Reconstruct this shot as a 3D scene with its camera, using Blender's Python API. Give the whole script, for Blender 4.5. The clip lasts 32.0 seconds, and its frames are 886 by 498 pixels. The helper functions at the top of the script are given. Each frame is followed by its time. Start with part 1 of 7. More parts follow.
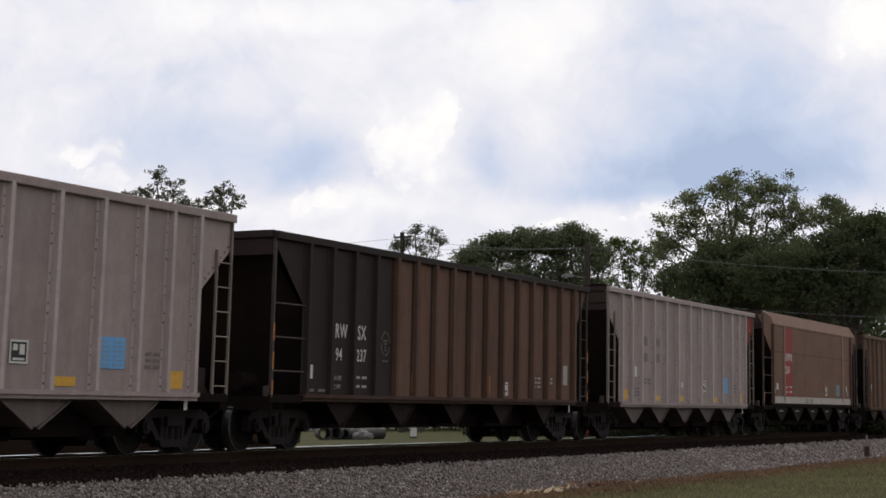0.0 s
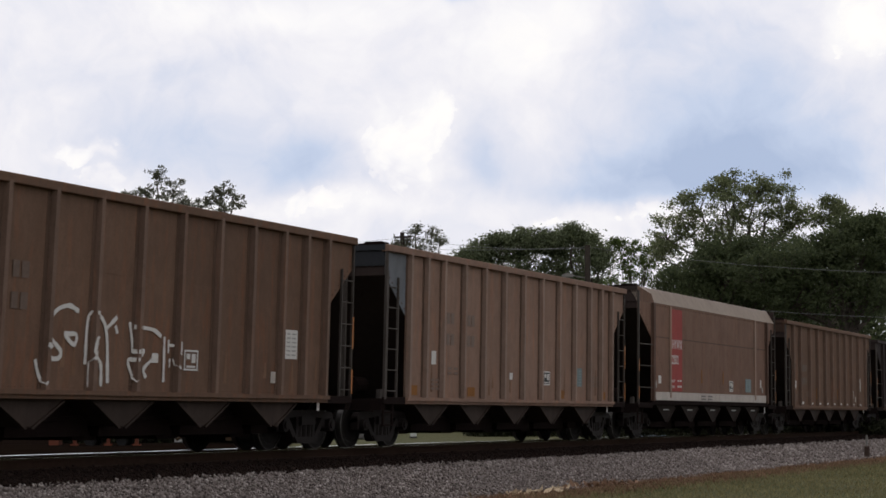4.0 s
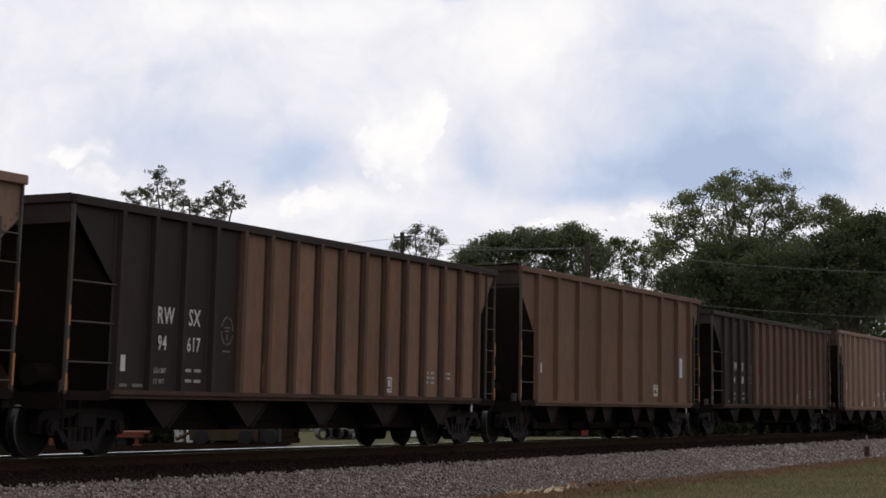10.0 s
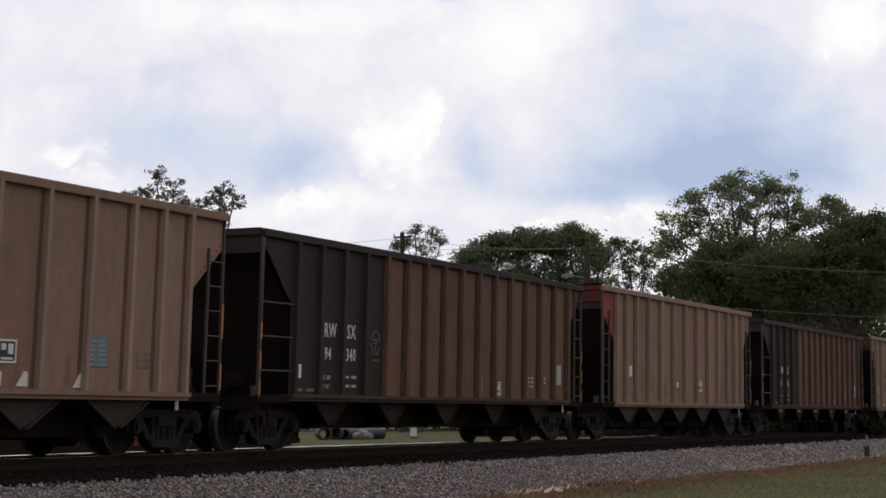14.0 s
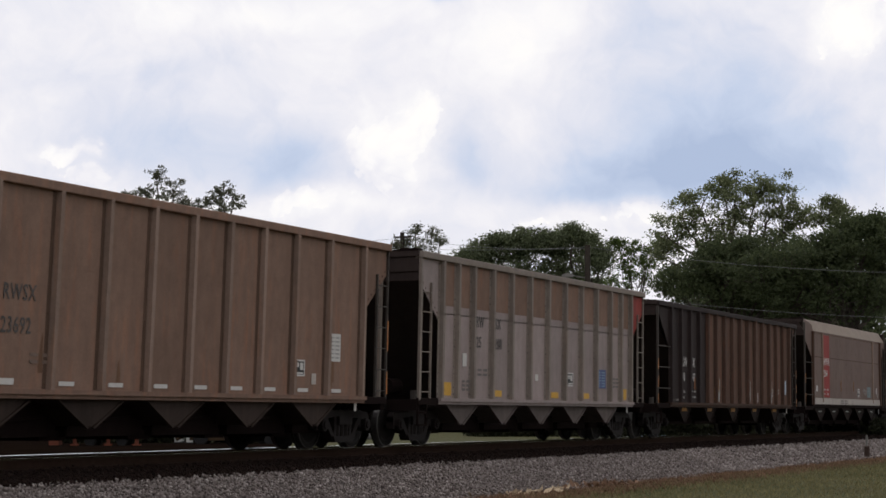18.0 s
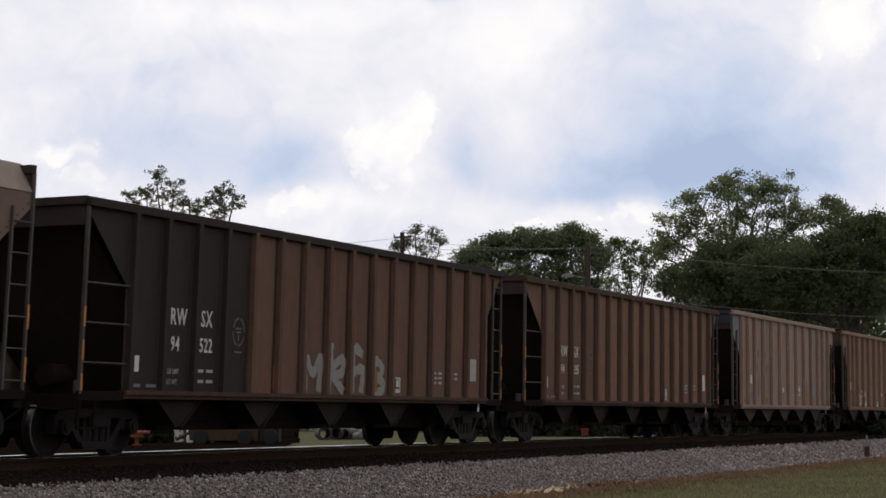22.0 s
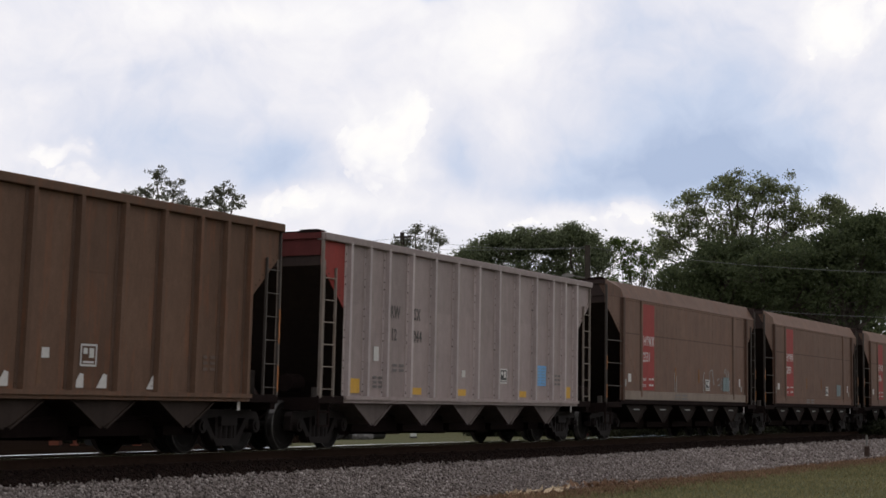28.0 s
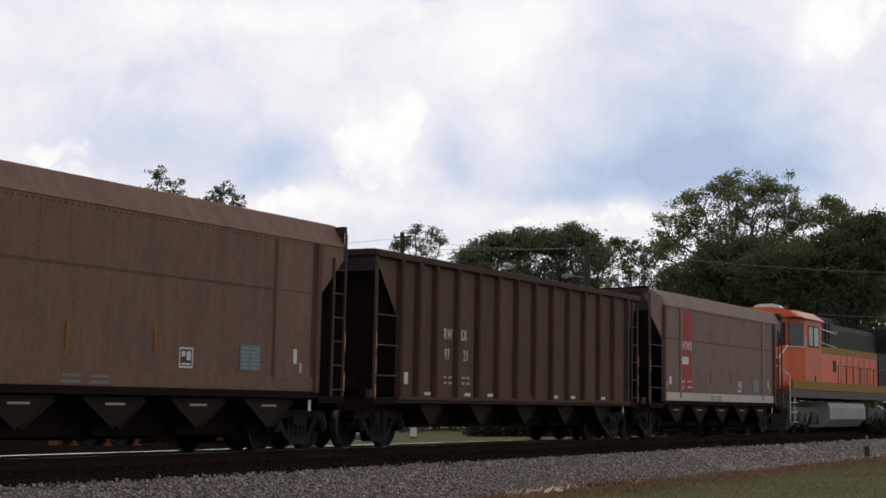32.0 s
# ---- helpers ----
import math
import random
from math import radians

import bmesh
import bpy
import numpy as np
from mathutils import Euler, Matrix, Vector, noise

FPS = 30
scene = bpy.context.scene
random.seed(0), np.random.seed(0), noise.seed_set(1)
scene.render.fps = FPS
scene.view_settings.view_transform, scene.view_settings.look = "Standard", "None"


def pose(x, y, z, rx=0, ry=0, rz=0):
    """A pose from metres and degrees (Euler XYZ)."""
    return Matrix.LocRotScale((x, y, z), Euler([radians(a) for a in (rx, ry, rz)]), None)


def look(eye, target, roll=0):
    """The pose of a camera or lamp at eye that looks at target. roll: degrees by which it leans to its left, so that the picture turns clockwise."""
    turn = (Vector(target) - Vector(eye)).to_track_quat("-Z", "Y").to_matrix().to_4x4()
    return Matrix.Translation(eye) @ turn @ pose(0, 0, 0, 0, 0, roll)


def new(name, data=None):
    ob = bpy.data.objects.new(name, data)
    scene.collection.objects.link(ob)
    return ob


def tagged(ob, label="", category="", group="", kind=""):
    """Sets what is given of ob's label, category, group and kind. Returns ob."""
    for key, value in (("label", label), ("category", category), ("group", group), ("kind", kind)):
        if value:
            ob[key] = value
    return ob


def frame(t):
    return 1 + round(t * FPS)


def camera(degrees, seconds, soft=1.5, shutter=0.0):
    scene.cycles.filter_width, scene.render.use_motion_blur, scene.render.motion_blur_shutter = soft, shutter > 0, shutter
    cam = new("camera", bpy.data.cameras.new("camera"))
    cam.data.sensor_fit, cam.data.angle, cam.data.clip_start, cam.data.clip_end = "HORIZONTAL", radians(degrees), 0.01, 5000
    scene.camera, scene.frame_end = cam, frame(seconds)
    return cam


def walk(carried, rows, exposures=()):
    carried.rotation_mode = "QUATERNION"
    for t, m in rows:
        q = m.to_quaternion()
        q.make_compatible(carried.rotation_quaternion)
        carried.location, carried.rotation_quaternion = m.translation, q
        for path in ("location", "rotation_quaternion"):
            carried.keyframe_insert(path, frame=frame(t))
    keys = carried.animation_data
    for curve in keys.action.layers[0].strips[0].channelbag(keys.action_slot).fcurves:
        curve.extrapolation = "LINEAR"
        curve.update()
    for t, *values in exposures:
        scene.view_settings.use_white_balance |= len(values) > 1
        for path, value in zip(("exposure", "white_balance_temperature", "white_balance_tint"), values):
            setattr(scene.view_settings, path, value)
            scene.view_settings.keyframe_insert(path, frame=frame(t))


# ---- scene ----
# ---------------------------------------------------------------- camera
# The tracks run along +X; the camera stands on the grass south of them.
CAM_Z = 1.5
RAIL_Z = 0.88           # top of rail
TRACK_Y = 17.86         # centre line of the track
AZIMUTH, PITCH = 24.30, 5.09
SPEED = 15.427          # metres a second, towards -X
S_SHIFT = -7.44         # train chainage to X at 0 s


def cam_pose(lean=0.0):
    a, p = radians(AZIMUTH), radians(PITCH)
    way = Vector((math.cos(a) * math.cos(p), math.sin(a) * math.cos(p), math.sin(p)))
    eye = Vector((0, 0, CAM_Z))
    return look(eye, eye + way * 10, lean)


cam = camera(26.55, 32.0, soft=1.6, shutter=1.0)
# the sensor reads its rows from top to bottom
scene.cycles.rolling_shutter_type, scene.cycles.rolling_shutter_duration = "TOP", 0.06
walk(cam, [(0.0, cam_pose()), (32.0, cam_pose())])
scene.view_settings.exposure = 0.0
# ---------------------------------------------------------------- world and sun
def link(nt, a, b):
    nt.links.new(a, b)


def fmath(nt, op, a, b=None, clamp=False):
    n = nt.nodes.new("ShaderNodeMath")
    n.operation, n.use_clamp = op, clamp
    for i, val in enumerate((a, b)):
        if val is None:
            continue
        if isinstance(val, (int, float)):
            n.inputs[i].default_value = val
        else:
            nt.links.new(val, n.inputs[i])
    return n.outputs[0]


def mixcol(nt, fac, a, b, blend="MIX"):
    n = nt.nodes.new("ShaderNodeMix")
    n.data_type, n.blend_type = "RGBA", blend
    for sock, val in ((n.inputs[0], fac), (n.inputs[6], a), (n.inputs[7], b)):
        if isinstance(val, (int, float)):
            sock.default_value = val
        elif isinstance(val, tuple):
            sock.default_value = (*val[:3], 1)
        else:
            nt.links.new(val, sock)
    return n.outputs[2]


def ramp(nt, fac, stops):
    n = nt.nodes.new("ShaderNodeValToRGB")
    el = n.color_ramp.elements
    while len(el) < len(stops):
        el.new(0.5)
    for e, (pos, col) in zip(el, stops):
        e.position = pos
        e.color = (*col, 1) if isinstance(col, tuple) else (col, col, col, 1)
    nt.links.new(fac, n.inputs[0])
    return n.outputs[0]


def tex_noise(nt, vec, scale, detail=4.0, rough=0.55, distort=0.0):
    n = nt.nodes.new("ShaderNodeTexNoise")
    n.inputs["Scale"].default_value, n.inputs["Detail"].default_value = scale, detail
    n.inputs["Roughness"].default_value, n.inputs["Distortion"].default_value = rough, distort
    if vec is not None:
        nt.links.new(vec, n.inputs["Vector"])
    return n.outputs[0]


SUN_EL, SUN_AZ = 62.0, 40.0      # degrees; azimuth from +X towards +Y
world = bpy.data.worlds.new("overcast_sky")
scene.world = world
world.use_nodes = True
wt = world.node_tree
wt.nodes.clear()
w_out = wt.nodes.new("ShaderNodeOutputWorld")
w_bg = wt.nodes.new("ShaderNodeBackground")
sky = wt.nodes.new("ShaderNodeTexSky")
sky.sky_type, sky.sun_disc = "NISHITA", False
sky.sun_elevation, sky.sun_rotation = radians(SUN_EL), radians(90 - SUN_AZ)
w_geo = wt.nodes.new("ShaderNodeTexCoord")
w_cloud = tex_noise(wt, w_geo.outputs["Generated"], 2.2, 6.0, 0.55, 0.6)
w_cover = ramp(wt, w_cloud, [(0.25, 0.35), (0.55, 0.95)])
SKY_STRENGTH = 0.10
w_white = mixcol(wt, w_cloud, (6.0, 6.1, 6.5), (9.0, 8.8, 8.7))
w_mix = mixcol(wt, w_cover, sky.outputs[0], w_white)
link(wt, w_mix, w_bg.inputs["Color"])
w_bg.inputs["Strength"].default_value = SKY_STRENGTH
link(wt, w_bg.outputs[0], w_out.inputs[0])

sun = new("sun", bpy.data.lights.new("sun", "SUN"))
sun.data.energy, sun.data.angle, sun.data.color = 0.7, radians(20), (1.0, 0.96, 0.9)
sun.matrix_world = look((0, 0, 60), Vector((0, 0, 60)) - Vector((math.cos(radians(SUN_AZ)) * math.cos(radians(SUN_EL)), math.sin(radians(SUN_AZ)) * math.cos(radians(SUN_EL)), math.sin(radians(SUN_EL)))))
# ---------------------------------------------------------------- materials
def material(name):
    m = bpy.data.materials.new(name)
    m.use_nodes = True
    nt = m.node_tree
    return m, nt, nt.nodes["Principled BSDF"]


def spread_coords(nt, scale=(1, 1, 1)):
    """Object coordinates, shifted at random from object to object."""
    tc, oi = nt.nodes.new("ShaderNodeTexCoord"), nt.nodes.new("ShaderNodeObjectInfo")
    mp = nt.nodes.new("ShaderNodeMapping")
    mp.inputs["Scale"].default_value = scale
    shift = fmath(nt, "MULTIPLY", oi.outputs["Random"], 37.0)
    cx = nt.nodes.new("ShaderNodeCombineXYZ")
    link(nt, shift, cx.inputs[0]), link(nt, shift, cx.inputs[2])
    link(nt, tc.outputs["Object"], mp.inputs["Vector"])
    link(nt, cx.outputs[0], mp.inputs["Location"])
    return mp.outputs[0]


def bump(nt, bsdf, height, strength, dist):
    b = nt.nodes.new("ShaderNodeBump")
    b.inputs["Strength"].default_value, b.inputs["Distance"].default_value = strength, dist
    link(nt, height, b.inputs["Height"])
    link(nt, b.outputs[0], bsdf.inputs["Normal"])


def paint(name, col, dirt, amount=0.5, rough=0.6, metal=0.0, spec=0.09, rust=0.0, seam=0.0):
    """Weathered vehicle paint: run-down streaks, blotches of dust, fine grain."""
    m, nt, b = material(name)
    streak = tex_noise(nt, spread_coords(nt, (2.4, 2.4, 0.32)), 2.0, 5.0, 0.62, 0.2)
    blotch = tex_noise(nt, spread_coords(nt, (1, 1, 1)), 0.9, 5.0, 0.6, 0.4)
    grain = tex_noise(nt, spread_coords(nt, (1, 1, 1)), 26.0, 3.0, 0.65)
    f1 = ramp(nt, streak, [(0.40, 0.0), (0.72, 1.0)])
    f2 = ramp(nt, blotch, [(0.35, 0.0), (0.75, 1.0)])
    fac = fmath(nt, "MULTIPLY", fmath(nt, "ADD", fmath(nt, "MULTIPLY", f1, 0.55), fmath(nt, "MULTIPLY", f2, 0.6)), amount, True)
    c1 = mixcol(nt, fac, col, dirt)
    if rust:        # run-down rust and spilled ore stains
        rn = tex_noise(nt, spread_coords(nt, (3.4, 3.4, 0.42)), 1.7, 5.0, 0.62, 0.3)
        rf = fmath(nt, "MULTIPLY", ramp(nt, rn, [(0.52, 0.0), (0.70, 1.0)]), rust)
        c1 = mixcol(nt, rf, c1, (col[0] * 1.45 + 0.02, col[1] * 1.02, col[2] * 0.72))
    if seam:        # the upper course of sheets is toned darker than the lower
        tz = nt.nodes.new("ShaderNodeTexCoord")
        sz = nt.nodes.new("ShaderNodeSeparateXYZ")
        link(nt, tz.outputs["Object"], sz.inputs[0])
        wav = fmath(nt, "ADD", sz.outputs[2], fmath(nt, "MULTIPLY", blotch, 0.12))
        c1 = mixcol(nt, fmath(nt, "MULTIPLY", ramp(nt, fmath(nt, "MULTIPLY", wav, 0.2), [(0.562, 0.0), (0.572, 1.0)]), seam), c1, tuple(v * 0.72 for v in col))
    mott = tex_noise(nt, spread_coords(nt, (1, 1, 0.6)), 5.5, 4.0, 0.65, 0.5)
    c1 = mixcol(nt, 1.0, c1, fmath(nt, "ADD", fmath(nt, "MULTIPLY", mott, 0.5), 0.75), "MULTIPLY")
    oi = nt.nodes.new("ShaderNodeObjectInfo")
    tone = fmath(nt, "ADD", fmath(nt, "MULTIPLY", oi.outputs["Random"], 0.22), 0.89)
    gr = fmath(nt, "MULTIPLY", fmath(nt, "ADD", fmath(nt, "MULTIPLY", grain, 0.35), 0.825), tone)
    c2 = mixcol(nt, 1.0, c1, gr, "MULTIPLY")
    link(nt, c2, b.inputs["Base Color"])
    b.inputs["Roughness"].default_value, b.inputs["Metallic"].default_value = rough, metal
    b.inputs["Specular IOR Level"].default_value = spec
    bump(nt, b, blotch, 0.25, 0.02)
    return m


def plain(name, col, rough=0.7, metal=0.0, vary=0.25, scale=8.0, spec=0.3):
    m, nt, b = material(name)
    n = tex_noise(nt, spread_coords(nt), scale, 4.0, 0.6)
    g = fmath(nt, "ADD", fmath(nt, "MULTIPLY", n, vary * 2), 1.0 - vary)
    link(nt, mixcol(nt, 1.0, col, g, "MULTIPLY"), b.inputs["Base Color"])
    b.inputs["Roughness"].default_value, b.inputs["Metallic"].default_value = rough, metal
    b.inputs["Specular IOR Level"].default_value = spec
    bump(nt, b, n, 0.2, 0.01)
    return m


COAL_DUST = (0.035, 0.028, 0.024)
PAINT = {
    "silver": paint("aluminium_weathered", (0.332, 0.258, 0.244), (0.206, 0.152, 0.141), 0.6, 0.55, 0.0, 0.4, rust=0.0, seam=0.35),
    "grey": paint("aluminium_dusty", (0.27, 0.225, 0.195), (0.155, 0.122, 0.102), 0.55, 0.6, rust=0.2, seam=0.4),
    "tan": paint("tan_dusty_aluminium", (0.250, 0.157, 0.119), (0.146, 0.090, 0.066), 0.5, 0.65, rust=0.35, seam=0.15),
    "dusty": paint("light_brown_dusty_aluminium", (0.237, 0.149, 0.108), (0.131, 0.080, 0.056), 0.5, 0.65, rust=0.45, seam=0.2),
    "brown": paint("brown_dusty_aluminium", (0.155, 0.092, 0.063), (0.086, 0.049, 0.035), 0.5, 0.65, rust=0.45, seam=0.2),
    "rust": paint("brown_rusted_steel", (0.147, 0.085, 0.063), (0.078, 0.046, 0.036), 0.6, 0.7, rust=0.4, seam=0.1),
    # darker copy of the rusted brown, with the ribs' shade in the colour
    "rustpost": paint("shaded_rusted_post", (0.118, 0.069, 0.052), (0.062, 0.037, 0.030), 0.6, 0.7, rust=0.35),
    "redrust": paint("warm_rusted_steel", (0.205, 0.121, 0.085), (0.125, 0.073, 0.052), 0.55, 0.7, rust=0.45),
    "cocoa": paint("dark_cocoa_steel", (0.112, 0.067, 0.048), (0.066, 0.039, 0.028), 0.5, 0.7, rust=0.3),
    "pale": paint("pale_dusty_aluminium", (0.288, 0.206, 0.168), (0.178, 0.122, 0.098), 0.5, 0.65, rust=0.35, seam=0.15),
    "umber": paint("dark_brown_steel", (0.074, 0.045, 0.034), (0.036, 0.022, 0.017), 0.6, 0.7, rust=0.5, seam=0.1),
    "black": paint("black_steel_paint", (0.0310, 0.0222, 0.0220), (0.045, 0.030, 0.027), 0.5, 0.65, 0, 0.1),
    "hbrown": paint("brown_painted_aluminium", (0.192, 0.108, 0.077), (0.120, 0.065, 0.044), 0.8, 0.6, rust=0.2, seam=0.0),
    "hdark": paint("dark_brown_painted_aluminium", (0.176, 0.107, 0.080), (0.118, 0.070, 0.052), 0.8, 0.6, rust=0.25),
    "hpale": paint("taupe_painted_aluminium", (0.205, 0.142, 0.122), (0.142, 0.096, 0.082), 0.8, 0.6, rust=0.15),
    "chordtan": paint("pale_tan_top_chord", (0.31, 0.245, 0.20), (0.19, 0.145, 0.115), 0.6, 0.6),
    "hred": paint("red_stripe_paint", (0.33, 0.055, 0.05), (0.20, 0.06, 0.05), 0.45, 0.6),
    "hcream": paint("pale_sill_paint", (0.52, 0.465, 0.425), (0.32, 0.26, 0.22), 0.5, 0.65),
    # darkened copy of the end red: shade on the -X face is painted in
    "endred": paint("shaded_red_end_sheet", (0.12, 0.030, 0.028), (0.06, 0.024, 0.022), 0.5, 0.7),
    "redend": paint("red_end_paint", (0.28, 0.050, 0.042), (0.14, 0.04, 0.035), 0.5, 0.6),
    "hpost": paint("rusty_brown_side_post", (0.105, 0.062, 0.047), (0.060, 0.035, 0.027), 0.6, 0.65, rust=0.3),
    "blueend": paint("pale_blue_end_paint", (0.17, 0.185, 0.21), (0.10, 0.09, 0.085), 0.6, 0.6),
    # darkened copy of the end blue, shaded in the same way
    "bluesheet": paint("shaded_blue_end_sheet", (0.036, 0.039, 0.046), (0.03, 0.027, 0.025), 0.6, 0.6),
}
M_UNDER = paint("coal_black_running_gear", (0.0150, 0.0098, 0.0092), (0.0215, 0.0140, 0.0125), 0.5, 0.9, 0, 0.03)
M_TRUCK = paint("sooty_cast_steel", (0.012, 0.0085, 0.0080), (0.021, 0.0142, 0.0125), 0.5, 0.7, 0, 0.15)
M_END = paint("soot_black_car_end", (0.040, 0.0285, 0.0265), (0.060, 0.042, 0.035), 0.5, 0.8, 0, 0.1)
# rib seams: shade left of each rib painted dark; also rivets and joints
M_SEAM = paint("dark_shaded_rib_seam", (0.050, 0.032, 0.024), (0.022, 0.016, 0.013), 0.5, 0.7)
M_SEAM_TAN = paint("brown_shaded_rib_seam", (0.122, 0.076, 0.056), (0.078, 0.048, 0.036), 0.5, 0.7)
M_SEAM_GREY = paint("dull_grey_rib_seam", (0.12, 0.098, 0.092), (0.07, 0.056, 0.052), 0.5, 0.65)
M_POST = paint("grimy_grey_post", (0.095, 0.080, 0.072), COAL_DUST, 0.7, 0.6)
M_BAY = paint("dusty_hopper_sheet", (0.052, 0.036, 0.030), (0.018, 0.013, 0.011), 0.6, 0.7)
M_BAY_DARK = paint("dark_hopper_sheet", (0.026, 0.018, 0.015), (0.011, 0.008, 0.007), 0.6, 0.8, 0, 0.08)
M_RIB_SILVER = paint("clean_aluminium_rib", (0.435, 0.362, 0.348), (0.288, 0.230, 0.214), 0.4, 0.5, 0, 0.4)
M_RIB_TAN = paint("tan_aluminium_rib", (0.285, 0.200, 0.160), (0.190, 0.128, 0.100), 0.5, 0.6, rust=0.3)
M_RIB_BROWN = paint("brown_aluminium_rib", (0.178, 0.116, 0.088), (0.105, 0.066, 0.050), 0.5, 0.6, rust=0.35)
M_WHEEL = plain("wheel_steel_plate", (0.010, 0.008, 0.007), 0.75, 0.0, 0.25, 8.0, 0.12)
M_TREAD = plain("polished_wheel_tread", (0.16, 0.15, 0.145), 0.4, 1.0, 0.1)
M_COAL = plain("coal_load", (0.018, 0.017, 0.017), 0.55, 0.0, 0.6, 6.0)
M_WHITE = plain("white_stencil_paint", (0.60, 0.57, 0.545), 0.6, 0.0, 0.18, 14.0)
M_FADED = plain("faded_black_lettering", (0.085, 0.075, 0.07), 0.6, 0.0, 0.3, 10.0)
M_GHOST = plain("ghost_lettering", (0.125, 0.10, 0.085), 0.6, 0.0, 0.3, 10.0)
M_EMBLEM = plain("dim_grey_emblem", (0.115, 0.102, 0.095), 0.6, 0.0, 0.3, 10.0)
M_DULLWHITE = plain("dull_sprayed_white", (0.23, 0.215, 0.20), 0.6, 0.0, 0.4, 9.0)
M_SMUDGE = plain("smudged_lettering", (0.122, 0.080, 0.061), 0.6, 0.0, 0.35, 10.0)
M_FAINT = plain("faint_worn_lettering", (0.175, 0.120, 0.095), 0.6, 0.0, 0.35, 10.0)
M_PRINT = plain("worn_small_print", (0.165, 0.145, 0.138), 0.6, 0.0, 0.3, 10.0)
M_BAY_PALE = paint("pale_hopper_sheet", (0.155, 0.124, 0.115), (0.065, 0.050, 0.045), 0.6, 0.7)
M_GREYTXT = plain("grey_worn_lettering", (0.33, 0.32, 0.30), 0.6, 0.0, 0.3, 10.0)
M_ORANGE = plain("orange_reflective_strip", (0.42, 0.15, 0.035), 0.45, 0.0, 0.25, 9.0)
M_GOLD = plain("dull_orange_band", (0.34, 0.145, 0.02), 0.6, 0.0, 0.35, 9.0)
M_YELLOW = plain("yellow_patch", (0.62, 0.34, 0.04), 0.5, 0.0, 0.25, 9.0)
M_BLUE = plain("blue_notice", (0.14, 0.36, 0.66), 0.5, 0.0, 0.15, 12.0)
M_PALEBLUE = plain("pale_blue_notice", (0.42, 0.50, 0.60), 0.5, 0.0, 0.15, 12.0)
M_SKYBLUE = plain("light_blue_print", (0.20, 0.31, 0.42), 0.5, 0.0, 0.15, 12.0)
M_DULLBLUE = plain("dull_blue_grey_print", (0.20, 0.245, 0.26), 0.5, 0.0, 0.2, 12.0)
M_NAVY = plain("dark_blue_notice", (0.06, 0.085, 0.22), 0.5, 0.0, 0.15, 12.0)
M_TEAL = plain("teal_notice", (0.115, 0.165, 0.170), 0.5, 0.0, 0.2, 12.0)
M_INK = plain("black_stencil_box", (0.03, 0.03, 0.03), 0.6)
M_RAIL = plain("rusty_rail_side", (0.030, 0.018, 0.013), 0.85, 0.0, 0.3, 8.0, 0.02)
M_RAILTOP = plain("worn_rail_head", (0.86, 0.84, 0.82), 0.16, 1.0, 0.06, 3.0)
M_TIE = plain("creosoted_wood", (0.026, 0.017, 0.013), 0.9, 0.0, 0.4, 8.0, 0.0)
# ---------------------------------------------------------------- mesh tools
def bm_box(bm, x0, x1, y0, y1, z0, z1):
    vs = [bm.verts.new(p) for p in ((x0, y0, z0), (x1, y0, z0), (x1, y1, z0), (x0, y1, z0), (x0, y0, z1), (x1, y0, z1), (x1, y1, z1), (x0, y1, z1))]
    for f in ((0, 3, 2, 1), (4, 5, 6, 7), (0, 1, 5, 4), (1, 2, 6, 5), (2, 3, 7, 6), (3, 0, 4, 7)):
        bm.faces.new([vs[i] for i in f])


def bm_prism(bm, outline, axis, a, b):
    """An outline of 2D points carried from a to b along an axis ('x', 'y' or 'z')."""
    def at(p, d):
        return {"x": (d, p[0], p[1]), "y": (p[0], d, p[1]), "z": (p[0], p[1], d)}[axis]
    lo, hi = [bm.verts.new(at(p, a)) for p in outline], [bm.verts.new(at(p, b)) for p in outline]
    n = len(outline)
    bm.faces.new(lo[::-1]), bm.faces.new(hi)
    for i in range(n):
        bm.faces.new((lo[i], lo[(i + 1) % n], hi[(i + 1) % n], hi[i]))
    bmesh.ops.recalc_face_normals(bm, faces=bm.faces[:])


def bm_tube(bm, a, b, r0, r1=None, n=8):
    a, b = Vector(a), Vector(b)
    r1 = r0 if r1 is None else r1
    q = (b - a).to_track_quat("Z", "Y")
    rings = []
    for p, r in ((a, r0), (b, r1)):
        rings.append([bm.verts.new(p + q @ Vector((r * math.cos(2 * math.pi * i / n), r * math.sin(2 * math.pi * i / n), 0))) for i in range(n)])
    for i in range(n):
        bm.faces.new((rings[0][i], rings[0][(i + 1) % n], rings[1][(i + 1) % n], rings[1][i]))
    bm.faces.new(rings[0][::-1]), bm.faces.new(rings[1])


def bm_lathe(bm, profile, n=24):
    """A profile of (radius, y) turned round the Y axis."""
    rings = [[bm.verts.new((r * math.cos(2 * math.pi * i / n), y, r * math.sin(2 * math.pi * i / n))) for i in range(n)] for r, y in profile]
    for a, b in zip(rings, rings[1:]):
        for i in range(n):
            bm.faces.new((a[i], a[(i + 1) % n], b[(i + 1) % n], b[i]))
    bm.faces.new(rings[0]), bm.faces.new(rings[-1][::-1])
    bmesh.ops.recalc_face_normals(bm, faces=bm.faces[:])


def bevel(bm, width, seg=1):
    bmesh.ops.bevel(bm, geom=bm.edges[:], offset=width, segments=seg, affect="EDGES", clamp_overlap=True)


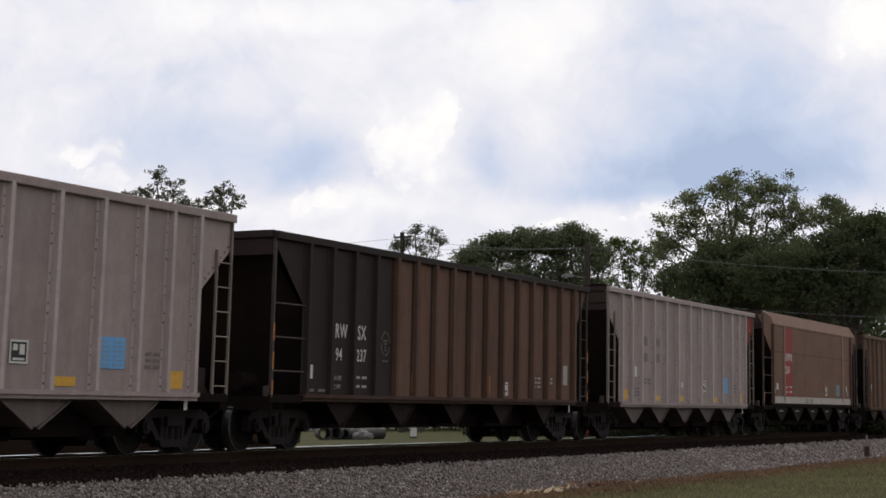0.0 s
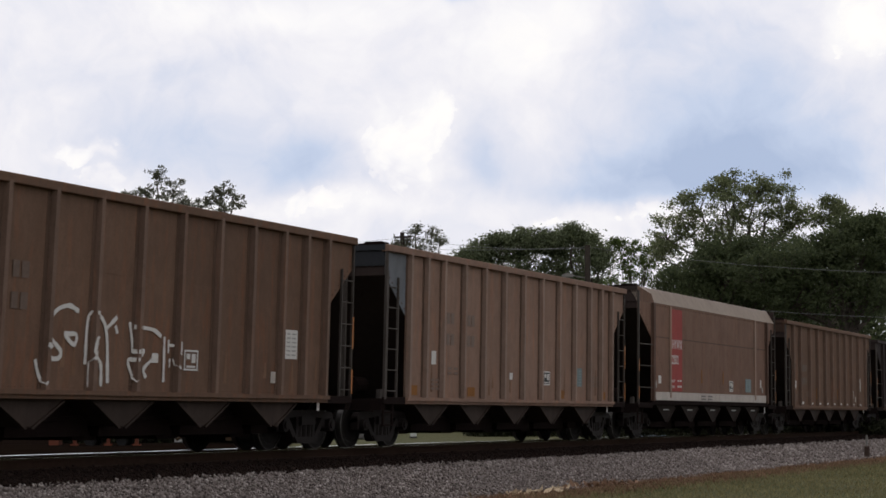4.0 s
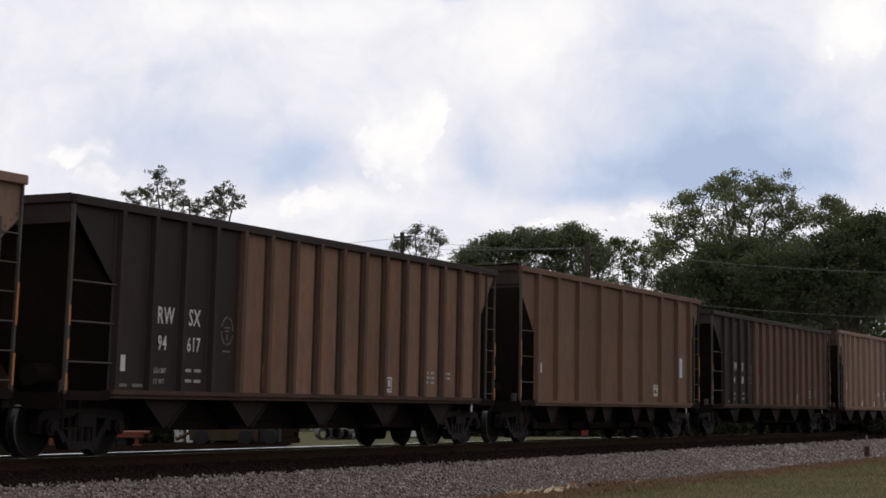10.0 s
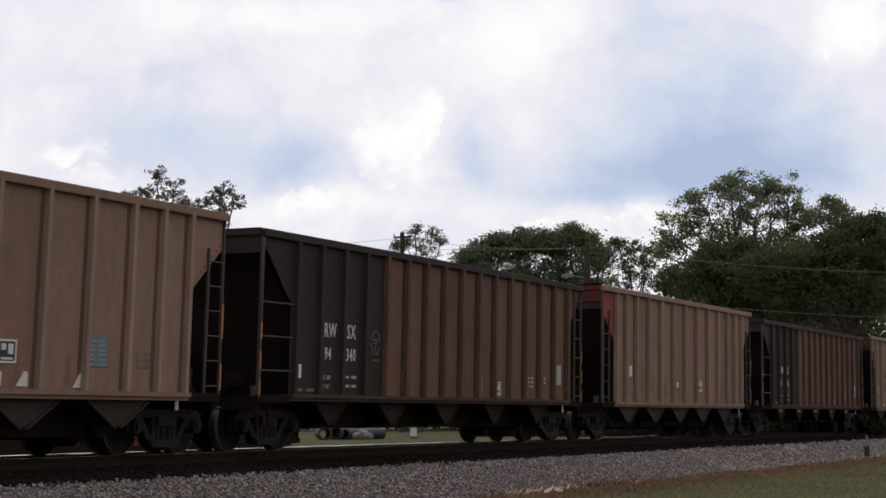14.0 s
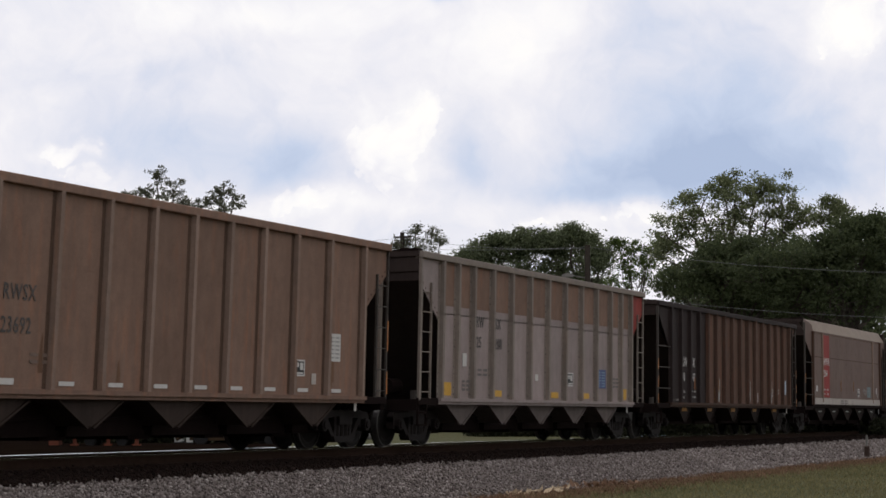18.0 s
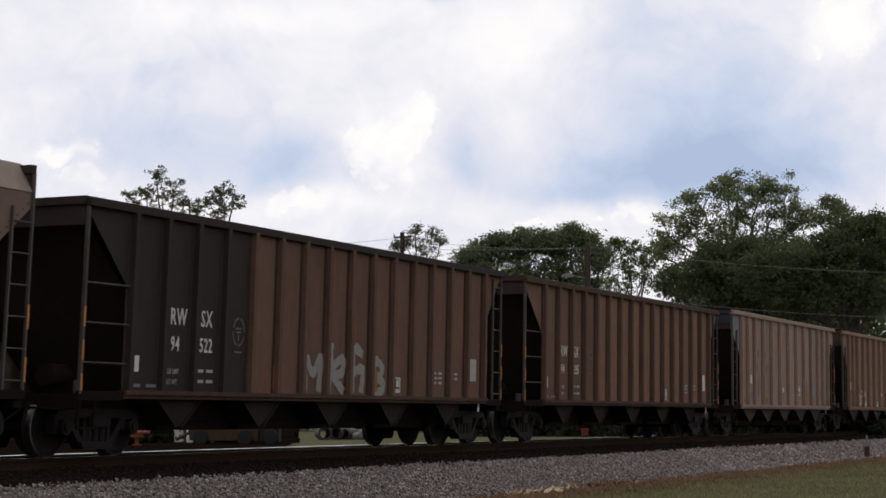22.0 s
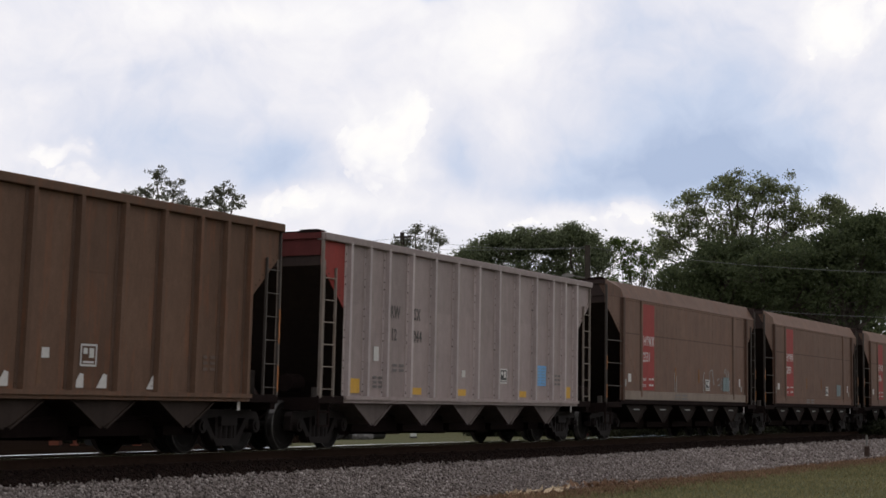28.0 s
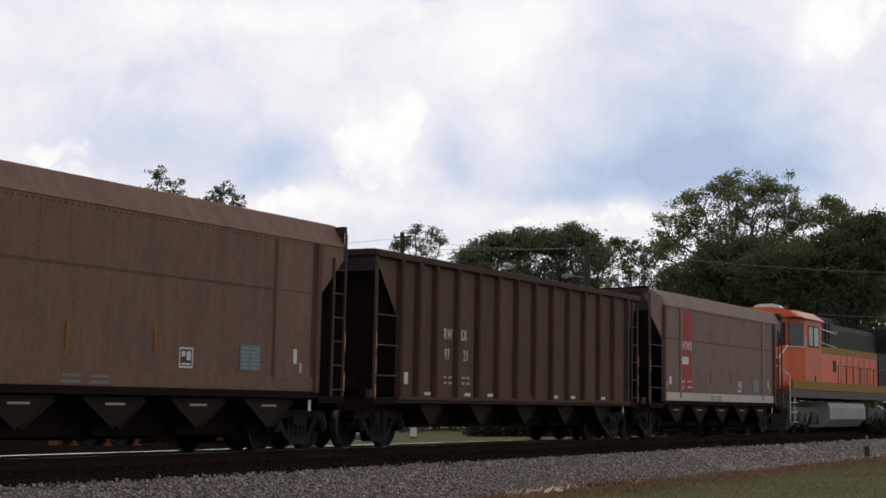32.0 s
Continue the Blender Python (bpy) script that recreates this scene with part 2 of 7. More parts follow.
def to_mesh(name, bm, mat, smooth=False):
    me = bpy.data.meshes.new(name)
    bm.to_mesh(me)
    bm.free()
    for m in (mat if isinstance(mat, (list, tuple)) else (mat,)):
        me.materials.append(m)
    if smooth:
        me.shade_smooth()
    return me


def part(name, data, mat=None, parent=None, label="", m=None, smooth=False):
    """One mesh object under a thing or a part; data is a bmesh or a finished mesh."""
    me = data if isinstance(data, bpy.types.Mesh) else to_mesh(name, data, mat, smooth)
    ob = new(name, me)
    if parent is not None:
        ob.parent = parent
    if m is not None:
        ob.matrix_local = m
    if label:
        ob["label"] = label
    return ob


CACHE = {}


def shared(key, name, mat, build, smooth=False):
    """A mesh built once for each key and material."""
    mats = mat if isinstance(mat, (list, tuple)) else (mat,)
    k = (key, *[x.name for x in mats])
    if k not in CACHE:
        bm = bmesh.new()
        build(bm)
        CACHE[k] = to_mesh(name, bm, mat, smooth)
    return CACHE[k]


def quick_mesh(name, verts, tris, mat):
    me = bpy.data.meshes.new(name)
    nv, nf, k = len(verts), len(tris), tris.shape[1]
    me.vertices.add(nv), me.loops.add(nf * k), me.polygons.add(nf)
    me.vertices.foreach_set("co", np.ascontiguousarray(verts, dtype=np.float32).ravel())
    me.loops.foreach_set("vertex_index", np.ascontiguousarray(tris, dtype=np.int32).ravel())
    me.polygons.foreach_set("loop_start", np.arange(0, nf * k, k, dtype=np.int32))
    me.update(calc_edges=True)
    me.materials.append(mat)
    return me


def letters(text, mat, height, squeeze=0.8):
    """Flat raised lettering, read from -Y, its lower left corner at the origin."""
    key = ("txt", text, round(height, 3), squeeze, mat.name)
    if key not in CACHE:
        cu = bpy.data.curves.new("lettering", "FONT")
        cu.body, cu.size, cu.extrude, cu.resolution_u = text, height * 1.38, 0.002, 2
        cu.space_character, cu.offset = 1.12, height * 0.012
        tmp = new("lettering", cu)
        me = bpy.data.meshes.new_from_object(tmp.evaluated_get(bpy.context.evaluated_depsgraph_get()))
        bpy.data.objects.remove(tmp)
        me.transform(Matrix.Rotation(radians(90), 4, "X") @ Matrix.Diagonal((squeeze, 1, 1, 1)))
        me.materials.clear()
        me.materials.append(mat)
        CACHE[key] = me
    return CACHE[key]


def toward(azimuth, dist, z=0.0):
    """A place by its bearing from the camera, in degrees from +X towards +Y."""
    return Vector((dist * math.cos(radians(azimuth)), dist * math.sin(radians(azimuth)), z))
# ---------------------------------------------------------------- ground, track bed, sky
FAR_Z = 0.60        # the ground beyond the track lies a little higher


def grass_material(name, a, b, dry):
    m, nt, bs = material(name)
    tc = nt.nodes.new("ShaderNodeTexCoord")
    big = tex_noise(nt, tc.outputs["Object"], 0.35, 5.0, 0.6)
    mid = tex_noise(nt, tc.outputs["Object"], 3.0, 4.0, 0.6)
    fine = tex_noise(nt, tc.outputs["Object"], 30.0, 3.0, 0.7)
    c = mixcol(nt, ramp(nt, mid, [(0.35, 0.0), (0.65, 1.0)]), a, b)
    c = mixcol(nt, ramp(nt, big, [(0.45, 0.0), (0.75, 0.7)]), c, dry)
    c = mixcol(nt, 1.0, c, fmath(nt, "ADD", fmath(nt, "MULTIPLY", fine, 0.8), 0.6), "MULTIPLY")
    link(nt, c, bs.inputs["Base Color"])
    bs.inputs["Roughness"].default_value = 0.9
    bs.inputs["Specular IOR Level"].default_value = 0.1
    bump(nt, bs, fine, 0.6, 0.03)
    return m


M_GROUND = grass_material("mown_grass", (0.055, 0.060, 0.022), (0.080, 0.078, 0.032), (0.115, 0.088, 0.048))


def stone_material(name, tones):
    m, nt, bs = material(name)
    geo = nt.nodes.new("ShaderNodeNewGeometry")
    tc = nt.nodes.new("ShaderNodeTexCoord")
    c = ramp(nt, geo.outputs["Random Per Island"], tones)
    fine = tex_noise(nt, tc.outputs["Object"], 60.0, 3.0, 0.6)
    patch = tex_noise(nt, tc.outputs["Object"], 0.8, 4.0, 0.6)
    c = mixcol(nt, 1.0, c, fmath(nt, "ADD", fmath(nt, "MULTIPLY", fine, 0.5), 0.75), "MULTIPLY")
    c = mixcol(nt, fmath(nt, "MULTIPLY", ramp(nt, patch, [(0.45, 0.0), (0.7, 1.0)]), 0.45), c, tones[1][1])
    link(nt, c, bs.inputs["Base Color"])
    bs.inputs["Roughness"].default_value = 0.85
    bs.inputs["Specular IOR Level"].default_value = 0.03
    return m


M_STONE = stone_material("grey_granite_ballast", [(0.0, (0.105, 0.084, 0.078)), (0.4, (0.180, 0.150, 0.140)), (0.8, (0.270, 0.232, 0.217)), (1.0, (0.46, 0.41, 0.385))])
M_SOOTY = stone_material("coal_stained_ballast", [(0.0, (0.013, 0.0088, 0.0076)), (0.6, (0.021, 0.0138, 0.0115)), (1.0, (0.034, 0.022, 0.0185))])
M_BED = plain("ballast_bed_fines", (0.130, 0.110, 0.101), 0.95, 0, 0.4, 5.0, 0.0)
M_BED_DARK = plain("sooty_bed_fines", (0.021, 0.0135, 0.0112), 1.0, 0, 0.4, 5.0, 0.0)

Y0 = TRACK_Y
# cross section of the land: (y, z)
PROFILE = [(-4000, 0.0), (-60, 0.0), (0, 0.0), (8, 0.0), (Y0 - 4.3, 0.0), (Y0 - 2.5, 0.18), (Y0 + 2.5, 0.30), (Y0 + 4.6, FAR_Z - 0.12), (Y0 + 7, FAR_Z), (60, FAR_Z), (120, FAR_Z), (240, FAR_Z), (4000, FAR_Z)]
XS = [-4000, -400, -100, -40] + list(range(-20, 130, 6)) + [160, 220, 320, 500, 900, 1800, 4400]


def ground_height(y):
    for (a, za), (b, zb) in zip(PROFILE, PROFILE[1:]):
        if a <= y <= b:
            return za + (zb - za) * (y - a) / (b - a)
    return 0.0


def build_ground():
    ys = []
    for (a, _), (b, _) in zip(PROFILE, PROFILE[1:]):
        ys.append(a)
    ys.append(PROFILE[-1][0])
    verts = np.array([(x, y, ground_height(y)) for x in XS for y in ys], dtype=float)
    n = len(ys)
    quads = np.array([(i * n + j, (i + 1) * n + j, (i + 1) * n + j + 1, i * n + j + 1) for i in range(len(XS) - 1) for j in range(n - 1)])
    tagged(new("ground", quick_mesh("ground", verts, quads, M_GROUND)), "short grass with dry patches beside the tracks", "ground", kind="structure")


build_ground()

CREST_Z = RAIL_Z - 0.24


def bed_shape(name, pts, mat, label):
    bm = bmesh.new()
    bm_prism(bm, pts, "x", -540, 700)
    return tagged(new(name, to_mesh(name, bm, mat)), label, "track bed", kind="structure")


bed_shape("ballast_slope", [(Y0 - 4.25, -0.05), (Y0 - 2.95, CREST_Z - 0.06), (Y0 + 2.95, CREST_Z - 0.06), (Y0 + 3.6, FAR_Z - 0.3), (Y0 + 3.6, -0.05)], M_BED, "grey stone ballast shoulder of the railway")
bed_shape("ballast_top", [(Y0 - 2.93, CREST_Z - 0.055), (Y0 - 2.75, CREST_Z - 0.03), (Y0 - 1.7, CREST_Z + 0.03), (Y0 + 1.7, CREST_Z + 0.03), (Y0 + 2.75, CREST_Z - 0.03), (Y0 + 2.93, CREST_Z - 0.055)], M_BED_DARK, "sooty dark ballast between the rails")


def stones(name, mat, count, place, size, label, seed):
    """Many angular stones in one mesh."""
    rng = np.random.default_rng(seed)
    base = np.array([(1, 0, 0.1), (-1, 0.1, 0), (0, 1, -0.1), (0.1, -1, 0), (0, 0, 1), (0, 0.1, -1)])
    faces = np.array([(0, 2, 4), (2, 1, 4), (1, 3, 4), (3, 0, 4), (2, 0, 5), (1, 2, 5), (3, 1, 5), (0, 3, 5)])
    at = place(rng, count)
    r = size * rng.uniform(0.55, 1.35, (count, 1, 1))
    squash = rng.uniform(0.6, 1.25, (count, 1, 3))
    v = base[None] * rng.uniform(0.7, 1.3, (count, 6, 1)) * squash * r
    a = rng.uniform(0, 6.283, count)
    b = rng.uniform(-0.6, 0.6, count)
    ca, sa, cb, sb = np.cos(a)[:, None], np.sin(a)[:, None], np.cos(b)[:, None], np.sin(b)[:, None]
    x, y, z = v[..., 0], v[..., 1], v[..., 2]
    y, z = y * cb - z * sb, y * sb + z * cb
    x, y = x * ca - y * sa, x * sa + y * ca
    v = np.stack([x, y, z], -1) + at[:, None]
    tris = (faces[None] + (np.arange(count) * 6)[:, None, None]).reshape(-1, 3)
    return tagged(new(name, quick_mesh(name, v.reshape(-1, 3), tris, mat)), label, "gravel", kind="stuff")


def slope_place(x0, x1, near):
    def place(rng, n):
        x = x0 + (x1 - x0) * rng.random(n) ** near
        f = rng.random(n)
        wob = 0.22 * np.sin(x * 0.9) + 0.15 * np.sin(x * 2.3 + 1) + 0.1 * rng.standard_normal(n)
        y = Y0 - 4.30 - wob * (f < 0.08) + 1.36 * f
        z = 0.0 + (CREST_Z - 0.05) * f + 0.02 * rng.standard_normal(n)
        return np.stack([x, y, z], 1)
    return place


stones("ballast_stones", M_STONE, 84000, slope_place(10, 52, 1.0), 0.024, "loose grey granite stones on the ballast shoulder", 3)
stones("ballast_stones", M_STONE, 30000, slope_place(48, 130, 1.25), 0.040, "loose grey granite stones on the ballast shoulder", 4)


def top_place(rng, n):
    x = 8 + 90 * rng.random(n) ** 1.3
    f = rng.random(n)
    y = Y0 - 2.98 + 1.98 * f + 0.05 * np.sin(x * 3)
    z = CREST_Z - 0.03 + 0.095 * np.clip(f * 1.25, 0, 1) + 0.016 * rng.standard_normal(n)
    return np.stack([x, y, z], 1)


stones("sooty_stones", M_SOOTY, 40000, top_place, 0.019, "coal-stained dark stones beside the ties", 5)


# ---- rails and ties
def rail(y):
    prof = [(-0.070, 0.0), (0.070, 0.0), (0.070, 0.012), (0.012, 0.03), (0.009, 0.125), (0.036, 0.125), (0.034, 0.150), (-0.034, 0.150), (-0.036, 0.125), (-0.009, 0.125), (-0.012, 0.03), (-0.070, 0.012)]
    bm = bmesh.new()
    bm_prism(bm, [(y + a, RAIL_Z - 0.173 + b) for a, b in prof], "x", -540, 700)
    r = tagged(new("rail", to_mesh("rail", bm, M_RAIL)), "rusty steel rail with a polished head on wooden ties", "rail", "rails of the track")
    bm = bmesh.new()
    # crown and gauge face, rubbed bright by the wheels
    s = 1 if y < Y0 else -1
    bm_prism(bm, [(y - s * 0.034, RAIL_Z - 0.002), (y - s * 0.034, RAIL_Z + 0.001), (y - s * 0.008, RAIL_Z + 0.0), (y + s * 0.024, RAIL_Z - 0.005), (y + s * 0.032, RAIL_Z - 0.009), (y + s * 0.024, RAIL_Z - 0.012)], "x", -540, 700)
    part("rail_head", bm, M_RAILTOP, r, "polished running surface")


for ry in (Y0 - 0.755, Y0 + 0.755):
    rail(ry)


def ties():
    def build(bm):
        bm_box(bm, -0.115, 0.115, -1.3, 1.3, -0.18, 0.0)
        bevel(bm, 0.012)
    me = shared("tie", "tie", M_TIE, build)
    bed = tagged(new("tie_row"), "row of dark creosoted wooden railway ties", "railway ties", kind="structure")
    rnd = random.Random(8)
    for i in range(230):
        part("tie", me, parent=bed, m=pose(4 + 0.52 * i, Y0 + rnd.uniform(-0.05, 0.05), RAIL_Z - 0.172, 0, 0, rnd.uniform(-1.2, 1.2)))


# ---- cloudy sky: a far dome sheet that drifts slowly
LENS = 0.5 / math.tan(radians(26.55) / 2)


def cloud_material():
    m = bpy.data.materials.new("drifting_cloud_cover")
    m.use_nodes = True
    nt = m.node_tree
    nt.nodes.clear()
    out, em = nt.nodes.new("ShaderNodeOutputMaterial"), nt.nodes.new("ShaderNodeEmission")
    uv = nt.nodes.new("ShaderNodeUVMap")
    uv.uv_map = "sky"
    base = uv.outputs[0]
    # soft warping of the cloud shapes
    wn = nt.nodes.new("ShaderNodeTexNoise")
    wn.inputs["Scale"].default_value, wn.inputs["Detail"].default_value = 5.0, 5.0
    link(nt, base, wn.inputs["Vector"])
    sub = nt.nodes.new("ShaderNodeVectorMath")
    sub.operation = "SUBTRACT"
    link(nt, wn.outputs["Color"], sub.inputs[0])
    sub.inputs[1].default_value = (0.5, 0.5, 0.5)
    sc = nt.nodes.new("ShaderNodeVectorMath")
    sc.operation = "MULTIPLY_ADD"
    link(nt, sub.outputs[0], sc.inputs[0])
    sc.inputs[1].default_value = (0.19, 0.10, 0)
    link(nt, base, sc.inputs[2])
    sep = nt.nodes.new("ShaderNodeSeparateXYZ")
    link(nt, sc.outputs[0], sep.inputs[0])

    # a finer warp for the ragged edges of the sunlit heaps
    wf = nt.nodes.new("ShaderNodeTexNoise")
    wf.inputs["Scale"].default_value, wf.inputs["Detail"].default_value = 24.0, 6.0
    link(nt, base, wf.inputs["Vector"])
    fsub = nt.nodes.new("ShaderNodeVectorMath")
    fsub.operation = "SUBTRACT"
    link(nt, wf.outputs["Color"], fsub.inputs[0])
    fsub.inputs[1].default_value = (0.5, 0.5, 0.5)
    fsc = nt.nodes.new("ShaderNodeVectorMath")
    fsc.operation = "MULTIPLY_ADD"
    link(nt, fsub.outputs[0], fsc.inputs[0])
    fsc.inputs[1].default_value = (0.075, 0.050, 0)
    link(nt, sc.outputs[0], fsc.inputs[2])
    ragged = nt.nodes.new("ShaderNodeSeparateXYZ")
    link(nt, fsc.outputs[0], ragged.inputs[0])

    def blob(at, cx, cy, sx, sy, amount):
        dx = fmath(nt, "MULTIPLY", fmath(nt, "SUBTRACT", at.outputs[0], cx), 1 / sx)
        dy = fmath(nt, "MULTIPLY", fmath(nt, "SUBTRACT", at.outputs[1], cy), 1 / sy)
        d2 = fmath(nt, "ADD", fmath(nt, "MULTIPLY", dx, dx), fmath(nt, "MULTIPLY", dy, dy))
        return fmath(nt, "MULTIPLY", fmath(nt, "POWER", 2.718, fmath(nt, "MULTIPLY", d2, -1.0)), amount)

    def total(blobs, at=sep):
        acc = None
        for b in blobs:
            v = blob(at, *b)
            acc = v if acc is None else fmath(nt, "ADD", acc, v)
        return acc
    # (across, down, width, height, weight): shade of the thick cloud, and sunlit edges
    shade = total([(0.74, 0.190, 0.17, 0.036, 0.82), (0.66, 0.214, 0.09, 0.014, 0.5), (0.88, 0.165, 0.15, 0.05, 0.88), (0.80, 0.100, 0.14, 0.07, 0.66), (0.77, 0.03, 0.09, 0.05, 0.22), (0.23, 0.165, 0.12, 0.040, 0.78), (0.33, 0.190, 0.07, 0.03, 0.5),
                   (0.415, 0.205, 0.035, 0.018, 0.5), (0.14, 0.090, 0.14, 0.022, 0.26), (0.535, 0.185, 0.03, 0.035, 0.5), (0.93, 0.20, 0.07, 0.03, 0.3)])
    soft = total([(0.31, 0.015, 0.15, 0.022, 1.0), (0.58, 0.050, 0.085, 0.045, 1.1), (0.55, 0.13, 0.05, 0.05, 0.4), (0.05, 0.03, 0.1, 0.03, 0.4), (0.56, 0.222, 0.06, 0.022, 0.6), (0.46, 0.235, 0.06, 0.012, 0.5)])
    heaps = total([(0.432, 0.172, 0.046, 0.042, 1.35), (0.468, 0.152, 0.022, 0.030, 0.9), (0.34, 0.228, 0.075, 0.012, 1.0), (0.085, 0.172, 0.036, 0.007, 1.25), (0.115, 0.196, 0.040, 0.013, 1.1),
                   (0.965, 0.026, 0.046, 0.046, 1.5), (0.60, 0.243, 0.03, 0.007, 1.0), (0.73, 0.232, 0.05, 0.010, 0.8), (0.20, 0.222, 0.04, 0.010, 0.8)], ragged)
    lit = fmath(nt, "ADD", soft, heaps)
    gap = total([(0.493, 0.003, 0.014, 0.007, 1.1)])
    fine = tex_noise(nt, sc.outputs[0], 9.0, 6.0, 0.55, 0.3)
    fine2 = tex_noise(nt, sc.outputs[0], 26.0, 4.0, 0.6, 0.3)
    wob = fmath(nt, "ADD", fmath(nt, "MULTIPLY", fmath(nt, "SUBTRACT", fine, 0.5), 1.1), fmath(nt, "MULTIPLY", fmath(nt, "SUBTRACT", fine2, 0.5), 0.35))
    billow = tex_noise(nt, sc.outputs[0], 42.0, 5.0, 0.6, 0.2)
    vor = nt.nodes.new("ShaderNodeTexVoronoi")
    vor.inputs["Scale"].default_value, vor.inputs["Detail"].default_value = 34.0, 2.0
    link(nt, sc.outputs[0], vor.inputs["Vector"])
    puff = fmath(nt, "SUBTRACT", 0.58, vor.outputs["Distance"])
    edge = ramp(nt, fmath(nt, "ADD", heaps, fmath(nt, "ADD", fmath(nt, "MULTIPLY", fmath(nt, "SUBTRACT", billow, 0.5), 0.9), fmath(nt, "MULTIPLY", puff, 0.35))), [(0.48, 0.0), (0.56, 1.0)])
    val = fmath(nt, "ADD", fmath(nt, "SUBTRACT", fmath(nt, "ADD", 0.61, fmath(nt, "MULTIPLY", lit, 0.19)), fmath(nt, "MULTIPLY", shade, 0.44)), fmath(nt, "MULTIPLY", wob, 0.62))
    val = fmath(nt, "ADD", val, fmath(nt, "MULTIPLY", edge, fmath(nt, "ADD", 0.12, fmath(nt, "ADD", fmath(nt, "MULTIPLY", fmath(nt, "SUBTRACT", billow, 0.4), 0.30), fmath(nt, "MULTIPLY", puff, 0.22)))))
    col = ramp(nt, val, [(0.0, (0.44, 0.53, 0.72)), (0.22, (0.57, 0.65, 0.82)), (0.46, (0.75, 0.77, 0.87)), (0.64, (0.88, 0.87, 0.92)), (0.78, (0.965, 0.95, 0.965)), (1.0, (1.06, 1.03, 0.99))])
    col = mixcol(nt, fmath(nt, "MINIMUM", gap, 1.0), col, (0.42, 0.56, 0.85))
    link(nt, col, em.inputs["Color"])
    link(nt, em.outputs[0], out.inputs[0])
    return m


def build_sky():
    """A sheet of the sky dome, 3 km off, with its own flat map of the cloud cover."""
    a0, p = radians(AZIMUTH), radians(PITCH)
    fwd = Vector((math.cos(a0) * math.cos(p), math.sin(a0) * math.cos(p), math.sin(p)))
    right = Vector((math.sin(a0), -math.cos(a0), 0))
    up = right.cross(fwd)
    bm = bmesh.new()
    uvl = bm.loops.layers.uv.new("sky")
    rows, cols = 40, 70
    grid = []
    for i in range(rows + 1):
        row = []
        for j in range(cols + 1):
            az, el = radians(AZIMUTH - 30 + 60 * j / cols), radians(-1.5 + 30 * i / rows)
            row.append(bm.verts.new(Vector((math.cos(az) * math.cos(el), math.sin(az) * math.cos(el), math.sin(el))) * 3000))
        grid.append(row)
    for i in range(rows):
        for j in range(cols):
            f = bm.faces.new((grid[i][j + 1], grid[i][j], grid[i + 1][j], grid[i + 1][j + 1]))
            f.smooth = True
            for lp in f.loops:
                d = lp.vert.co.normalized()
                k = LENS / d.dot(fwd)
                lp[uvl].uv = (0.5 + k * d.dot(right), 0.28125 - k * d.dot(up))
    ob = tagged(new("backdrop", to_mesh("backdrop", bm, cloud_material())), "bright broken grey and white clouds with pale blue", "sky", kind="structure")
    ob.location = (0, 0, CAM_Z)
    return ob


sky_sheet = build_sky()
# ---------------------------------------------------------------- the coal train
# Local space of a car: x along the track, -y the side by the camera, z from the rail head.
TYPES = {
    # half body, top, sill, posts on the side, cut of the end gussets, hopper bays, longer overhang at the -X end
    "ribbed": dict(hb=7.33, top=4.03, sill=0.93, posts=[-6.22, -5.40, -4.55, -3.45, -2.33, -1.17, 0, 1.17, 2.33, 3.45, 4.55, 5.40, 6.22], cut=(3.42, 2.55), bays=[-4.85, -2.5, -0.15, 2.2, 4.55], bayw=1.75, nose=0.0),
    "steel": dict(hb=7.98, top=3.90, sill=0.95, posts=[-6.96 + 0.928 * i for i in range(16)], cut=(3.74, 2.52), bays=[-5.3, -2.65, 0, 2.65, 5.3], bayw=1.35, nose=0.28),
    "coarse": dict(hb=7.98, top=3.90, sill=0.95, posts=[-7.12, -6.27] + [-5.41 + 1.13 * i for i in range(12)], cut=(3.74, 2.52), bays=[-5.3, -2.65, 0, 2.65, 5.3], bayw=1.35, nose=0.28),
    "wide": dict(hb=7.15, top=4.13, sill=0.93, posts=[-6.2, -4.9, -3.4, -1.75, -0.05, 1.65, 3.35, 4.9, 6.15], cut=(3.62, 2.45), bays=[-4.9, -2.2, -0.9, 1.5, 2.8, 4.9], bayw=0.9, nose=0.15),
    "smooth": dict(hb=7.36, top=4.26, sill=0.95, posts=[-6.24, -4.62, 4.75, 6.24], cut=(3.60, 2.74), bays=[-4.75, -2.4, 0, 2.4, 4.75], bayw=1.75, nose=0.27),
}
# a ribbed car with wider bays round its lettering
TYPES["lettered"] = dict(TYPES["ribbed"], posts=[-6.22, -5.20, -3.72, -2.45, -1.2, 0, 1.15, 2.3, 3.5, 4.80, 6.22])
FLIP = Matrix.Rotation(math.pi, 4, "Z")


def rivet(bm, x, y, z, r=0.016):
    """A low six-sided rivet head that faces -Y."""
    ring = [bm.verts.new((x + r * math.cos(a), y, z + r * math.sin(a))) for a in [math.pi / 3 * i for i in range(6)]]
    top = bm.verts.new((x, y - r * 0.7, z))
    for i in range(6):
        bm.faces.new((ring[i], ring[(i + 1) % 6], top))


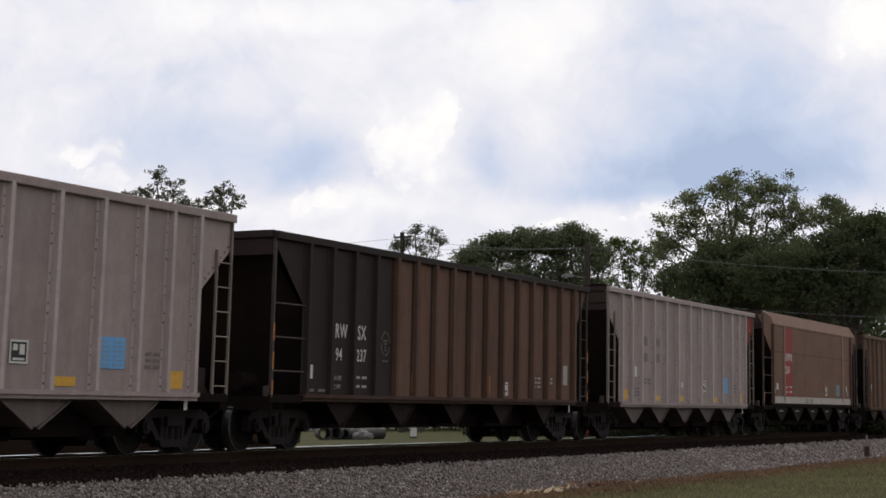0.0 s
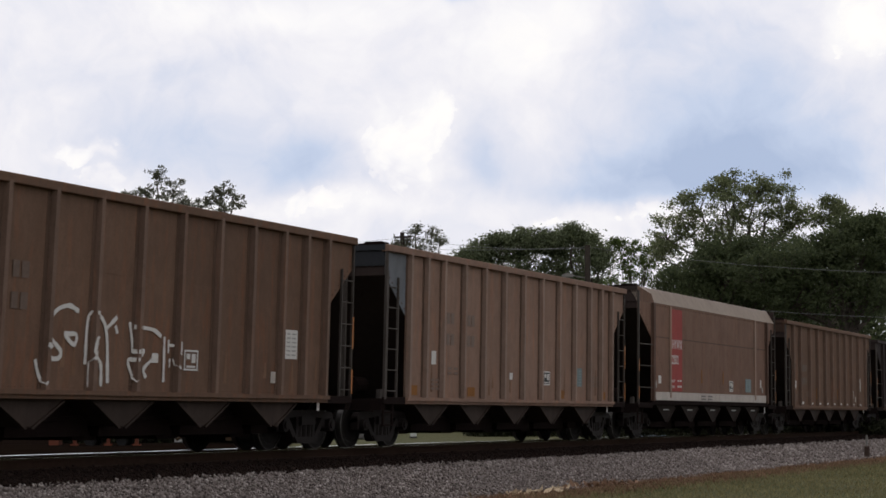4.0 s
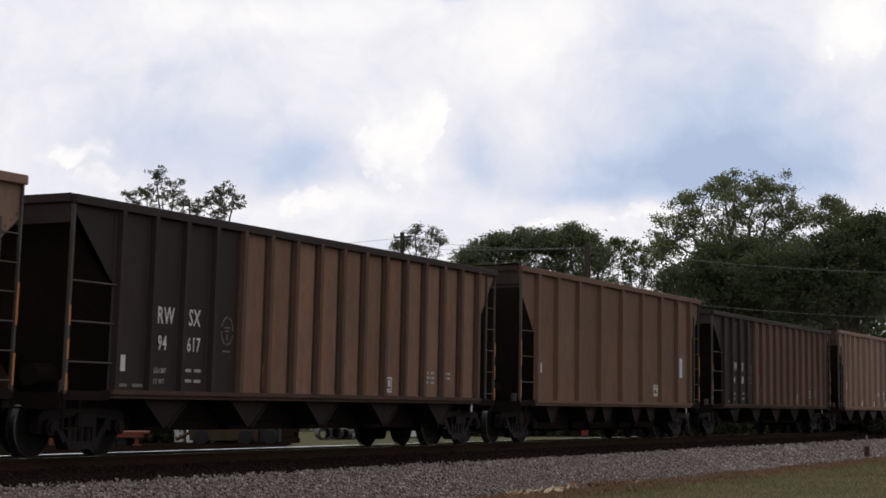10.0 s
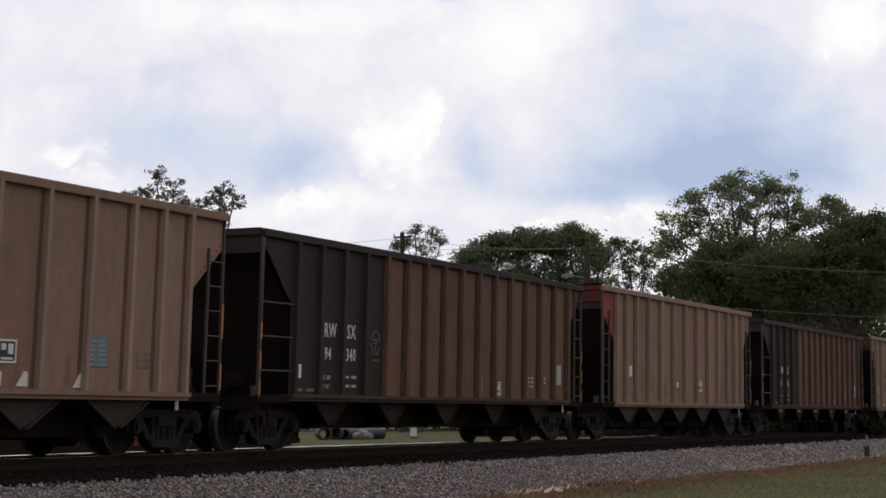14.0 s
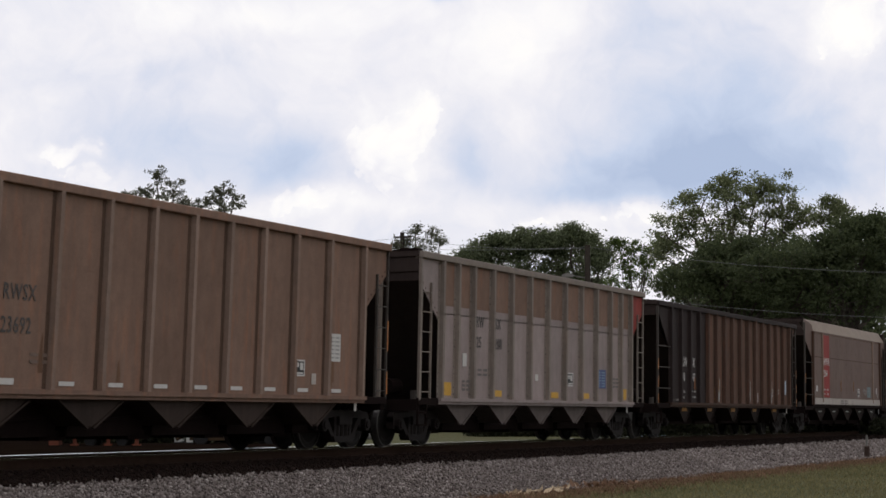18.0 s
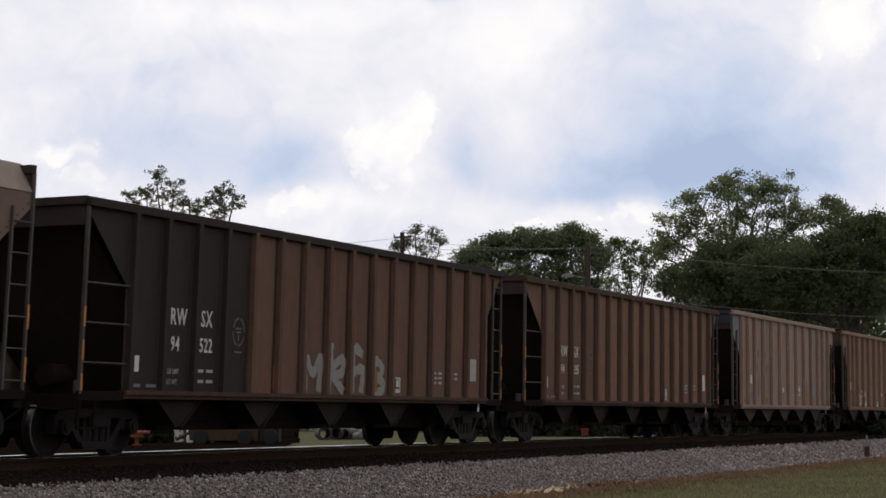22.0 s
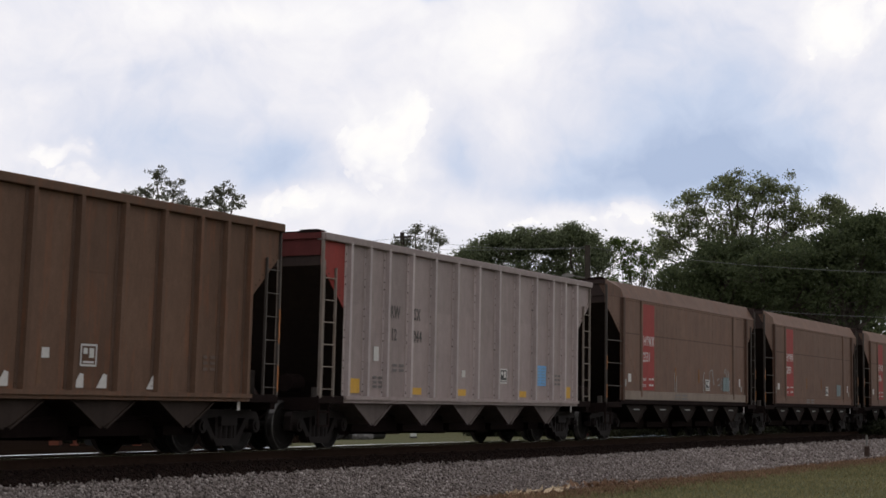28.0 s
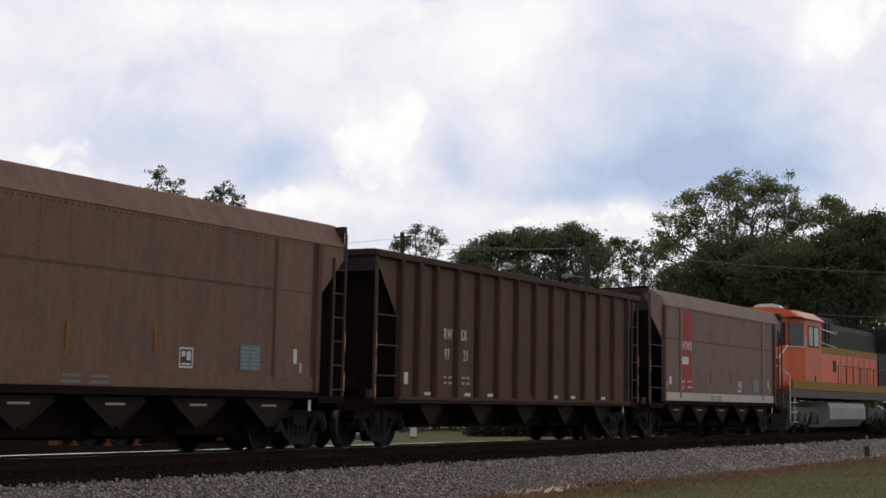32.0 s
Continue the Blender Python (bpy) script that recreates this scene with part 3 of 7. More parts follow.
def side_panels(car, spec, kind, paints, m):
    """The sheets of one side between its posts, and the two gussets at the ends."""
    hb, top, sill, posts = spec["hb"], spec["top"], spec["sill"], spec["posts"]
    z0, z1 = sill + 0.06, (top - 0.1 if kind != "smooth" else 3.80)
    pick = paints.get("panel")
    for i, (a, b) in enumerate(zip(posts, posts[1:])):
        w = b - a
        bands = [(z0, z1, pick(i, 0))] if not paints.get("split") else [(z0, paints["split"], pick(i, 0)), (paints["split"] + 0.003, z1, pick(i, 1))]
        for lo, hi, mat in bands:
            def build(bm, w=w, lo=lo, hi=hi):
                bm_box(bm, 0, w, -1.505, -1.49, lo, hi)
                if kind == "smooth":
                    n, n0 = max(1, round(w / 0.93)), len(bm.faces)
                    bm_box(bm, 0, w, -1.509, -1.505, 2.842, 2.880)
                    for j in range(n if n > 2 else 0):
                        x = (j + 0.5) * w / n
                        for k in range(3):
                            for z in (1.55 + 0.09 * k, 2.10 + 0.09 * k, 2.52 + 0.09 * k, 3.05 + 0.09 * k, 3.42 + 0.09 * k):
                                rivet(bm, x, -1.505, z, 0.017)
                    if n <= 2:      # the diagonal row on the end sheets
                        for j in range(13):
                            fj = j / 12 if i == 0 else 1 - j / 12
                            rivet(bm, 0.22 + (w - 0.42) * fj, -1.505, 2.62 - 1.15 * (j / 12), 0.021)
                    for j in range(int(w / 0.16)):
                        rivet(bm, 0.08 + 0.16 * j, -1.505, 3.755, 0.026)
                    bm.faces.ensure_lookup_table()
                    for f in bm.faces[n0:]:
                        f.material_index = 1
                elif kind == "ribbed":
                    bm_box(bm, 0.1, w - 0.1, -1.508, -1.505, 2.78, 2.80)
                    for j in range(int(w / 0.14)):
                        rivet(bm, 0.07 + 0.14 * j, -1.505, lo + 0.05, 0.013)
                else:
                    bm_box(bm, 0.08, w - 0.08, -1.51, -1.505, 2.50, 2.535)
            me = shared((kind, "panel", round(w, 3), lo, hi, i == 0), "side_panel", (mat, M_SEAM_TAN) if kind == "smooth" else mat, build)
            part("side_panel", me, parent=car, m=m @ Matrix.Translation((a, 0, 0)))
    c0, c1 = spec["cut"]
    nose = spec["nose"]
    for sgn, edge, key in ((-1, posts[0], "left"), (1, posts[-1], "right")):
        he = hb + (nose if (sgn < 0) == (m != FLIP) else 0.0)
        mat = paints.get("gusset_" + key, paints["skin"])
        def build(bm, sgn=sgn, edge=edge, he=he):
            ztop = top - 0.08 if kind != "smooth" else 3.80
            bm_prism(bm, [(edge, c1), (sgn * (he - 0.03), c0), (sgn * (he - 0.03), ztop), (edge, ztop)], "y", -1.502, -1.488)
            n0 = len(bm.faces)
            if kind not in ("steel", "coarse"):
                for j in range(9):
                    f = (j + 0.5) / 9
                    rivet(bm, edge + (sgn * (he - 0.05) - edge) * f, -1.502, c1 + (c0 - c1) * f + 0.10, 0.023)
            bm.faces.ensure_lookup_table()
            for f in bm.faces[n0:]:
                f.material_index = 1
        part("gusset", shared((kind, "gusset", sgn, he), "gusset", (mat, M_SEAM_TAN), build), parent=car, m=m, label="red painted gusset" if "red" in mat.name else "")


def side_frame(car, spec, kind, paints, m):
    """Posts, top chord and sill of one side."""
    hb, top, sill, posts = spec["hb"], spec["top"], spec["sill"], spec["posts"]
    z1 = top - 0.1 if kind != "smooth" else 3.80
    for i, x in enumerate(posts):
        if kind == "smooth":
            edge = i in (0, len(posts) - 1)
            def build(bm, edge=edge):
                if edge:        # box post with wide flanges
                    bm_prism(bm, [(-0.17, -1.505), (-0.17, -1.515), (-0.09, -1.515), (-0.075, -1.575), (0.075, -1.575), (0.09, -1.515), (0.17, -1.515), (0.17, -1.505)], "z", sill + 0.1, z1)
                else:
                    bm_prism(bm, [(-0.06, -1.505), (-0.055, -1.530), (-0.045, -1.540), (0.065, -1.540), (0.075, -1.530), (0.078, -1.505)], "z", sill + 0.2, z1)
                n0 = len(bm.faces)
                if not edge:
                    bm_box(bm, -0.110, -0.062, -1.510, -1.505, sill + 0.2, z1)
                for k in range(18):
                    rivet(bm, 0.125 if edge else -0.093, -1.512, sill + 0.35 + k * 0.14, 0.016)
                bm.faces.ensure_lookup_table()
                for f in bm.faces[n0:]:
                    f.material_index = 1
        elif kind == "ribbed":
            pale = "clean_aluminium_rib" in paints["post"](i).name or paints["post"](i) == PAINT["grey"]
            def build(bm, pale=pale):
                if pale:
                    bm_box(bm, -0.14, -0.06, -1.513, -1.505, sill + 0.08, z1)
                bm_prism(bm, [(-0.06, -1.505), (-0.045, -1.60), (0.045, -1.60), (0.06, -1.505)], "z", sill + 0.06, z1)
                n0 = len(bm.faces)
                # flange in the seam colour paints in the rib's shaded left side
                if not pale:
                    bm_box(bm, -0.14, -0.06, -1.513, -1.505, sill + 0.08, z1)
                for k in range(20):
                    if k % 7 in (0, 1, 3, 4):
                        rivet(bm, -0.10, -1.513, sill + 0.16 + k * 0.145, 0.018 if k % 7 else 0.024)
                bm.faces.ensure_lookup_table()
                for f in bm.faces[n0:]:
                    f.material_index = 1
                bm_box(bm, 0.06, 0.09, -1.513, -1.505, sill + 0.08, z1)
        else:
            w = 0.07 if kind == "wide" else 0.055
            def build(bm, w=w):
                bm_prism(bm, [(-w - 0.02, -1.505), (-w, -1.60), (w, -1.60), (w + 0.02, -1.505)], "z", sill + 0.05, z1)
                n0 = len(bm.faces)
                # dark strip painted in for the shade left of the post
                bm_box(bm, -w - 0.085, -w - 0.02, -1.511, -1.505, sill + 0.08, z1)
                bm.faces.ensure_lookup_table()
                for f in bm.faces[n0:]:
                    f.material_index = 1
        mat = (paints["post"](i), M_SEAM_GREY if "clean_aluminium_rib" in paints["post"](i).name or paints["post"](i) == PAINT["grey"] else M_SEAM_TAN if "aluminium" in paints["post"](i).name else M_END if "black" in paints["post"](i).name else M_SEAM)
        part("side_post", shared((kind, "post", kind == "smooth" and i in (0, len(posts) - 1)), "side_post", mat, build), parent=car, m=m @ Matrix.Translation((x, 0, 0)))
    nl, nr = (spec["nose"], 0.0) if m != FLIP else (0.0, spec["nose"])
    if kind == "smooth":
        def chord(bm):
            # a sloping plate; its lower edge runs up to the roof corner past the first post
            pa, pb = posts[0] + 0.1, posts[-1] - 0.1
            cuts = [(-hb - nl + 0.02, top - 0.06), (pa - 0.26, 4.05), (pa, 3.815), (pb, 3.815), (hb + nr - 0.02, 3.815)]
            rings = []
            for x, z in cuts:
                rings.append([bm.verts.new(p) for p in ((x, -1.508, 3.80), (x, -1.515, z), (x, -1.27, top - 0.02), (x, -1.21, top), (x, -1.19, top - 0.04), (x, -1.25, top - 0.06), (x, -1.49, 3.79))])
            for a, b in zip(rings, rings[1:]):
                for j in range(7):
                    f = bm.faces.new((a[j], b[j], b[(j + 1) % 7], a[(j + 1) % 7]))
                    f.material_index = 1 if j == 0 else 0
            bm.faces.new(rings[0]), bm.faces.new(rings[-1][::-1])
            bmesh.ops.recalc_face_normals(bm, faces=bm.faces[:])
    else:
        def chord(bm):
            bm_box(bm, -hb - nl, hb + nr, -1.60, -1.42, top - 0.14, top)
            bevel(bm, 0.012)
    part("top_chord", shared((kind, "chord", nl), "top_chord", (paints["chord"], paints["skin"]), chord), parent=car, m=m, label="sloping light top chord" if kind == "smooth" else "")
    e0, e1 = posts[0] - 0.12, posts[-1] + 0.12
    def sillmesh(bm):
        if kind == "smooth":
            bm_box(bm, e0, e1, -1.53, -1.42, sill, sill + 0.12)
        else:
            bm_box(bm, e0, e1, -1.61, -1.42, sill, sill + 0.07)
            bm_box(bm, e0, e1, -1.56, -1.42, sill - 0.06, sill)
    part("side_sill", shared((kind, "sill"), "side_sill", paints["sill"], sillmesh), parent=car, m=m)
    if kind == "smooth":
        def strip(bm):
            bm_box(bm, e0 + 0.06, e1 - 0.05, -1.525, -1.506, 1.075, 1.31)
            for j in range(76):
                rivet(bm, e0 + 0.14 + 0.16 * j, -1.525, 1.275, 0.016)
        part("sill_strip", shared((kind, "strip"), "sill_strip", paints["strip"], strip), parent=car, m=m, label="riveted sill strip")


def ladder(car, spec, kind, x0, x1, m, mat, y=-1.53, tall=0.0):
    """A slim side ladder at one corner; the outer rail may run up to the chord."""
    zt = spec["cut"][0] + 0.1
    def build(bm):
        for x, z in ((x0, tall or zt), (x1, zt - 0.12)):
            bm_box(bm, x - 0.017, x + 0.017, y - 0.022, y + 0.022, 0.98, z)
    rails = part("ladder", shared((kind, "ladder", x0, y), "ladder", mat, build), parent=car, m=m)
    rung = shared((kind, "rung", x0, y), "rung", mat, lambda bm: bm_tube(bm, (x0, y, 0), (x1, y, 0), 0.013, n=6))
    for k in range(6):
        part("rung", rung, parent=rails, m=Matrix.Translation((0, 0, 1.12 + k * (zt - 1.45) / 5)))


def car_end(car, spec, kind, paints, m, near):
    """One end, built towards -X: end sheet, slope sheet, corner posts, platform, coupler."""
    hb, top, posts = spec["hb"] + (spec["nose"] if near else 0.0), spec["top"], spec["posts"]
    zr = top - 0.06 if kind == "smooth" else top
    drop = 0.42
    run = (posts[0] + hb) / (spec["cut"][0] - spec["cut"][1])
    yw = 1.485
    def sheet(bm):
        bm_box(bm, -hb + 0.02, -hb + 0.05, -yw, yw, zr - drop, zr)
        bm_box(bm, -hb - 0.03, -hb + 0.08, -yw - 0.02, yw + 0.02, zr - 0.11, zr + 0.015)
    part("end_sheet", shared((kind, "endsheet", near), "end_sheet", paints["end"], sheet), parent=car, m=m)
    def slope(bm):
        z0 = spec["cut"][0]
        bm_prism(bm, [(-hb + 0.055, zr - drop + 0.03), (-hb + 0.055, z0), (-hb + 0.06 + run * (z0 - 1.0), 1.0), (-hb + 0.14 + run * (z0 - 1.0), 1.0), (-hb + 0.14, z0), (-hb + 0.10, zr - drop + 0.03)], "y", -1.48, 1.48)
    part("slope_sheet", shared((kind, "slope", near), "slope_sheet", M_END, slope), parent=car, m=m)
    for y in (-1.53, 1.53) if near else (-1.53,):
        def post(bm, y=y):
            bm_box(bm, -hb + 0.01, -hb + 0.07, y - 0.03, y + 0.03, 0.95, zr - 0.12)
            bevel(bm, 0.008)
        part("corner_post", shared((kind, "cpost", y, near), "corner_post", paints["endpost"], post), parent=car, m=m)
    if kind == "ribbed":
        for y in (-0.62, 0.62):
            def mid(bm, y=y):
                bm_box(bm, -hb + 0.0, -hb + 0.06, y - 0.035, y + 0.035, 0.95, zr - drop)
            part("end_post", shared((kind, "epost", y, near), "end_post", paints["endpost"], mid), parent=car, m=m)
    def deck(bm):
        bm_box(bm, -hb, posts[0] - 0.12, -1.52, 1.52, 0.92, 0.97)
        bm_box(bm, -hb, -hb + 0.16, -1.50, 1.50, 0.74, 0.92)
        bm_box(bm, -hb, posts[0] - 0.12, -1.55, -1.50, 0.86, 1.0)
        bm_box(bm, -hb, posts[0] - 0.12, 1.50, 1.55, 0.86, 1.0)
    part("end_platform", shared((kind, "deck", near), "end_platform", M_UNDER, deck), parent=car, m=m)
    part("brake_cylinder", shared((kind, "cyl", near), "brake_cylinder", M_UNDER, lambda bm: bm_tube(bm, (-hb + 0.5, -0.55, 1.25), (-hb + 1.0, -0.55, 1.25), 0.17, n=12)), parent=car, m=m)
    part("brake_valve", shared((kind, "valve", near), "brake_valve", M_POST, lambda bm: bm_box(bm, -hb + 0.45, -hb + 0.75, 0.25, 0.75, 0.97, 1.5)), parent=car, m=m)
    part("air_fitting", shared((kind, "fit", near), "air_fitting", M_POST, lambda bm: bm_tube(bm, (-hb + 0.45, -1.22, 0.97), (-hb + 0.45, -1.22, 1.16), 0.07, n=8)), parent=car, m=m)
    def coupler(bm):
        bm_box(bm, -hb - 0.42, -hb + 0.1, -0.09, 0.09, 0.70, 0.86)
        bm_prism(bm, [(-hb - 0.78, -0.14), (-hb - 0.70, -0.19), (-hb - 0.40, -0.13), (-hb - 0.40, 0.13), (-hb - 0.55, 0.22), (-hb - 0.74, 0.20), (-hb - 0.60, 0.05), (-hb - 0.78, -0.02)], "z", 0.64, 0.92)
        bm_tube(bm, (-hb + 0.02, -0.55, 0.75), (-hb - 0.35, -0.42, 0.50), 0.022, n=6)
        bm_tube(bm, (-hb - 0.35, -0.42, 0.50), (-hb - 0.72, -0.40, 0.52), 0.022, n=6)
        bm_tube(bm, (-hb - 0.05, -1.35, 0.72), (-hb - 0.05, 0.0, 0.80), 0.015, n=6)
    part("coupler", shared((kind, "coupler", near), "coupler", M_UNDER, coupler), parent=car, m=m)
    def steps(bm):
        for x in (-hb + 0.08, -hb + 0.48):
            bm_box(bm, x - 0.02, x + 0.02, -1.52, -1.48, 0.42, 0.95)
        for z in (0.43, 0.68):
            bm_box(bm, -hb + 0.08, -hb + 0.48, -1.53, -1.47, z, z + 0.03)
    part("sill_step", shared((kind, "steps", near), "sill_step", M_UNDER, steps), parent=car, m=m)
    if not near:
        ladder(car, spec, kind, -hb + 0.04, -hb + 0.50, m, paints["endpost"], 1.53, zr - 0.12)
    elif kind == "ribbed":
        ladder(car, spec, kind, -hb + 0.10, -hb + 0.58, m, paints["endpost"])
    else:
        for z in (1.42, 2.02, 2.62):
            me = shared((kind, "grab"), "grab_iron", M_POST, lambda bm: bm_tube(bm, (-hb + 0.04, -1.53, 0), (posts[0], -1.53, 0), 0.016, n=6))
            part("grab_iron", me, parent=car, m=m @ Matrix.Translation((0, 0, z)))
    if near and kind not in ("steel", "coarse"):
        yc = -1.50
        def cap(bm):
            bm_prism(bm, [(yc, -0.01), (yc + 0.02, 0.035), (yc + 0.07, 0.05), (yc + 0.42, 0.05), (yc + 0.48, 0.01), (yc + 0.48, -0.01)], "x", -hb - 0.04, -hb + 0.20)
            bm_box(bm, -hb - 0.03, -hb + 0.07, yc + 0.48, 1.2, -0.005, 0.022)
        part("corner_cap", shared((kind, "cap"), "corner_cap", M_UNDER, cap), parent=car, m=m @ Matrix.Translation((0, 0, zr + 0.012)), label="black cap on the end corner")


def sideframe_mesh(bm):
    y0, y1 = -0.075, 0.075
    bm_prism(bm, [(-1.10, 0.62), (-1.02, 0.70), (-0.5, 0.74), (0.5, 0.74), (1.02, 0.70), (1.10, 0.62), (1.10, 0.50), (0.95, 0.56), (0.45, 0.60), (-0.45, 0.60), (-0.95, 0.56), (-1.10, 0.50)], "y", y0, y1)
    for s in (-1, 1):
        bm_prism(bm, [(s * 0.80, 0.60), (s * 0.64, 0.60), (s * 0.30, 0.20), (s * 0.42, 0.16)], "y", y0, y1)
        bm_prism(bm, [(s * 1.10, 0.58), (s * 1.02, 0.58), (s * 1.02, 0.36), (s * 1.10, 0.36)], "y", y0, y1)
        bm_prism(bm, [(s * 0.76, 0.58), (s * 0.68, 0.58), (s * 0.68, 0.40), (s * 0.76, 0.40)], "y", y0, y1)
        bm_prism(bm, [(s * 0.36, 0.62), (s * 0.27, 0.62), (s * 0.27, 0.22), (s * 0.36, 0.22)], "y", y0, y1)
        bm_tube(bm, (s * 0.889, -0.16, 0.457), (s * 0.889, 0.08, 0.457), 0.125, n=14)
        bm_tube(bm, (s * 0.889, -0.19, 0.457), (s * 0.889, -0.16, 0.457), 0.075, n=10)
    bm_prism(bm, [(-0.46, 0.24), (0.46, 0.24), (0.36, 0.12), (-0.36, 0.12)], "y", -0.11, 0.11)
    for x in (-0.18, 0, 0.18):
        bm_tube(bm, (x, -0.02, 0.24), (x, -0.02, 0.48), 0.075, n=10)
    bm_box(bm, -0.27, 0.27, -0.14, 0.1, 0.46, 0.62)


def wheel_mesh(bm):
    for s in (-1, 1):
        prof = [(0.02, 0.0), (0.10, 0.0), (0.115, -0.02), (0.32, 0.015), (0.36, -0.01), (0.435, -0.01), (0.455, -0.004), (0.462, 0.10), (0.490, 0.115), (0.490, 0.135), (0.40, 0.135), (0.36, 0.10), (0.13, 0.10), (0.10, 0.14), (0.02, 0.14)]
        n0 = len(bm.faces)
        n = 28
        rings = [[bm.verts.new((r * math.cos(2 * math.pi * i / n), s * (0.815 - y), 0.457 * 0 + r * math.sin(2 * math.pi * i / n))) for i in range(n)] for r, y in prof]
        for j, (a, b) in enumerate(zip(rings, rings[1:])):
            for i in range(n):
                f = bm.faces.new((a[i], a[(i + 1) % n], b[(i + 1) % n], b[i]))
                f.material_index = 1 if j in (5, 6) else 0
    bm_tube(bm, (0, -0.95, 0), (0, 0.95, 0), 0.085, n=12)
    bmesh.ops.recalc_face_normals(bm, faces=bm.faces[:])


def wheelset_mesh():
    if "wheelset" not in CACHE:
        bm = bmesh.new()
        wheel_mesh(bm)
        CACHE["wheelset"] = to_mesh("wheelset", bm, [M_WHEEL, M_TREAD])
    return CACHE["wheelset"]


WHEELS = []     # (wheelset, x in its truck, centre of its car, chainage of the car)


def truck(car, x, chain):
    def bolster(bm):
        bm_box(bm, -0.2, 0.2, -0.95, 0.95, 0.46, 0.68)
        bm_tube(bm, (0, 0, 0.68), (0, 0, 0.80), 0.2, n=12)
        bm_box(bm, -0.55, -0.45, -0.9, 0.9, 0.30, 0.42)
        bm_box(bm, 0.45, 0.55, -0.9, 0.9, 0.30, 0.42)
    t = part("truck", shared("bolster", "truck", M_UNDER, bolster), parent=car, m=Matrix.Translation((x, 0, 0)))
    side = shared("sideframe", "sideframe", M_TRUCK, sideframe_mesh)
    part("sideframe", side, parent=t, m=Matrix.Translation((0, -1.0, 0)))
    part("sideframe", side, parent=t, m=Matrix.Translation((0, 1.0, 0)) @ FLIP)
    for wx in (-0.889, 0.889):
        w = part("wheelset", wheelset_mesh(), parent=t, m=Matrix.Translation((wx, 0, 0.457)))
        WHEELS.append((w, wx, 0.457, chain + x))


def decal(car, name, x, z, w, h, mat, label="", m=None, y=-1.516):
    me = shared(("decal", round(w, 3), round(h, 3)), name, mat, lambda bm: bm_box(bm, 0, w, -0.004, 0.0, 0, h))
    part(name, me, parent=car, m=(m or Matrix.Identity(4)) @ Matrix.Translation((x, y, z)), label=label)


def stencil_box(car, x, z, size=0.4, filled=True):
    def build(bm):
        s, t = size, 0.03
        w = 1.1 * s
        s *= 0.88
        for a in ((0, w, 0, t), (0, w, s - t, s), (0, t, t, s - t), (w - t, w, t, s - t)):
            bm_box(bm, a[0], a[1], -0.006, -0.002, a[2], a[3])
        bm_box(bm, 0.18 * w, 0.42 * w, -0.006, -0.002, 0.55 * s, 0.82 * s)
        bm_box(bm, 0.54 * w, 0.82 * w, -0.006, -0.002, 0.38 * s, 0.82 * s)
        bm_box(bm, 0.18 * w, 0.82 * w, -0.006, -0.002, 0.14 * s, 0.24 * s)
    b = part("stencil_box", shared(("stencil", size), "stencil_box", M_WHITE, build), parent=car, m=Matrix.Translation((x, -1.516, z)), label="white framed inspection stencil")
    tagged(b, kind="stuff")
    if filled:
        part("stencil_ground", shared(("sground", size), "stencil_ground", M_INK, lambda bm: bm_box(bm, 0.005, size * 1.1 - 0.005, -0.001, 0.003, 0.005, size * 0.88 - 0.005)), parent=b)


def bars(car, x, z, w, rows, mat, pitch=0.085, y=-1.516, seed=1, tall=0.05):
    """Lines of small print, as plain bars."""
    rnd = random.Random(seed)
    cuts = [[(0.0, 0.30 + 0.1 * rnd.random()), (0.55, 0.95)] for _ in range(rows)]
    def build(bm):
        for r, row in enumerate(cuts):
            for a, b in row:
                bm_box(bm, a * w, b * w, -0.004, 0.0, -r * pitch - tall, -r * pitch)
    tagged(part("small_print", shared(("bars", w, rows, pitch, seed, tall), "small_print", mat, build), parent=car, m=Matrix.Translation((x, y, z))), kind="stuff")


def emblem(car, x, z, mat, r=0.2):
    def build(bm):
        n = 24
        for i in range(0, n):
            if i % 6 == 5:
                continue
            a0, a1 = 2 * math.pi * i / n, 2 * math.pi * (i + 0.9) / n
            vs = [bm.verts.new((rr * math.cos(a), -0.003, rr * 1.25 * math.sin(a))) for rr, a in ((r, a0), (r, a1), (r * 0.85, a1), (r * 0.85, a0))]
            bm.faces.new(vs)
        bm_box(bm, -0.10, 0.10, -0.004, 0, 0.04, 0.07)
        bm_box(bm, -0.07, 0.07, -0.004, 0, -0.02, 0.01)
        bm_box(bm, -0.02, 0.02, -0.004, 0, -0.16, -0.05)
        bm_box(bm, -0.12, 0.12, -0.004, 0, -0.36, -0.33)
    part("round_emblem", shared(("emblem", r), "round_emblem", mat, build), parent=car, m=Matrix.Translation((x, -1.516, z)))


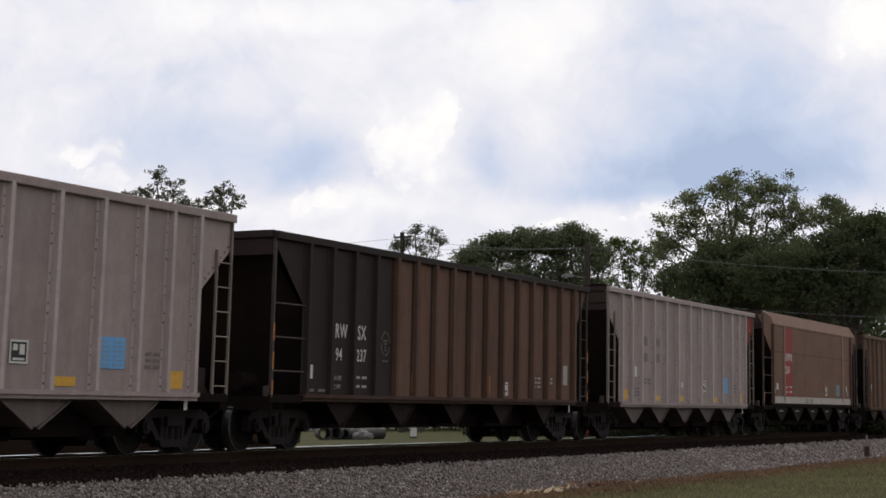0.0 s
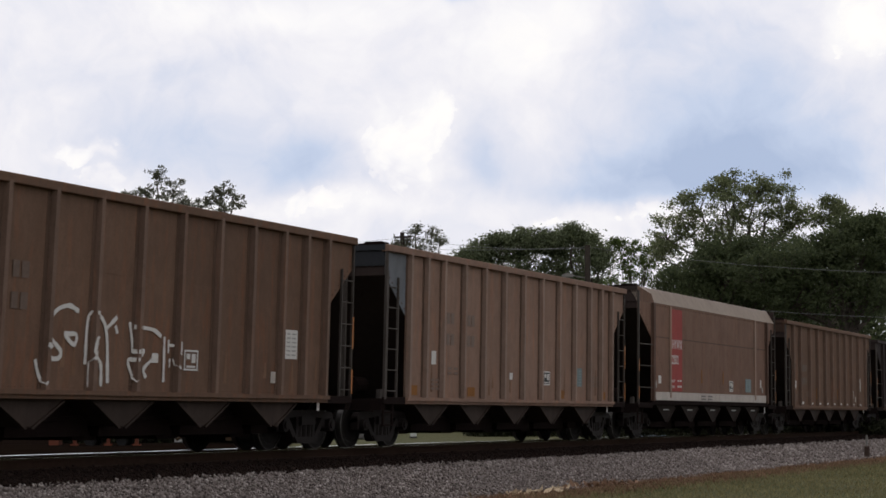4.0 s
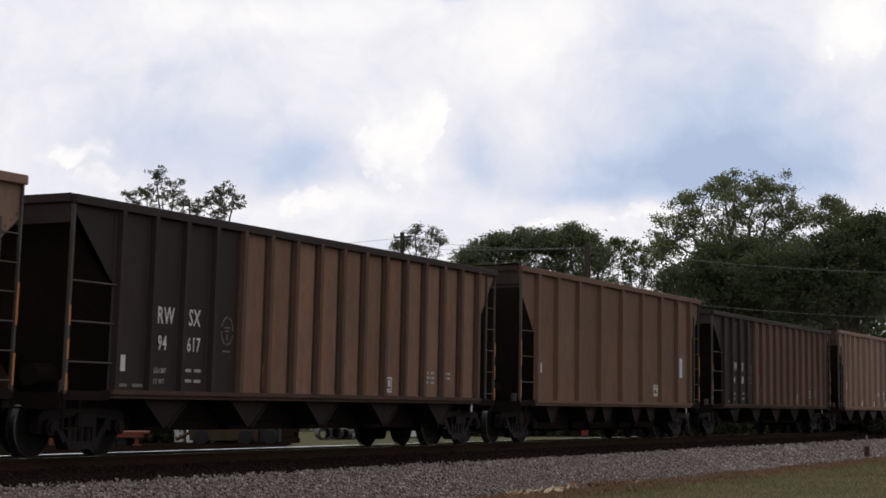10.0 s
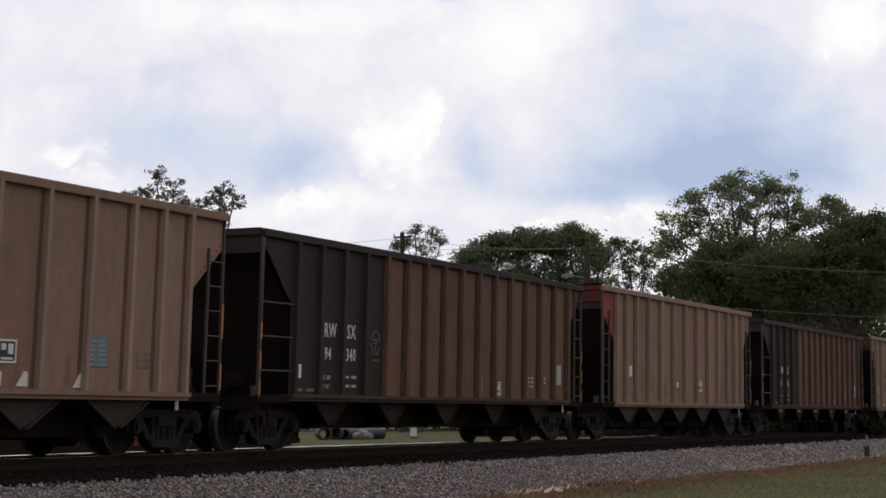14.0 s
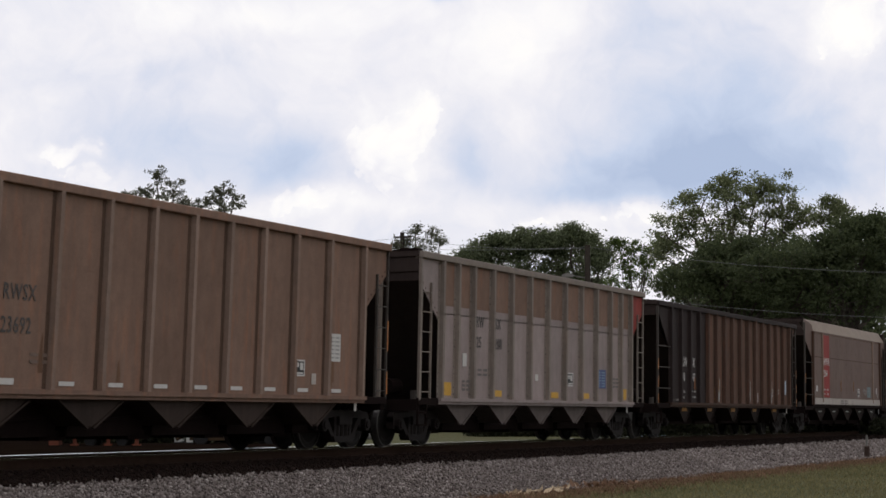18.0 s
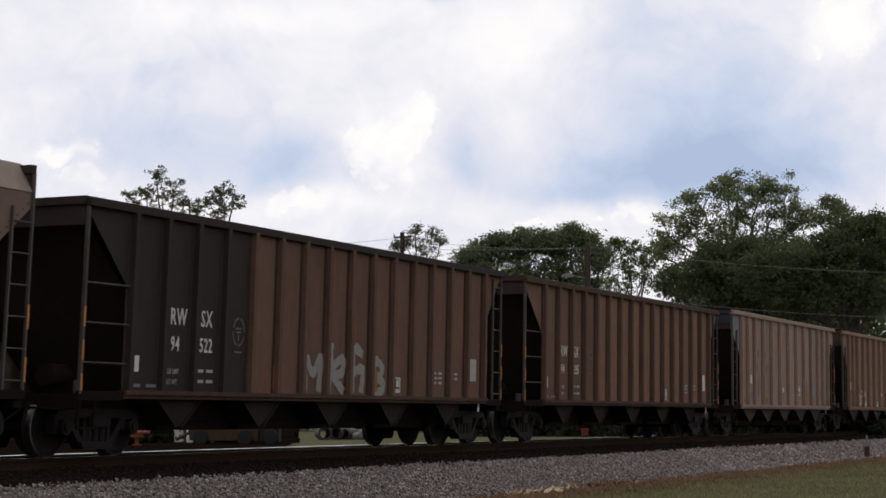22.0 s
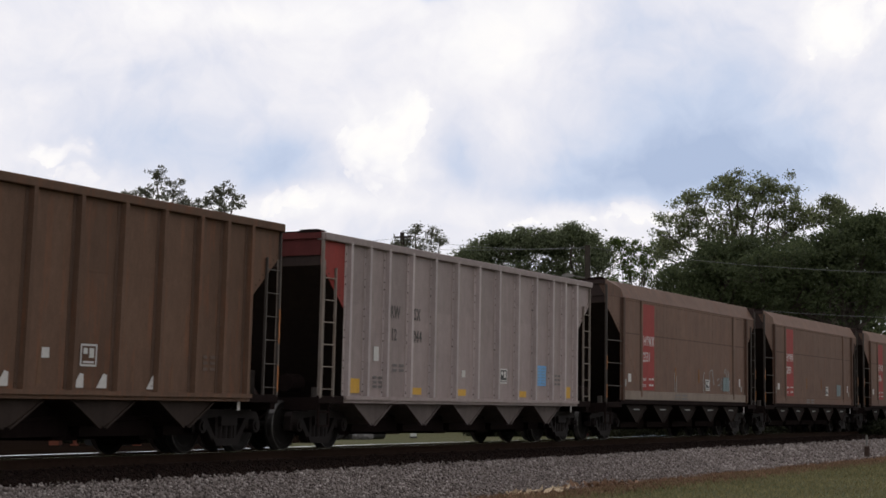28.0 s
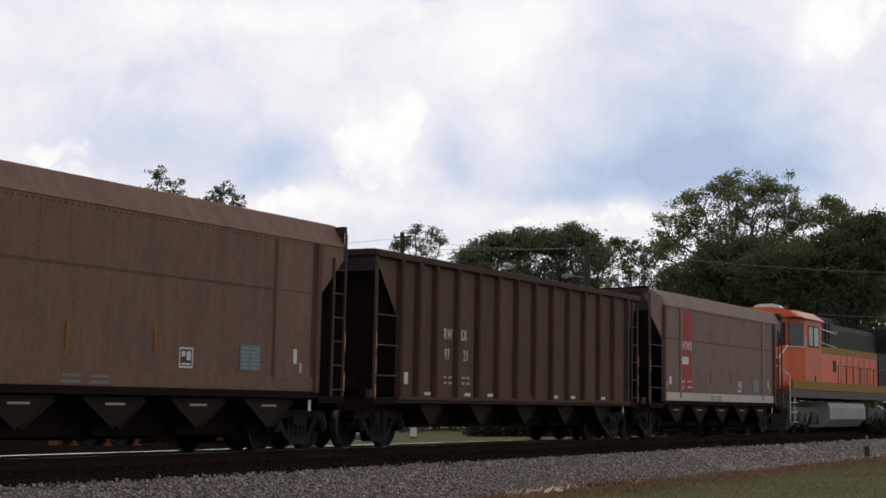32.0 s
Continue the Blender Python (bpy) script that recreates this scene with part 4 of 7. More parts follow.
def scrawl(car, x, z, strokes, thick=0.05, mat=None, ribs=()):
    """Sprayed lines: smooth flat strokes through a few turning points, thinning and swelling on the way."""
    rnd = random.Random(len(strokes) * 7 + int(thick * 1000))
    bm = bmesh.new()
    for s, line in enumerate(strokes):
        p = [Vector((a, 0, b)) for a, b in line]
        p = [p[0] * 2 - p[1]] + p + [p[-1] * 2 - p[-2]]
        pts = []
        for a, b, c, d in zip(p, p[1:], p[2:], p[3:]):
            for k in range(6):
                f = k / 6
                pts.append(0.5 * (2 * b + (c - a) * f + (2 * a - 5 * b + 4 * c - d) * f * f + (3 * b - a - 3 * c + d) * f ** 3))
        pts.append(p[-2])
        prev = None
        for i in range(len(pts)):
            d = pts[min(i + 1, len(pts) - 1)] - pts[max(i - 1, 0)]
            nrm = Vector((-d.z, 0, d.x)).normalized() * thick * rnd.uniform(0.36, 0.56)
            over = any(abs(pts[i].x + x - r) < 0.05 for r in ribs)
            lift = Vector((0, -0.0006 * s - 0.00002 * i - 0.086 * over, 0))
            cur = (bm.verts.new(pts[i] + nrm + lift), bm.verts.new(pts[i] - nrm + lift))
            if prev:
                bm.faces.new((prev[0], prev[1], cur[1], cur[0]))
            prev = cur
    tagged(part("painted_scrawl", bm, mat or M_GREYTXT, car, "white sprayed scrawl", Matrix.Translation((x, -1.518, z))), kind="stuff")


def coal_mesh(bm, spec):
    hb, top = spec["hb"] - 0.12, spec["top"]
    nx, ny = 34, 8
    rnd = random.Random(5)
    grid = []
    for i in range(nx + 1):
        row = []
        for j in range(ny + 1):
            x, y = -hb + 2 * hb * i / nx, -1.15 + 2.3 * j / ny
            edge = min(1.0, (hb - abs(x)) / 1.6) * min(1.0, (1.15 - abs(y)) / 0.5)
            row.append(bm.verts.new((x, y, top - 0.32 + 0.26 * edge + rnd.uniform(-0.03, 0.03))))
        grid.append(row)
    for i in range(nx):
        for j in range(ny):
            bm.faces.new((grid[i][j], grid[i + 1][j], grid[i + 1][j + 1], grid[i][j + 1]))


def hopper_car(kind, paints, label, chain, layout=None):
    spec = TYPES[layout or kind]
    hb, top, sill = spec["hb"], spec["top"], spec["sill"]
    car = new("coal_hopper_car")
    tagged(car, label, "hopper car", "cars of the coal train")
    for m, near in ((Matrix.Identity(4), True), (FLIP, False)):
        side_panels(car, spec, kind, paints, m)
        side_frame(car, spec, kind, paints, m)
        car_end(car, spec, kind, paints, m, near)
    for x in spec["bays"]:
        w = spec["bayw"] / 2
        def bay(bm):
            pr = [(-w, sill - 0.02), (w, sill - 0.02), (w * 0.9, sill - 0.12), (0.06, 0.47), (-0.06, 0.47), (-w * 0.9, sill - 0.12)]
            bm_prism(bm, pr, "y", -1.42, 1.42)
            bm_prism(bm, [(-w * 0.9, sill - 0.08), (-0.05, 0.45), (-0.09, 0.43), (-w * 0.98, sill - 0.08)], "y", -1.45, -1.40)
            bm_prism(bm, [(w * 0.9, sill - 0.08), (0.05, 0.45), (0.09, 0.43), (w * 0.98, sill - 0.08)], "y", -1.45, -1.40)
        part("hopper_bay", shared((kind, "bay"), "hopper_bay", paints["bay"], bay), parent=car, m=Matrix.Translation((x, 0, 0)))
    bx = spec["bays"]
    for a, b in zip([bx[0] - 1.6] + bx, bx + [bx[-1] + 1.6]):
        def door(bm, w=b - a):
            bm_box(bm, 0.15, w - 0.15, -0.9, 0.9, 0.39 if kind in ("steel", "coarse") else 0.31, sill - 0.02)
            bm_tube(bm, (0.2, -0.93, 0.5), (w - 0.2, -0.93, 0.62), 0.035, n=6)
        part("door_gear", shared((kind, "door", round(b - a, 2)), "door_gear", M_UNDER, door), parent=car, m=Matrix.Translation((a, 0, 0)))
    for x in spec["bays"] if kind not in ("steel", "coarse") else ():
        def gate(bm):
            bm_prism(bm, [(-0.42, 0.40), (0.42, 0.40), (0.30, 0.25), (-0.30, 0.25)], "y", -0.75, 0.75)
            bm_tube(bm, (-0.30, -0.9, 0.33), (-0.30, 0.9, 0.33), 0.03, n=6)
        part("discharge_gate", shared((kind, "gate"), "discharge_gate", M_UNDER, gate), parent=car, m=Matrix.Translation((x, 0, 0)))
    def centre(bm):
        bm_box(bm, -hb + 0.1, hb - 0.1, -0.2, 0.2, 0.70, 0.98)
    part("centre_sill", shared((kind, "centre"), "centre_sill", M_UNDER, centre), parent=car)
    part("coal_load", shared((kind, "coal"), "coal_load", M_COAL, lambda bm: coal_mesh(bm, spec)), parent=car, label="black coal heap")
    for x in (-hb + 0.92, hb - 0.92):
        truck(car, x, chain)
    # white defect tag under the end of the sill
    decal(car, "tag", spec["posts"][-1] - 0.12, 0.72, 0.10, 0.20, M_WHITE, y=-1.46)
    return car


def reflectors(car, spec, left=True, right=True, segs=((1.0, 1.25), (1.45, 1.75), (1.95, 2.25))):
    for x, on in ((-spec["hb"] - spec["nose"] + 0.018, left and spec["nose"] > 0), (spec["hb"] - 0.062, right)):
        if on:
            for a, b in segs:
                decal(car, "reflector", x, a, 0.044, b - a, M_ORANGE, y=-1.561)


def text(car, s, x, z, h, mat, squeeze=0.8, y=-1.514, m=None):
    part("lettering", letters(s, mat, h, squeeze), parent=car, m=(m or Matrix.Identity(4)) @ Matrix.Translation((x, y, z)))


def text_mark(car, kind, mark, number, mat, x):
    """Reporting mark in two halves, each in its own bay, and the number below."""
    zs, step, hs = ((2.09, 1.67), 0.93, (0.28, 0.24)) if kind == "steel" else ((2.58, 2.13), 1.10, (0.25, 0.25))
    for i, half in enumerate((mark[:2], mark[2:])):
        text(car, half, x + i * step, zs[0], hs[0], mat, 0.75)
    for i, half in enumerate((number[:2], number[2:])):
        text(car, half, x + i * step + (0.04 if i == 0 else -0.02), zs[1], hs[1], mat, 0.75)


def scheme(kind, body, post=None, chord=None, sill=None, end=None, endpost=None, bay=None, **more):
    """Which paint each part of a car wears."""
    b = PAINT[body]
    d = dict(panel=lambda i, k: b, post=lambda i: post or b, skin=b, chord=chord or b, sill=sill or b, end=end or M_END, endpost=endpost or M_POST, bay=bay or M_BAY)
    d.update(more)
    return d


def steel_scheme(front, rest, dark_bays=4):
    f, r = PAINT[front], PAINT[rest]
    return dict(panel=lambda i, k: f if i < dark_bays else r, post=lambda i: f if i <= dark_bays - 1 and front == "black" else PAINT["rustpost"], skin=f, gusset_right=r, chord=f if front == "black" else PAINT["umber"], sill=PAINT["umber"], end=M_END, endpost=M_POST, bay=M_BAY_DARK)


def smooth_scheme(strip="hcream", chord="chordtan", body="hbrown"):
    b = PAINT[body]
    return dict(panel=lambda i, k: b, post=lambda i: PAINT["hpost"] if i in (0, 3) else M_RIB_BROWN if body == "hdark" else M_RIB_TAN, skin=b, chord=PAINT[chord], sill=M_UNDER, end=M_END, endpost=M_POST, bay=M_BAY_DARK, strip=PAINT[strip])


TRAIN = []      # (car, chainage of its middle at 0 s)


def steel_car(c0, c1, number, front="black", rest="rust", label="", notice=None, emb=True, gold=False, runs=False, mark="RWSX"):
    spec = TYPES["steel"]
    mid, hb = (c0 + c1) / 2, spec["hb"]
    car = hopper_car("steel", steel_scheme(front, rest), label, mid)
    TRAIN.append((car, mid))
    text_mark(car, "steel", mark, number, M_WHITE, -hb + 2.17)
    decal(car, "white_plate", -hb + 1.06, 1.31, 0.26, 0.25, M_WHITE)
    bars(car, -hb + 1.16, 1.12, 0.70, 1, M_PRINT, seed=3)
    for i, (s1, s2) in enumerate((("LD LMT", "LT WT"),)):
        text(car, s1, -hb + 2.14, 1.30, 0.085, M_GREYTXT)
        text(car, s2, -hb + 2.14, 1.13, 0.085, M_GREYTXT)
    bars(car, -hb + 3.05, 1.385, 0.5, 1, M_GREYTXT, seed=5)
    bars(car, -hb + 3.05, 1.215, 0.5, 1, M_GREYTXT, seed=6)
    if emb:
        emblem(car, -hb + 4.32, 2.05, M_EMBLEM)
    for x in (5.56, 9.60):
        decal(car, "rust_patch", -hb + x, 1.10, 0.10, 0.42, PAINT["orangerust"])
    stencil_box(car, -hb + 10.36, 1.09, 0.34, False)
    bars(car, -hb + 12.34, 1.54, 0.44, 3, M_GREYTXT, 0.10, seed=8)
    bars(car, -hb + 13.22, 1.54, 0.36, 2, M_GREYTXT, 0.10, seed=9)
    if notice is not None:
        decal(car, "notice", hb - 1.80, 1.38, 0.42, 0.48, notice, "pale notice board")
    if gold:
        for x in spec["bays"]:
            decal(car, "gold_band", x - 0.24, 0.77, 0.48, 0.10, M_GOLD, "orange band on the hopper", y=-1.424)
        # runs of white paint with rust on the sheets over the doors
        decal(car, "rust_patch", -hb + 3.42, 1.42, 0.06, 0.34, M_ORANGE)
        for x in (-1.93, 1.72, 4.55):
            def run(bm):
                bm_prism(bm, [(-0.10, 0.0), (0.06, 0.0), (0.10, 0.28), (0.09, 0.72), (0.06, 0.74), (0.05, 0.34), (-0.04, 0.30), (-0.06, 0.70), (-0.10, 0.66), (-0.12, 0.25)], "y", -0.004, 0)
            if runs:
                part("paint_run", shared("run", "paint_run", M_GREYTXT, run), parent=car, m=Matrix.Translation((x, -1.516, 1.07)), label="white run-down paint")
            decal(car, "rust_patch", x - 0.03, 1.40, 0.07, 0.34, PAINT["orangerust"], y=-1.513)
    reflectors(car, spec)
    return car


def ribbed_car(c0, c1, body, label, number="", ink=None, ends=None, dashes=False, squares=False, blue=False, teal=False, navy=None, paper=False, wedges=False, forward=False, redright=False, darkribs=False, post=None, chord=None, split=None, mark="RWSX", orange=False, refl=True, whole=False):
    spec = TYPES["ribbed"]
    mid, hb = (c0 + c1) / 2, spec["hb"]
    more = {}
    if ends:
        more["gusset_left"] = PAINT[ends]
        # the end sheet takes the shaded copy of its gusset's paint
        more["end"] = PAINT["bluesheet" if ends == "blueend" else "endred"]
    elif body in ("tan", "brown", "dusty", "pale"):
        # dark brown instead of the body paint puts in the end's shade
        more["end"] = PAINT["umber"]
    if redright:
        more["gusset_right"] = PAINT["redend"]
    if split:
        lo, hi = PAINT["silver"], PAINT["tan"]
        more.update(panel=lambda i, k: hi if k else lo, split=split, gusset_right=PAINT["redend"])
    bay = M_BAY_PALE if body == "silver" else M_BAY
    fine = M_PRINT if body == "silver" else M_FAINT if body in ("tan", "pale") else M_SMUDGE
    car = hopper_car("ribbed", scheme("ribbed", body, post=post or (None if darkribs else {"silver": M_RIB_SILVER, "brown": M_RIB_BROWN}.get(body, M_RIB_TAN)), chord=chord, bay=bay, sill=PAINT["silver"] if body == "silver" else None, endpost=PAINT["grey"] if body == "silver" else M_POST, **more), label, mid, "lettered" if whole else None)
    TRAIN.append((car, mid))
    if number:
        if whole:       # written across one panel
            text(car, mark, -4.90, 2.26, 0.24, ink or M_GHOST, 0.78)
            text(car, number, -4.91, 1.79, 0.24, ink or M_GHOST, 0.78)
        else:
            text_mark(car, "ribbed", mark, number, ink or M_GHOST, -4.33)
    else:       # worn away: only its bars are left
        for x, z in ((-4.93, 2.26), (-4.50, 2.26), (-4.93, 1.79), (-4.50, 1.79)) if whole else ((-4.3, 2.58), (-3.2, 2.58), (-4.3, 2.13), (-3.2, 2.13)):
            for k, w in ((0, 0.15), (0.21, 0.17)):
                decal(car, "worn_lettering", x + k, z, w, 0.24, M_SMUDGE if body == "brown" else M_PRINT if body == "silver" else M_FAINT)
    decal(car, "white_plate", -5.92 if whole or forward else -hb + 2.28, 1.62 if whole else 1.70, 0.22, 0.28, M_WHITE)
    stencil_box(car, 3.60 if whole else 1.40, 1.34 if whole else 1.36, 0.34 if whole else 0.38, body not in ("brown", "dusty"))
    bars(car, -6.0 if whole else -5.05, 1.40, 0.42, 3, fine, 0.09, seed=11)
    bars(car, -4.2, 1.52 if whole else 1.66, 0.55, 2, fine, 0.10, seed=12)
    if not paper:
        bars(car, 4.85, 1.62, 0.40, 3, fine, 0.10, seed=13)
    if not whole:
        decal(car, "paper", 0.45 if forward else -0.75, 1.46, 0.18, 0.15, M_WHITE)
    if squares:
        for x, w in ((-6.05, 0.42), (-3.33, 0.52), (0.30 if split else -1.02, 0.50), (2.46, 0.54), (5.52, 0.42)):
            decal(car, "yellow_square", x, 1.06, w, 0.28 if x < -5 or x > 5 else 0.14, M_YELLOW, "worn yellow patch")
    if orange:
        for x in (-6.12, -3.15, 2.42, 5.45):
            decal(car, "orange_square", x, 1.05, 0.40, 0.20, PAINT["orangerust"])
    if blue:
        decal(car, "notice", 3.58, 1.34, 0.68, 0.48, navy or M_BLUE, "blue notice")
        bars(car, 3.63, 1.76, 0.58, 6, M_SKYBLUE, 0.07, -1.521, seed=14, tall=0.028)
    if teal:
        decal(car, "notice", 3.50, 1.36, 0.56, 0.46, M_TEAL, "teal notice")
        bars(car, 3.54, 1.76, 0.48, 6, M_DULLBLUE, 0.07, -1.521, seed=15, tall=0.028)
    if paper:
        decal(car, "notice", 4.92 if whole else 4.74, 1.64, 0.44, 0.52, M_WHITE, "printed white notice")
        bars(car, 4.97 if whole else 4.79, 2.10, 0.34, 6, M_GREYTXT, 0.075, -1.521, seed=16, tall=0.028)
        decal(car, "patch", 4.25, 1.20, 0.17, 0.2, PAINT["hcream"])
    if dashes:
        for i, p in enumerate((TYPES["lettered"] if whole else spec)["posts"][1:-1]):
            decal(car, "white_mark", p + 0.24, 1.06, 0.42 if i == 0 else 0.38, 0.09 if i == 0 else 0.065, M_WHITE)
    if wedges:
        for x in (-3.0, -1.05, -0.55, 1.25, 1.85, 3.2):
            def wedge(bm):
                bm_prism(bm, [(0, 0), (0.26, 0), (0.26, 0.20), (0.17, 0.22)], "y", -0.004, 0)
            part("white_wedge", shared("wedge", "white_wedge", M_WHITE, wedge), parent=car, m=Matrix.Translation((x, -1.516, 1.04)))
    if number and ends == "redend":
        text(car, mark, -1.2, 3.80, 0.16, M_GREYTXT, 0.8, -hb - 0.006 + 0.02, m=Matrix.Rotation(radians(-90), 4, "Z"))
        text(car, number, -1.2, 3.63, 0.14, M_GREYTXT, 0.8, -hb - 0.006 + 0.02, m=Matrix.Rotation(radians(-90), 4, "Z"))
    if body != "silver":
        rnd = random.Random(int(c0))
        for k in range(7):
            p, h = rnd.choice(spec["posts"][1:-1]), rnd.uniform(0.25, 0.75)
            def streak(bm, h=h, lean=rnd.uniform(-0.02, 0.02)):
                bm_prism(bm, [(-0.05, 0.0), (0.06, 0.0), (0.05, h * 0.45), (0.02 + lean, h), (-0.01 + lean, h * 0.9), (-0.04, h * 0.4)], "y", -0.002, 0)
            bm = bmesh.new()
            streak(bm)
            part("rust_streak", bm, M_STREAK, car, "soft orange-brown rust streak" if k == 0 else "", Matrix.Translation((p + rnd.uniform(0.28, 0.75), -1.508, rnd.uniform(1.03, 1.35))))
    if refl:
        reflectors(car, spec, segs=((1.05, 1.5), (1.9, 2.5)) if body in ("tan", "brown", "dusty", "pale") else ())
    return car


def smooth_car(c0, c1, number, label, strip="hcream", chord="chordtan", body="hbrown", mark="HYWX", limits=None):
    spec = TYPES["smooth"]
    mid, hb = (c0 + c1) / 2, spec["hb"]
    car = hopper_car("smooth", smooth_scheme(strip, chord, body), label, mid)
    TRAIN.append((car, mid))
    x = -hb + 2.80
    me = shared("redpanel", "red_panel", PAINT["hred"], lambda bm: bm_box(bm, 0, 1.10, -1.516, -1.506, 1.34, 3.72))
    part("red_panel", me, parent=car, m=Matrix.Translation((x, 0, 0)), label="dull red stripe with white lettering")
    text(car, mark, x + 0.10, 2.57, 0.28, M_WHITE, 0.76, -1.520)
    if number:
        text(car, number, x + 0.08, 2.13, 0.27, M_WHITE, 0.78, -1.520)
    else:
        decal(car, "worn_lettering", x + 0.10, 2.15, 0.62, 0.22, M_WHITE, y=-1.518)
    text(car, "LD LMT", x + 0.06, 1.60, 0.075, M_WHITE, 0.8, -1.520)
    text(car, "LT WT", x + 0.06, 1.43, 0.075, M_WHITE, 0.8, -1.520)
    if limits:
        text(car, limits[0], x + 0.58, 1.60, 0.075, M_WHITE, 0.8, -1.520)
        text(car, limits[1], x + 0.63, 1.43, 0.075, M_WHITE, 0.8, -1.520)
    else:
        bars(car, x + 0.62, 1.675, 0.40, 1, M_WHITE, y=-1.520, seed=21)
        bars(car, x + 0.62, 1.505, 0.40, 1, M_WHITE, y=-1.520, seed=22)
    decal(car, "white_plate", -hb + 1.62, 1.55, 0.24, 0.22, M_WHITE)
    decal(car, "small_plate", -hb + 1.32, 1.42, 0.14, 0.20, M_GREYTXT)
    for px in (5.85, 8.2):
        decal(car, "rust_patch", -hb + px, 1.62, 0.10, 0.40, PAINT["orangerust"])
    stencil_box(car, 1.60, 1.40, 0.38)
    decal(car, "notice", 3.52, 1.40, 0.70, 0.44, M_TEAL, "pale teal notice")
    bars(car, 3.56, 1.80, 0.62, 6, M_DULLBLUE, 0.068, -1.521, seed=23, tall=0.028)
    decal(car, "small_plate", 5.40, 1.56, 0.13, 0.26, M_WHITE)
    decal(car, "small_plate", 5.62, 1.40, 0.11, 0.18, M_GREYTXT)
    bars(car, -1.55, 1.245, 1.25, 2, M_PRINT, 0.09, -1.528, seed=24)
    for b in spec["bays"]:
        decal(car, "bay_band", b - 0.26, 0.79, 0.52, 0.035, M_GREYTXT, y=-1.424)
    # number on the end sheet, read from -X
    end = Matrix.Rotation(radians(-90), 4, "Z")
    text(car, (mark + "  " + number) if number else mark, 0.12, 3.88, 0.12, M_GREYTXT, 0.9, -hb - spec["nose"] + 0.014, m=end)
    reflectors(car, spec, segs=((1.1, 1.45), (1.85, 2.2)))
    return car


M_STREAK = paint("orange_brown_rust_streak", (0.196, 0.112, 0.070), (0.140, 0.083, 0.056), 0.8, 0.7)
PAINT["orangerust"] = paint("orange_rust_patch", (0.27, 0.115, 0.032), (0.16, 0.08, 0.04), 0.6, 0.7)
SILVER_LABEL = "weathered silver aluminium coal hopper with vertical ribs"
TAN_LABEL = "dusty tan aluminium coal hopper with vertical ribs"
BROWN_LABEL = "grimy brown aluminium coal hopper with vertical ribs"
STEEL_LABEL = "black and rust-brown steel coal hopper with white lettering"
SMOOTH_LABEL = "smooth-sided brown coal hopper with a red lettered stripe"

ribbed_car(19.50, 35.70, "silver", SILVER_LABEL + ", blue notice", "", M_GREYTXT, squares=True, blue=True)
steel_car(35.85, 53.40, "94237", notice=M_GREYTXT, label=STEEL_LABEL)
ribbed_car(53.40, 69.64, "silver", SILVER_LABEL + ", yellow patches", "", M_FADED, squares=True, blue=True, redright=True)
smooth_car(69.64, 85.80, "2569", SMOOTH_LABEL + " and pale sill", chord="tan")
c = ribbed_car(85.80, 101.91, "brown", BROWN_LABEL + " and white scrawl", "", M_GHOST, paper=True, forward=True)
scrawl(c, -2.6, 1.03, [
    [(1.04, 1.14), (0.78, 1.21), (0.48, 1.12), (0.33, 0.91), (0.39, 0.72), (0.63, 0.55), (0.61, 0.44), (0.42, 0.43), (0.30, 0.59), (0.23, 0.62)], [(0.04, 0.40), (0.13, 0.19), (0.26, 0.05)],
    [(0.70, 0.79), (1.0, 0.79), (0.96, 0.64), (0.74, 0.76)]], 0.075, M_WHITE, TYPES["ribbed"]["posts"])
scrawl(c, -2.6, 1.03, [
    [(1.26, 0.36), (1.29, 1.06), (1.57, 1.10), (1.78, 0.85), (1.87, 0.09)], [(1.39, 0.53), (1.46, 0.76), (1.57, 0.54), (1.39, 0.53)], [(1.37, 0.02), (1.39, 0.44), (1.65, 0.40), (1.70, 0.04)],
    [(1.74, 0.89), (2.04, 1.10)], [(2.0, 0.97), (2.07, 0.85)]], 0.075, M_WHITE, TYPES["ribbed"]["posts"])
scrawl(c, -2.6, 1.03, [
    [(2.39, 1.04), (2.48, 0.74), (2.52, 0.59), (2.83, 0.61), (2.61, 0.47), (2.39, 0.44), (2.57, 0.13)], [(2.52, 0.97), (3.04, 0.95), (3.30, 0.85)], [(3.04, 0.47), (2.83, 0.32), (2.91, 0.19)],
    [(3.39, 0.85), (3.41, 0.13)]], 0.07, M_WHITE, TYPES["ribbed"]["posts"])
scrawl(c, -2.6, 1.03, [[(3.52, 0.81), (3.52, 0.59)], [(3.52, 0.72), (3.70, 0.72)], [(3.78, 0.78), (3.78, 0.57)], [(3.57, 0.51), (3.57, 0.36)], [(3.65, 0.51), (3.78, 0.36), (3.90, 0.45)]], 0.045, M_WHITE, TYPES["ribbed"]["posts"])
ribbed_car(101.91, 117.95, "tan", TAN_LABEL + " and blue-grey ends", "", M_GHOST, ends="blueend", teal=True, orange=True)
smooth_car(117.95, 134.16, "2202", SMOOTH_LABEL + " and pale sill")
c = ribbed_car(134.16, 150.32, "brown", BROWN_LABEL + " and white marks", "", M_GHOST, whole=True, dashes=True, paper=True)
for x, w in ((-2.6, 0.14), (0.95, 0.12)):
    decal(c, "rust_patch", x, 1.25, w, 0.42, PAINT["orangerust"])
steel_car(150.32, 167.96, "93257", notice=M_GREYTXT, gold=True, emb=False, label=STEEL_LABEL + " and orange bands")
ribbed_car(167.96, 184.05, "tan", TAN_LABEL + " and white marks", "23618", M_FAINT, whole=True, dashes=True, paper=True)
steel_car(184.05, 201.55, "94617", rest="redrust", label=STEEL_LABEL)
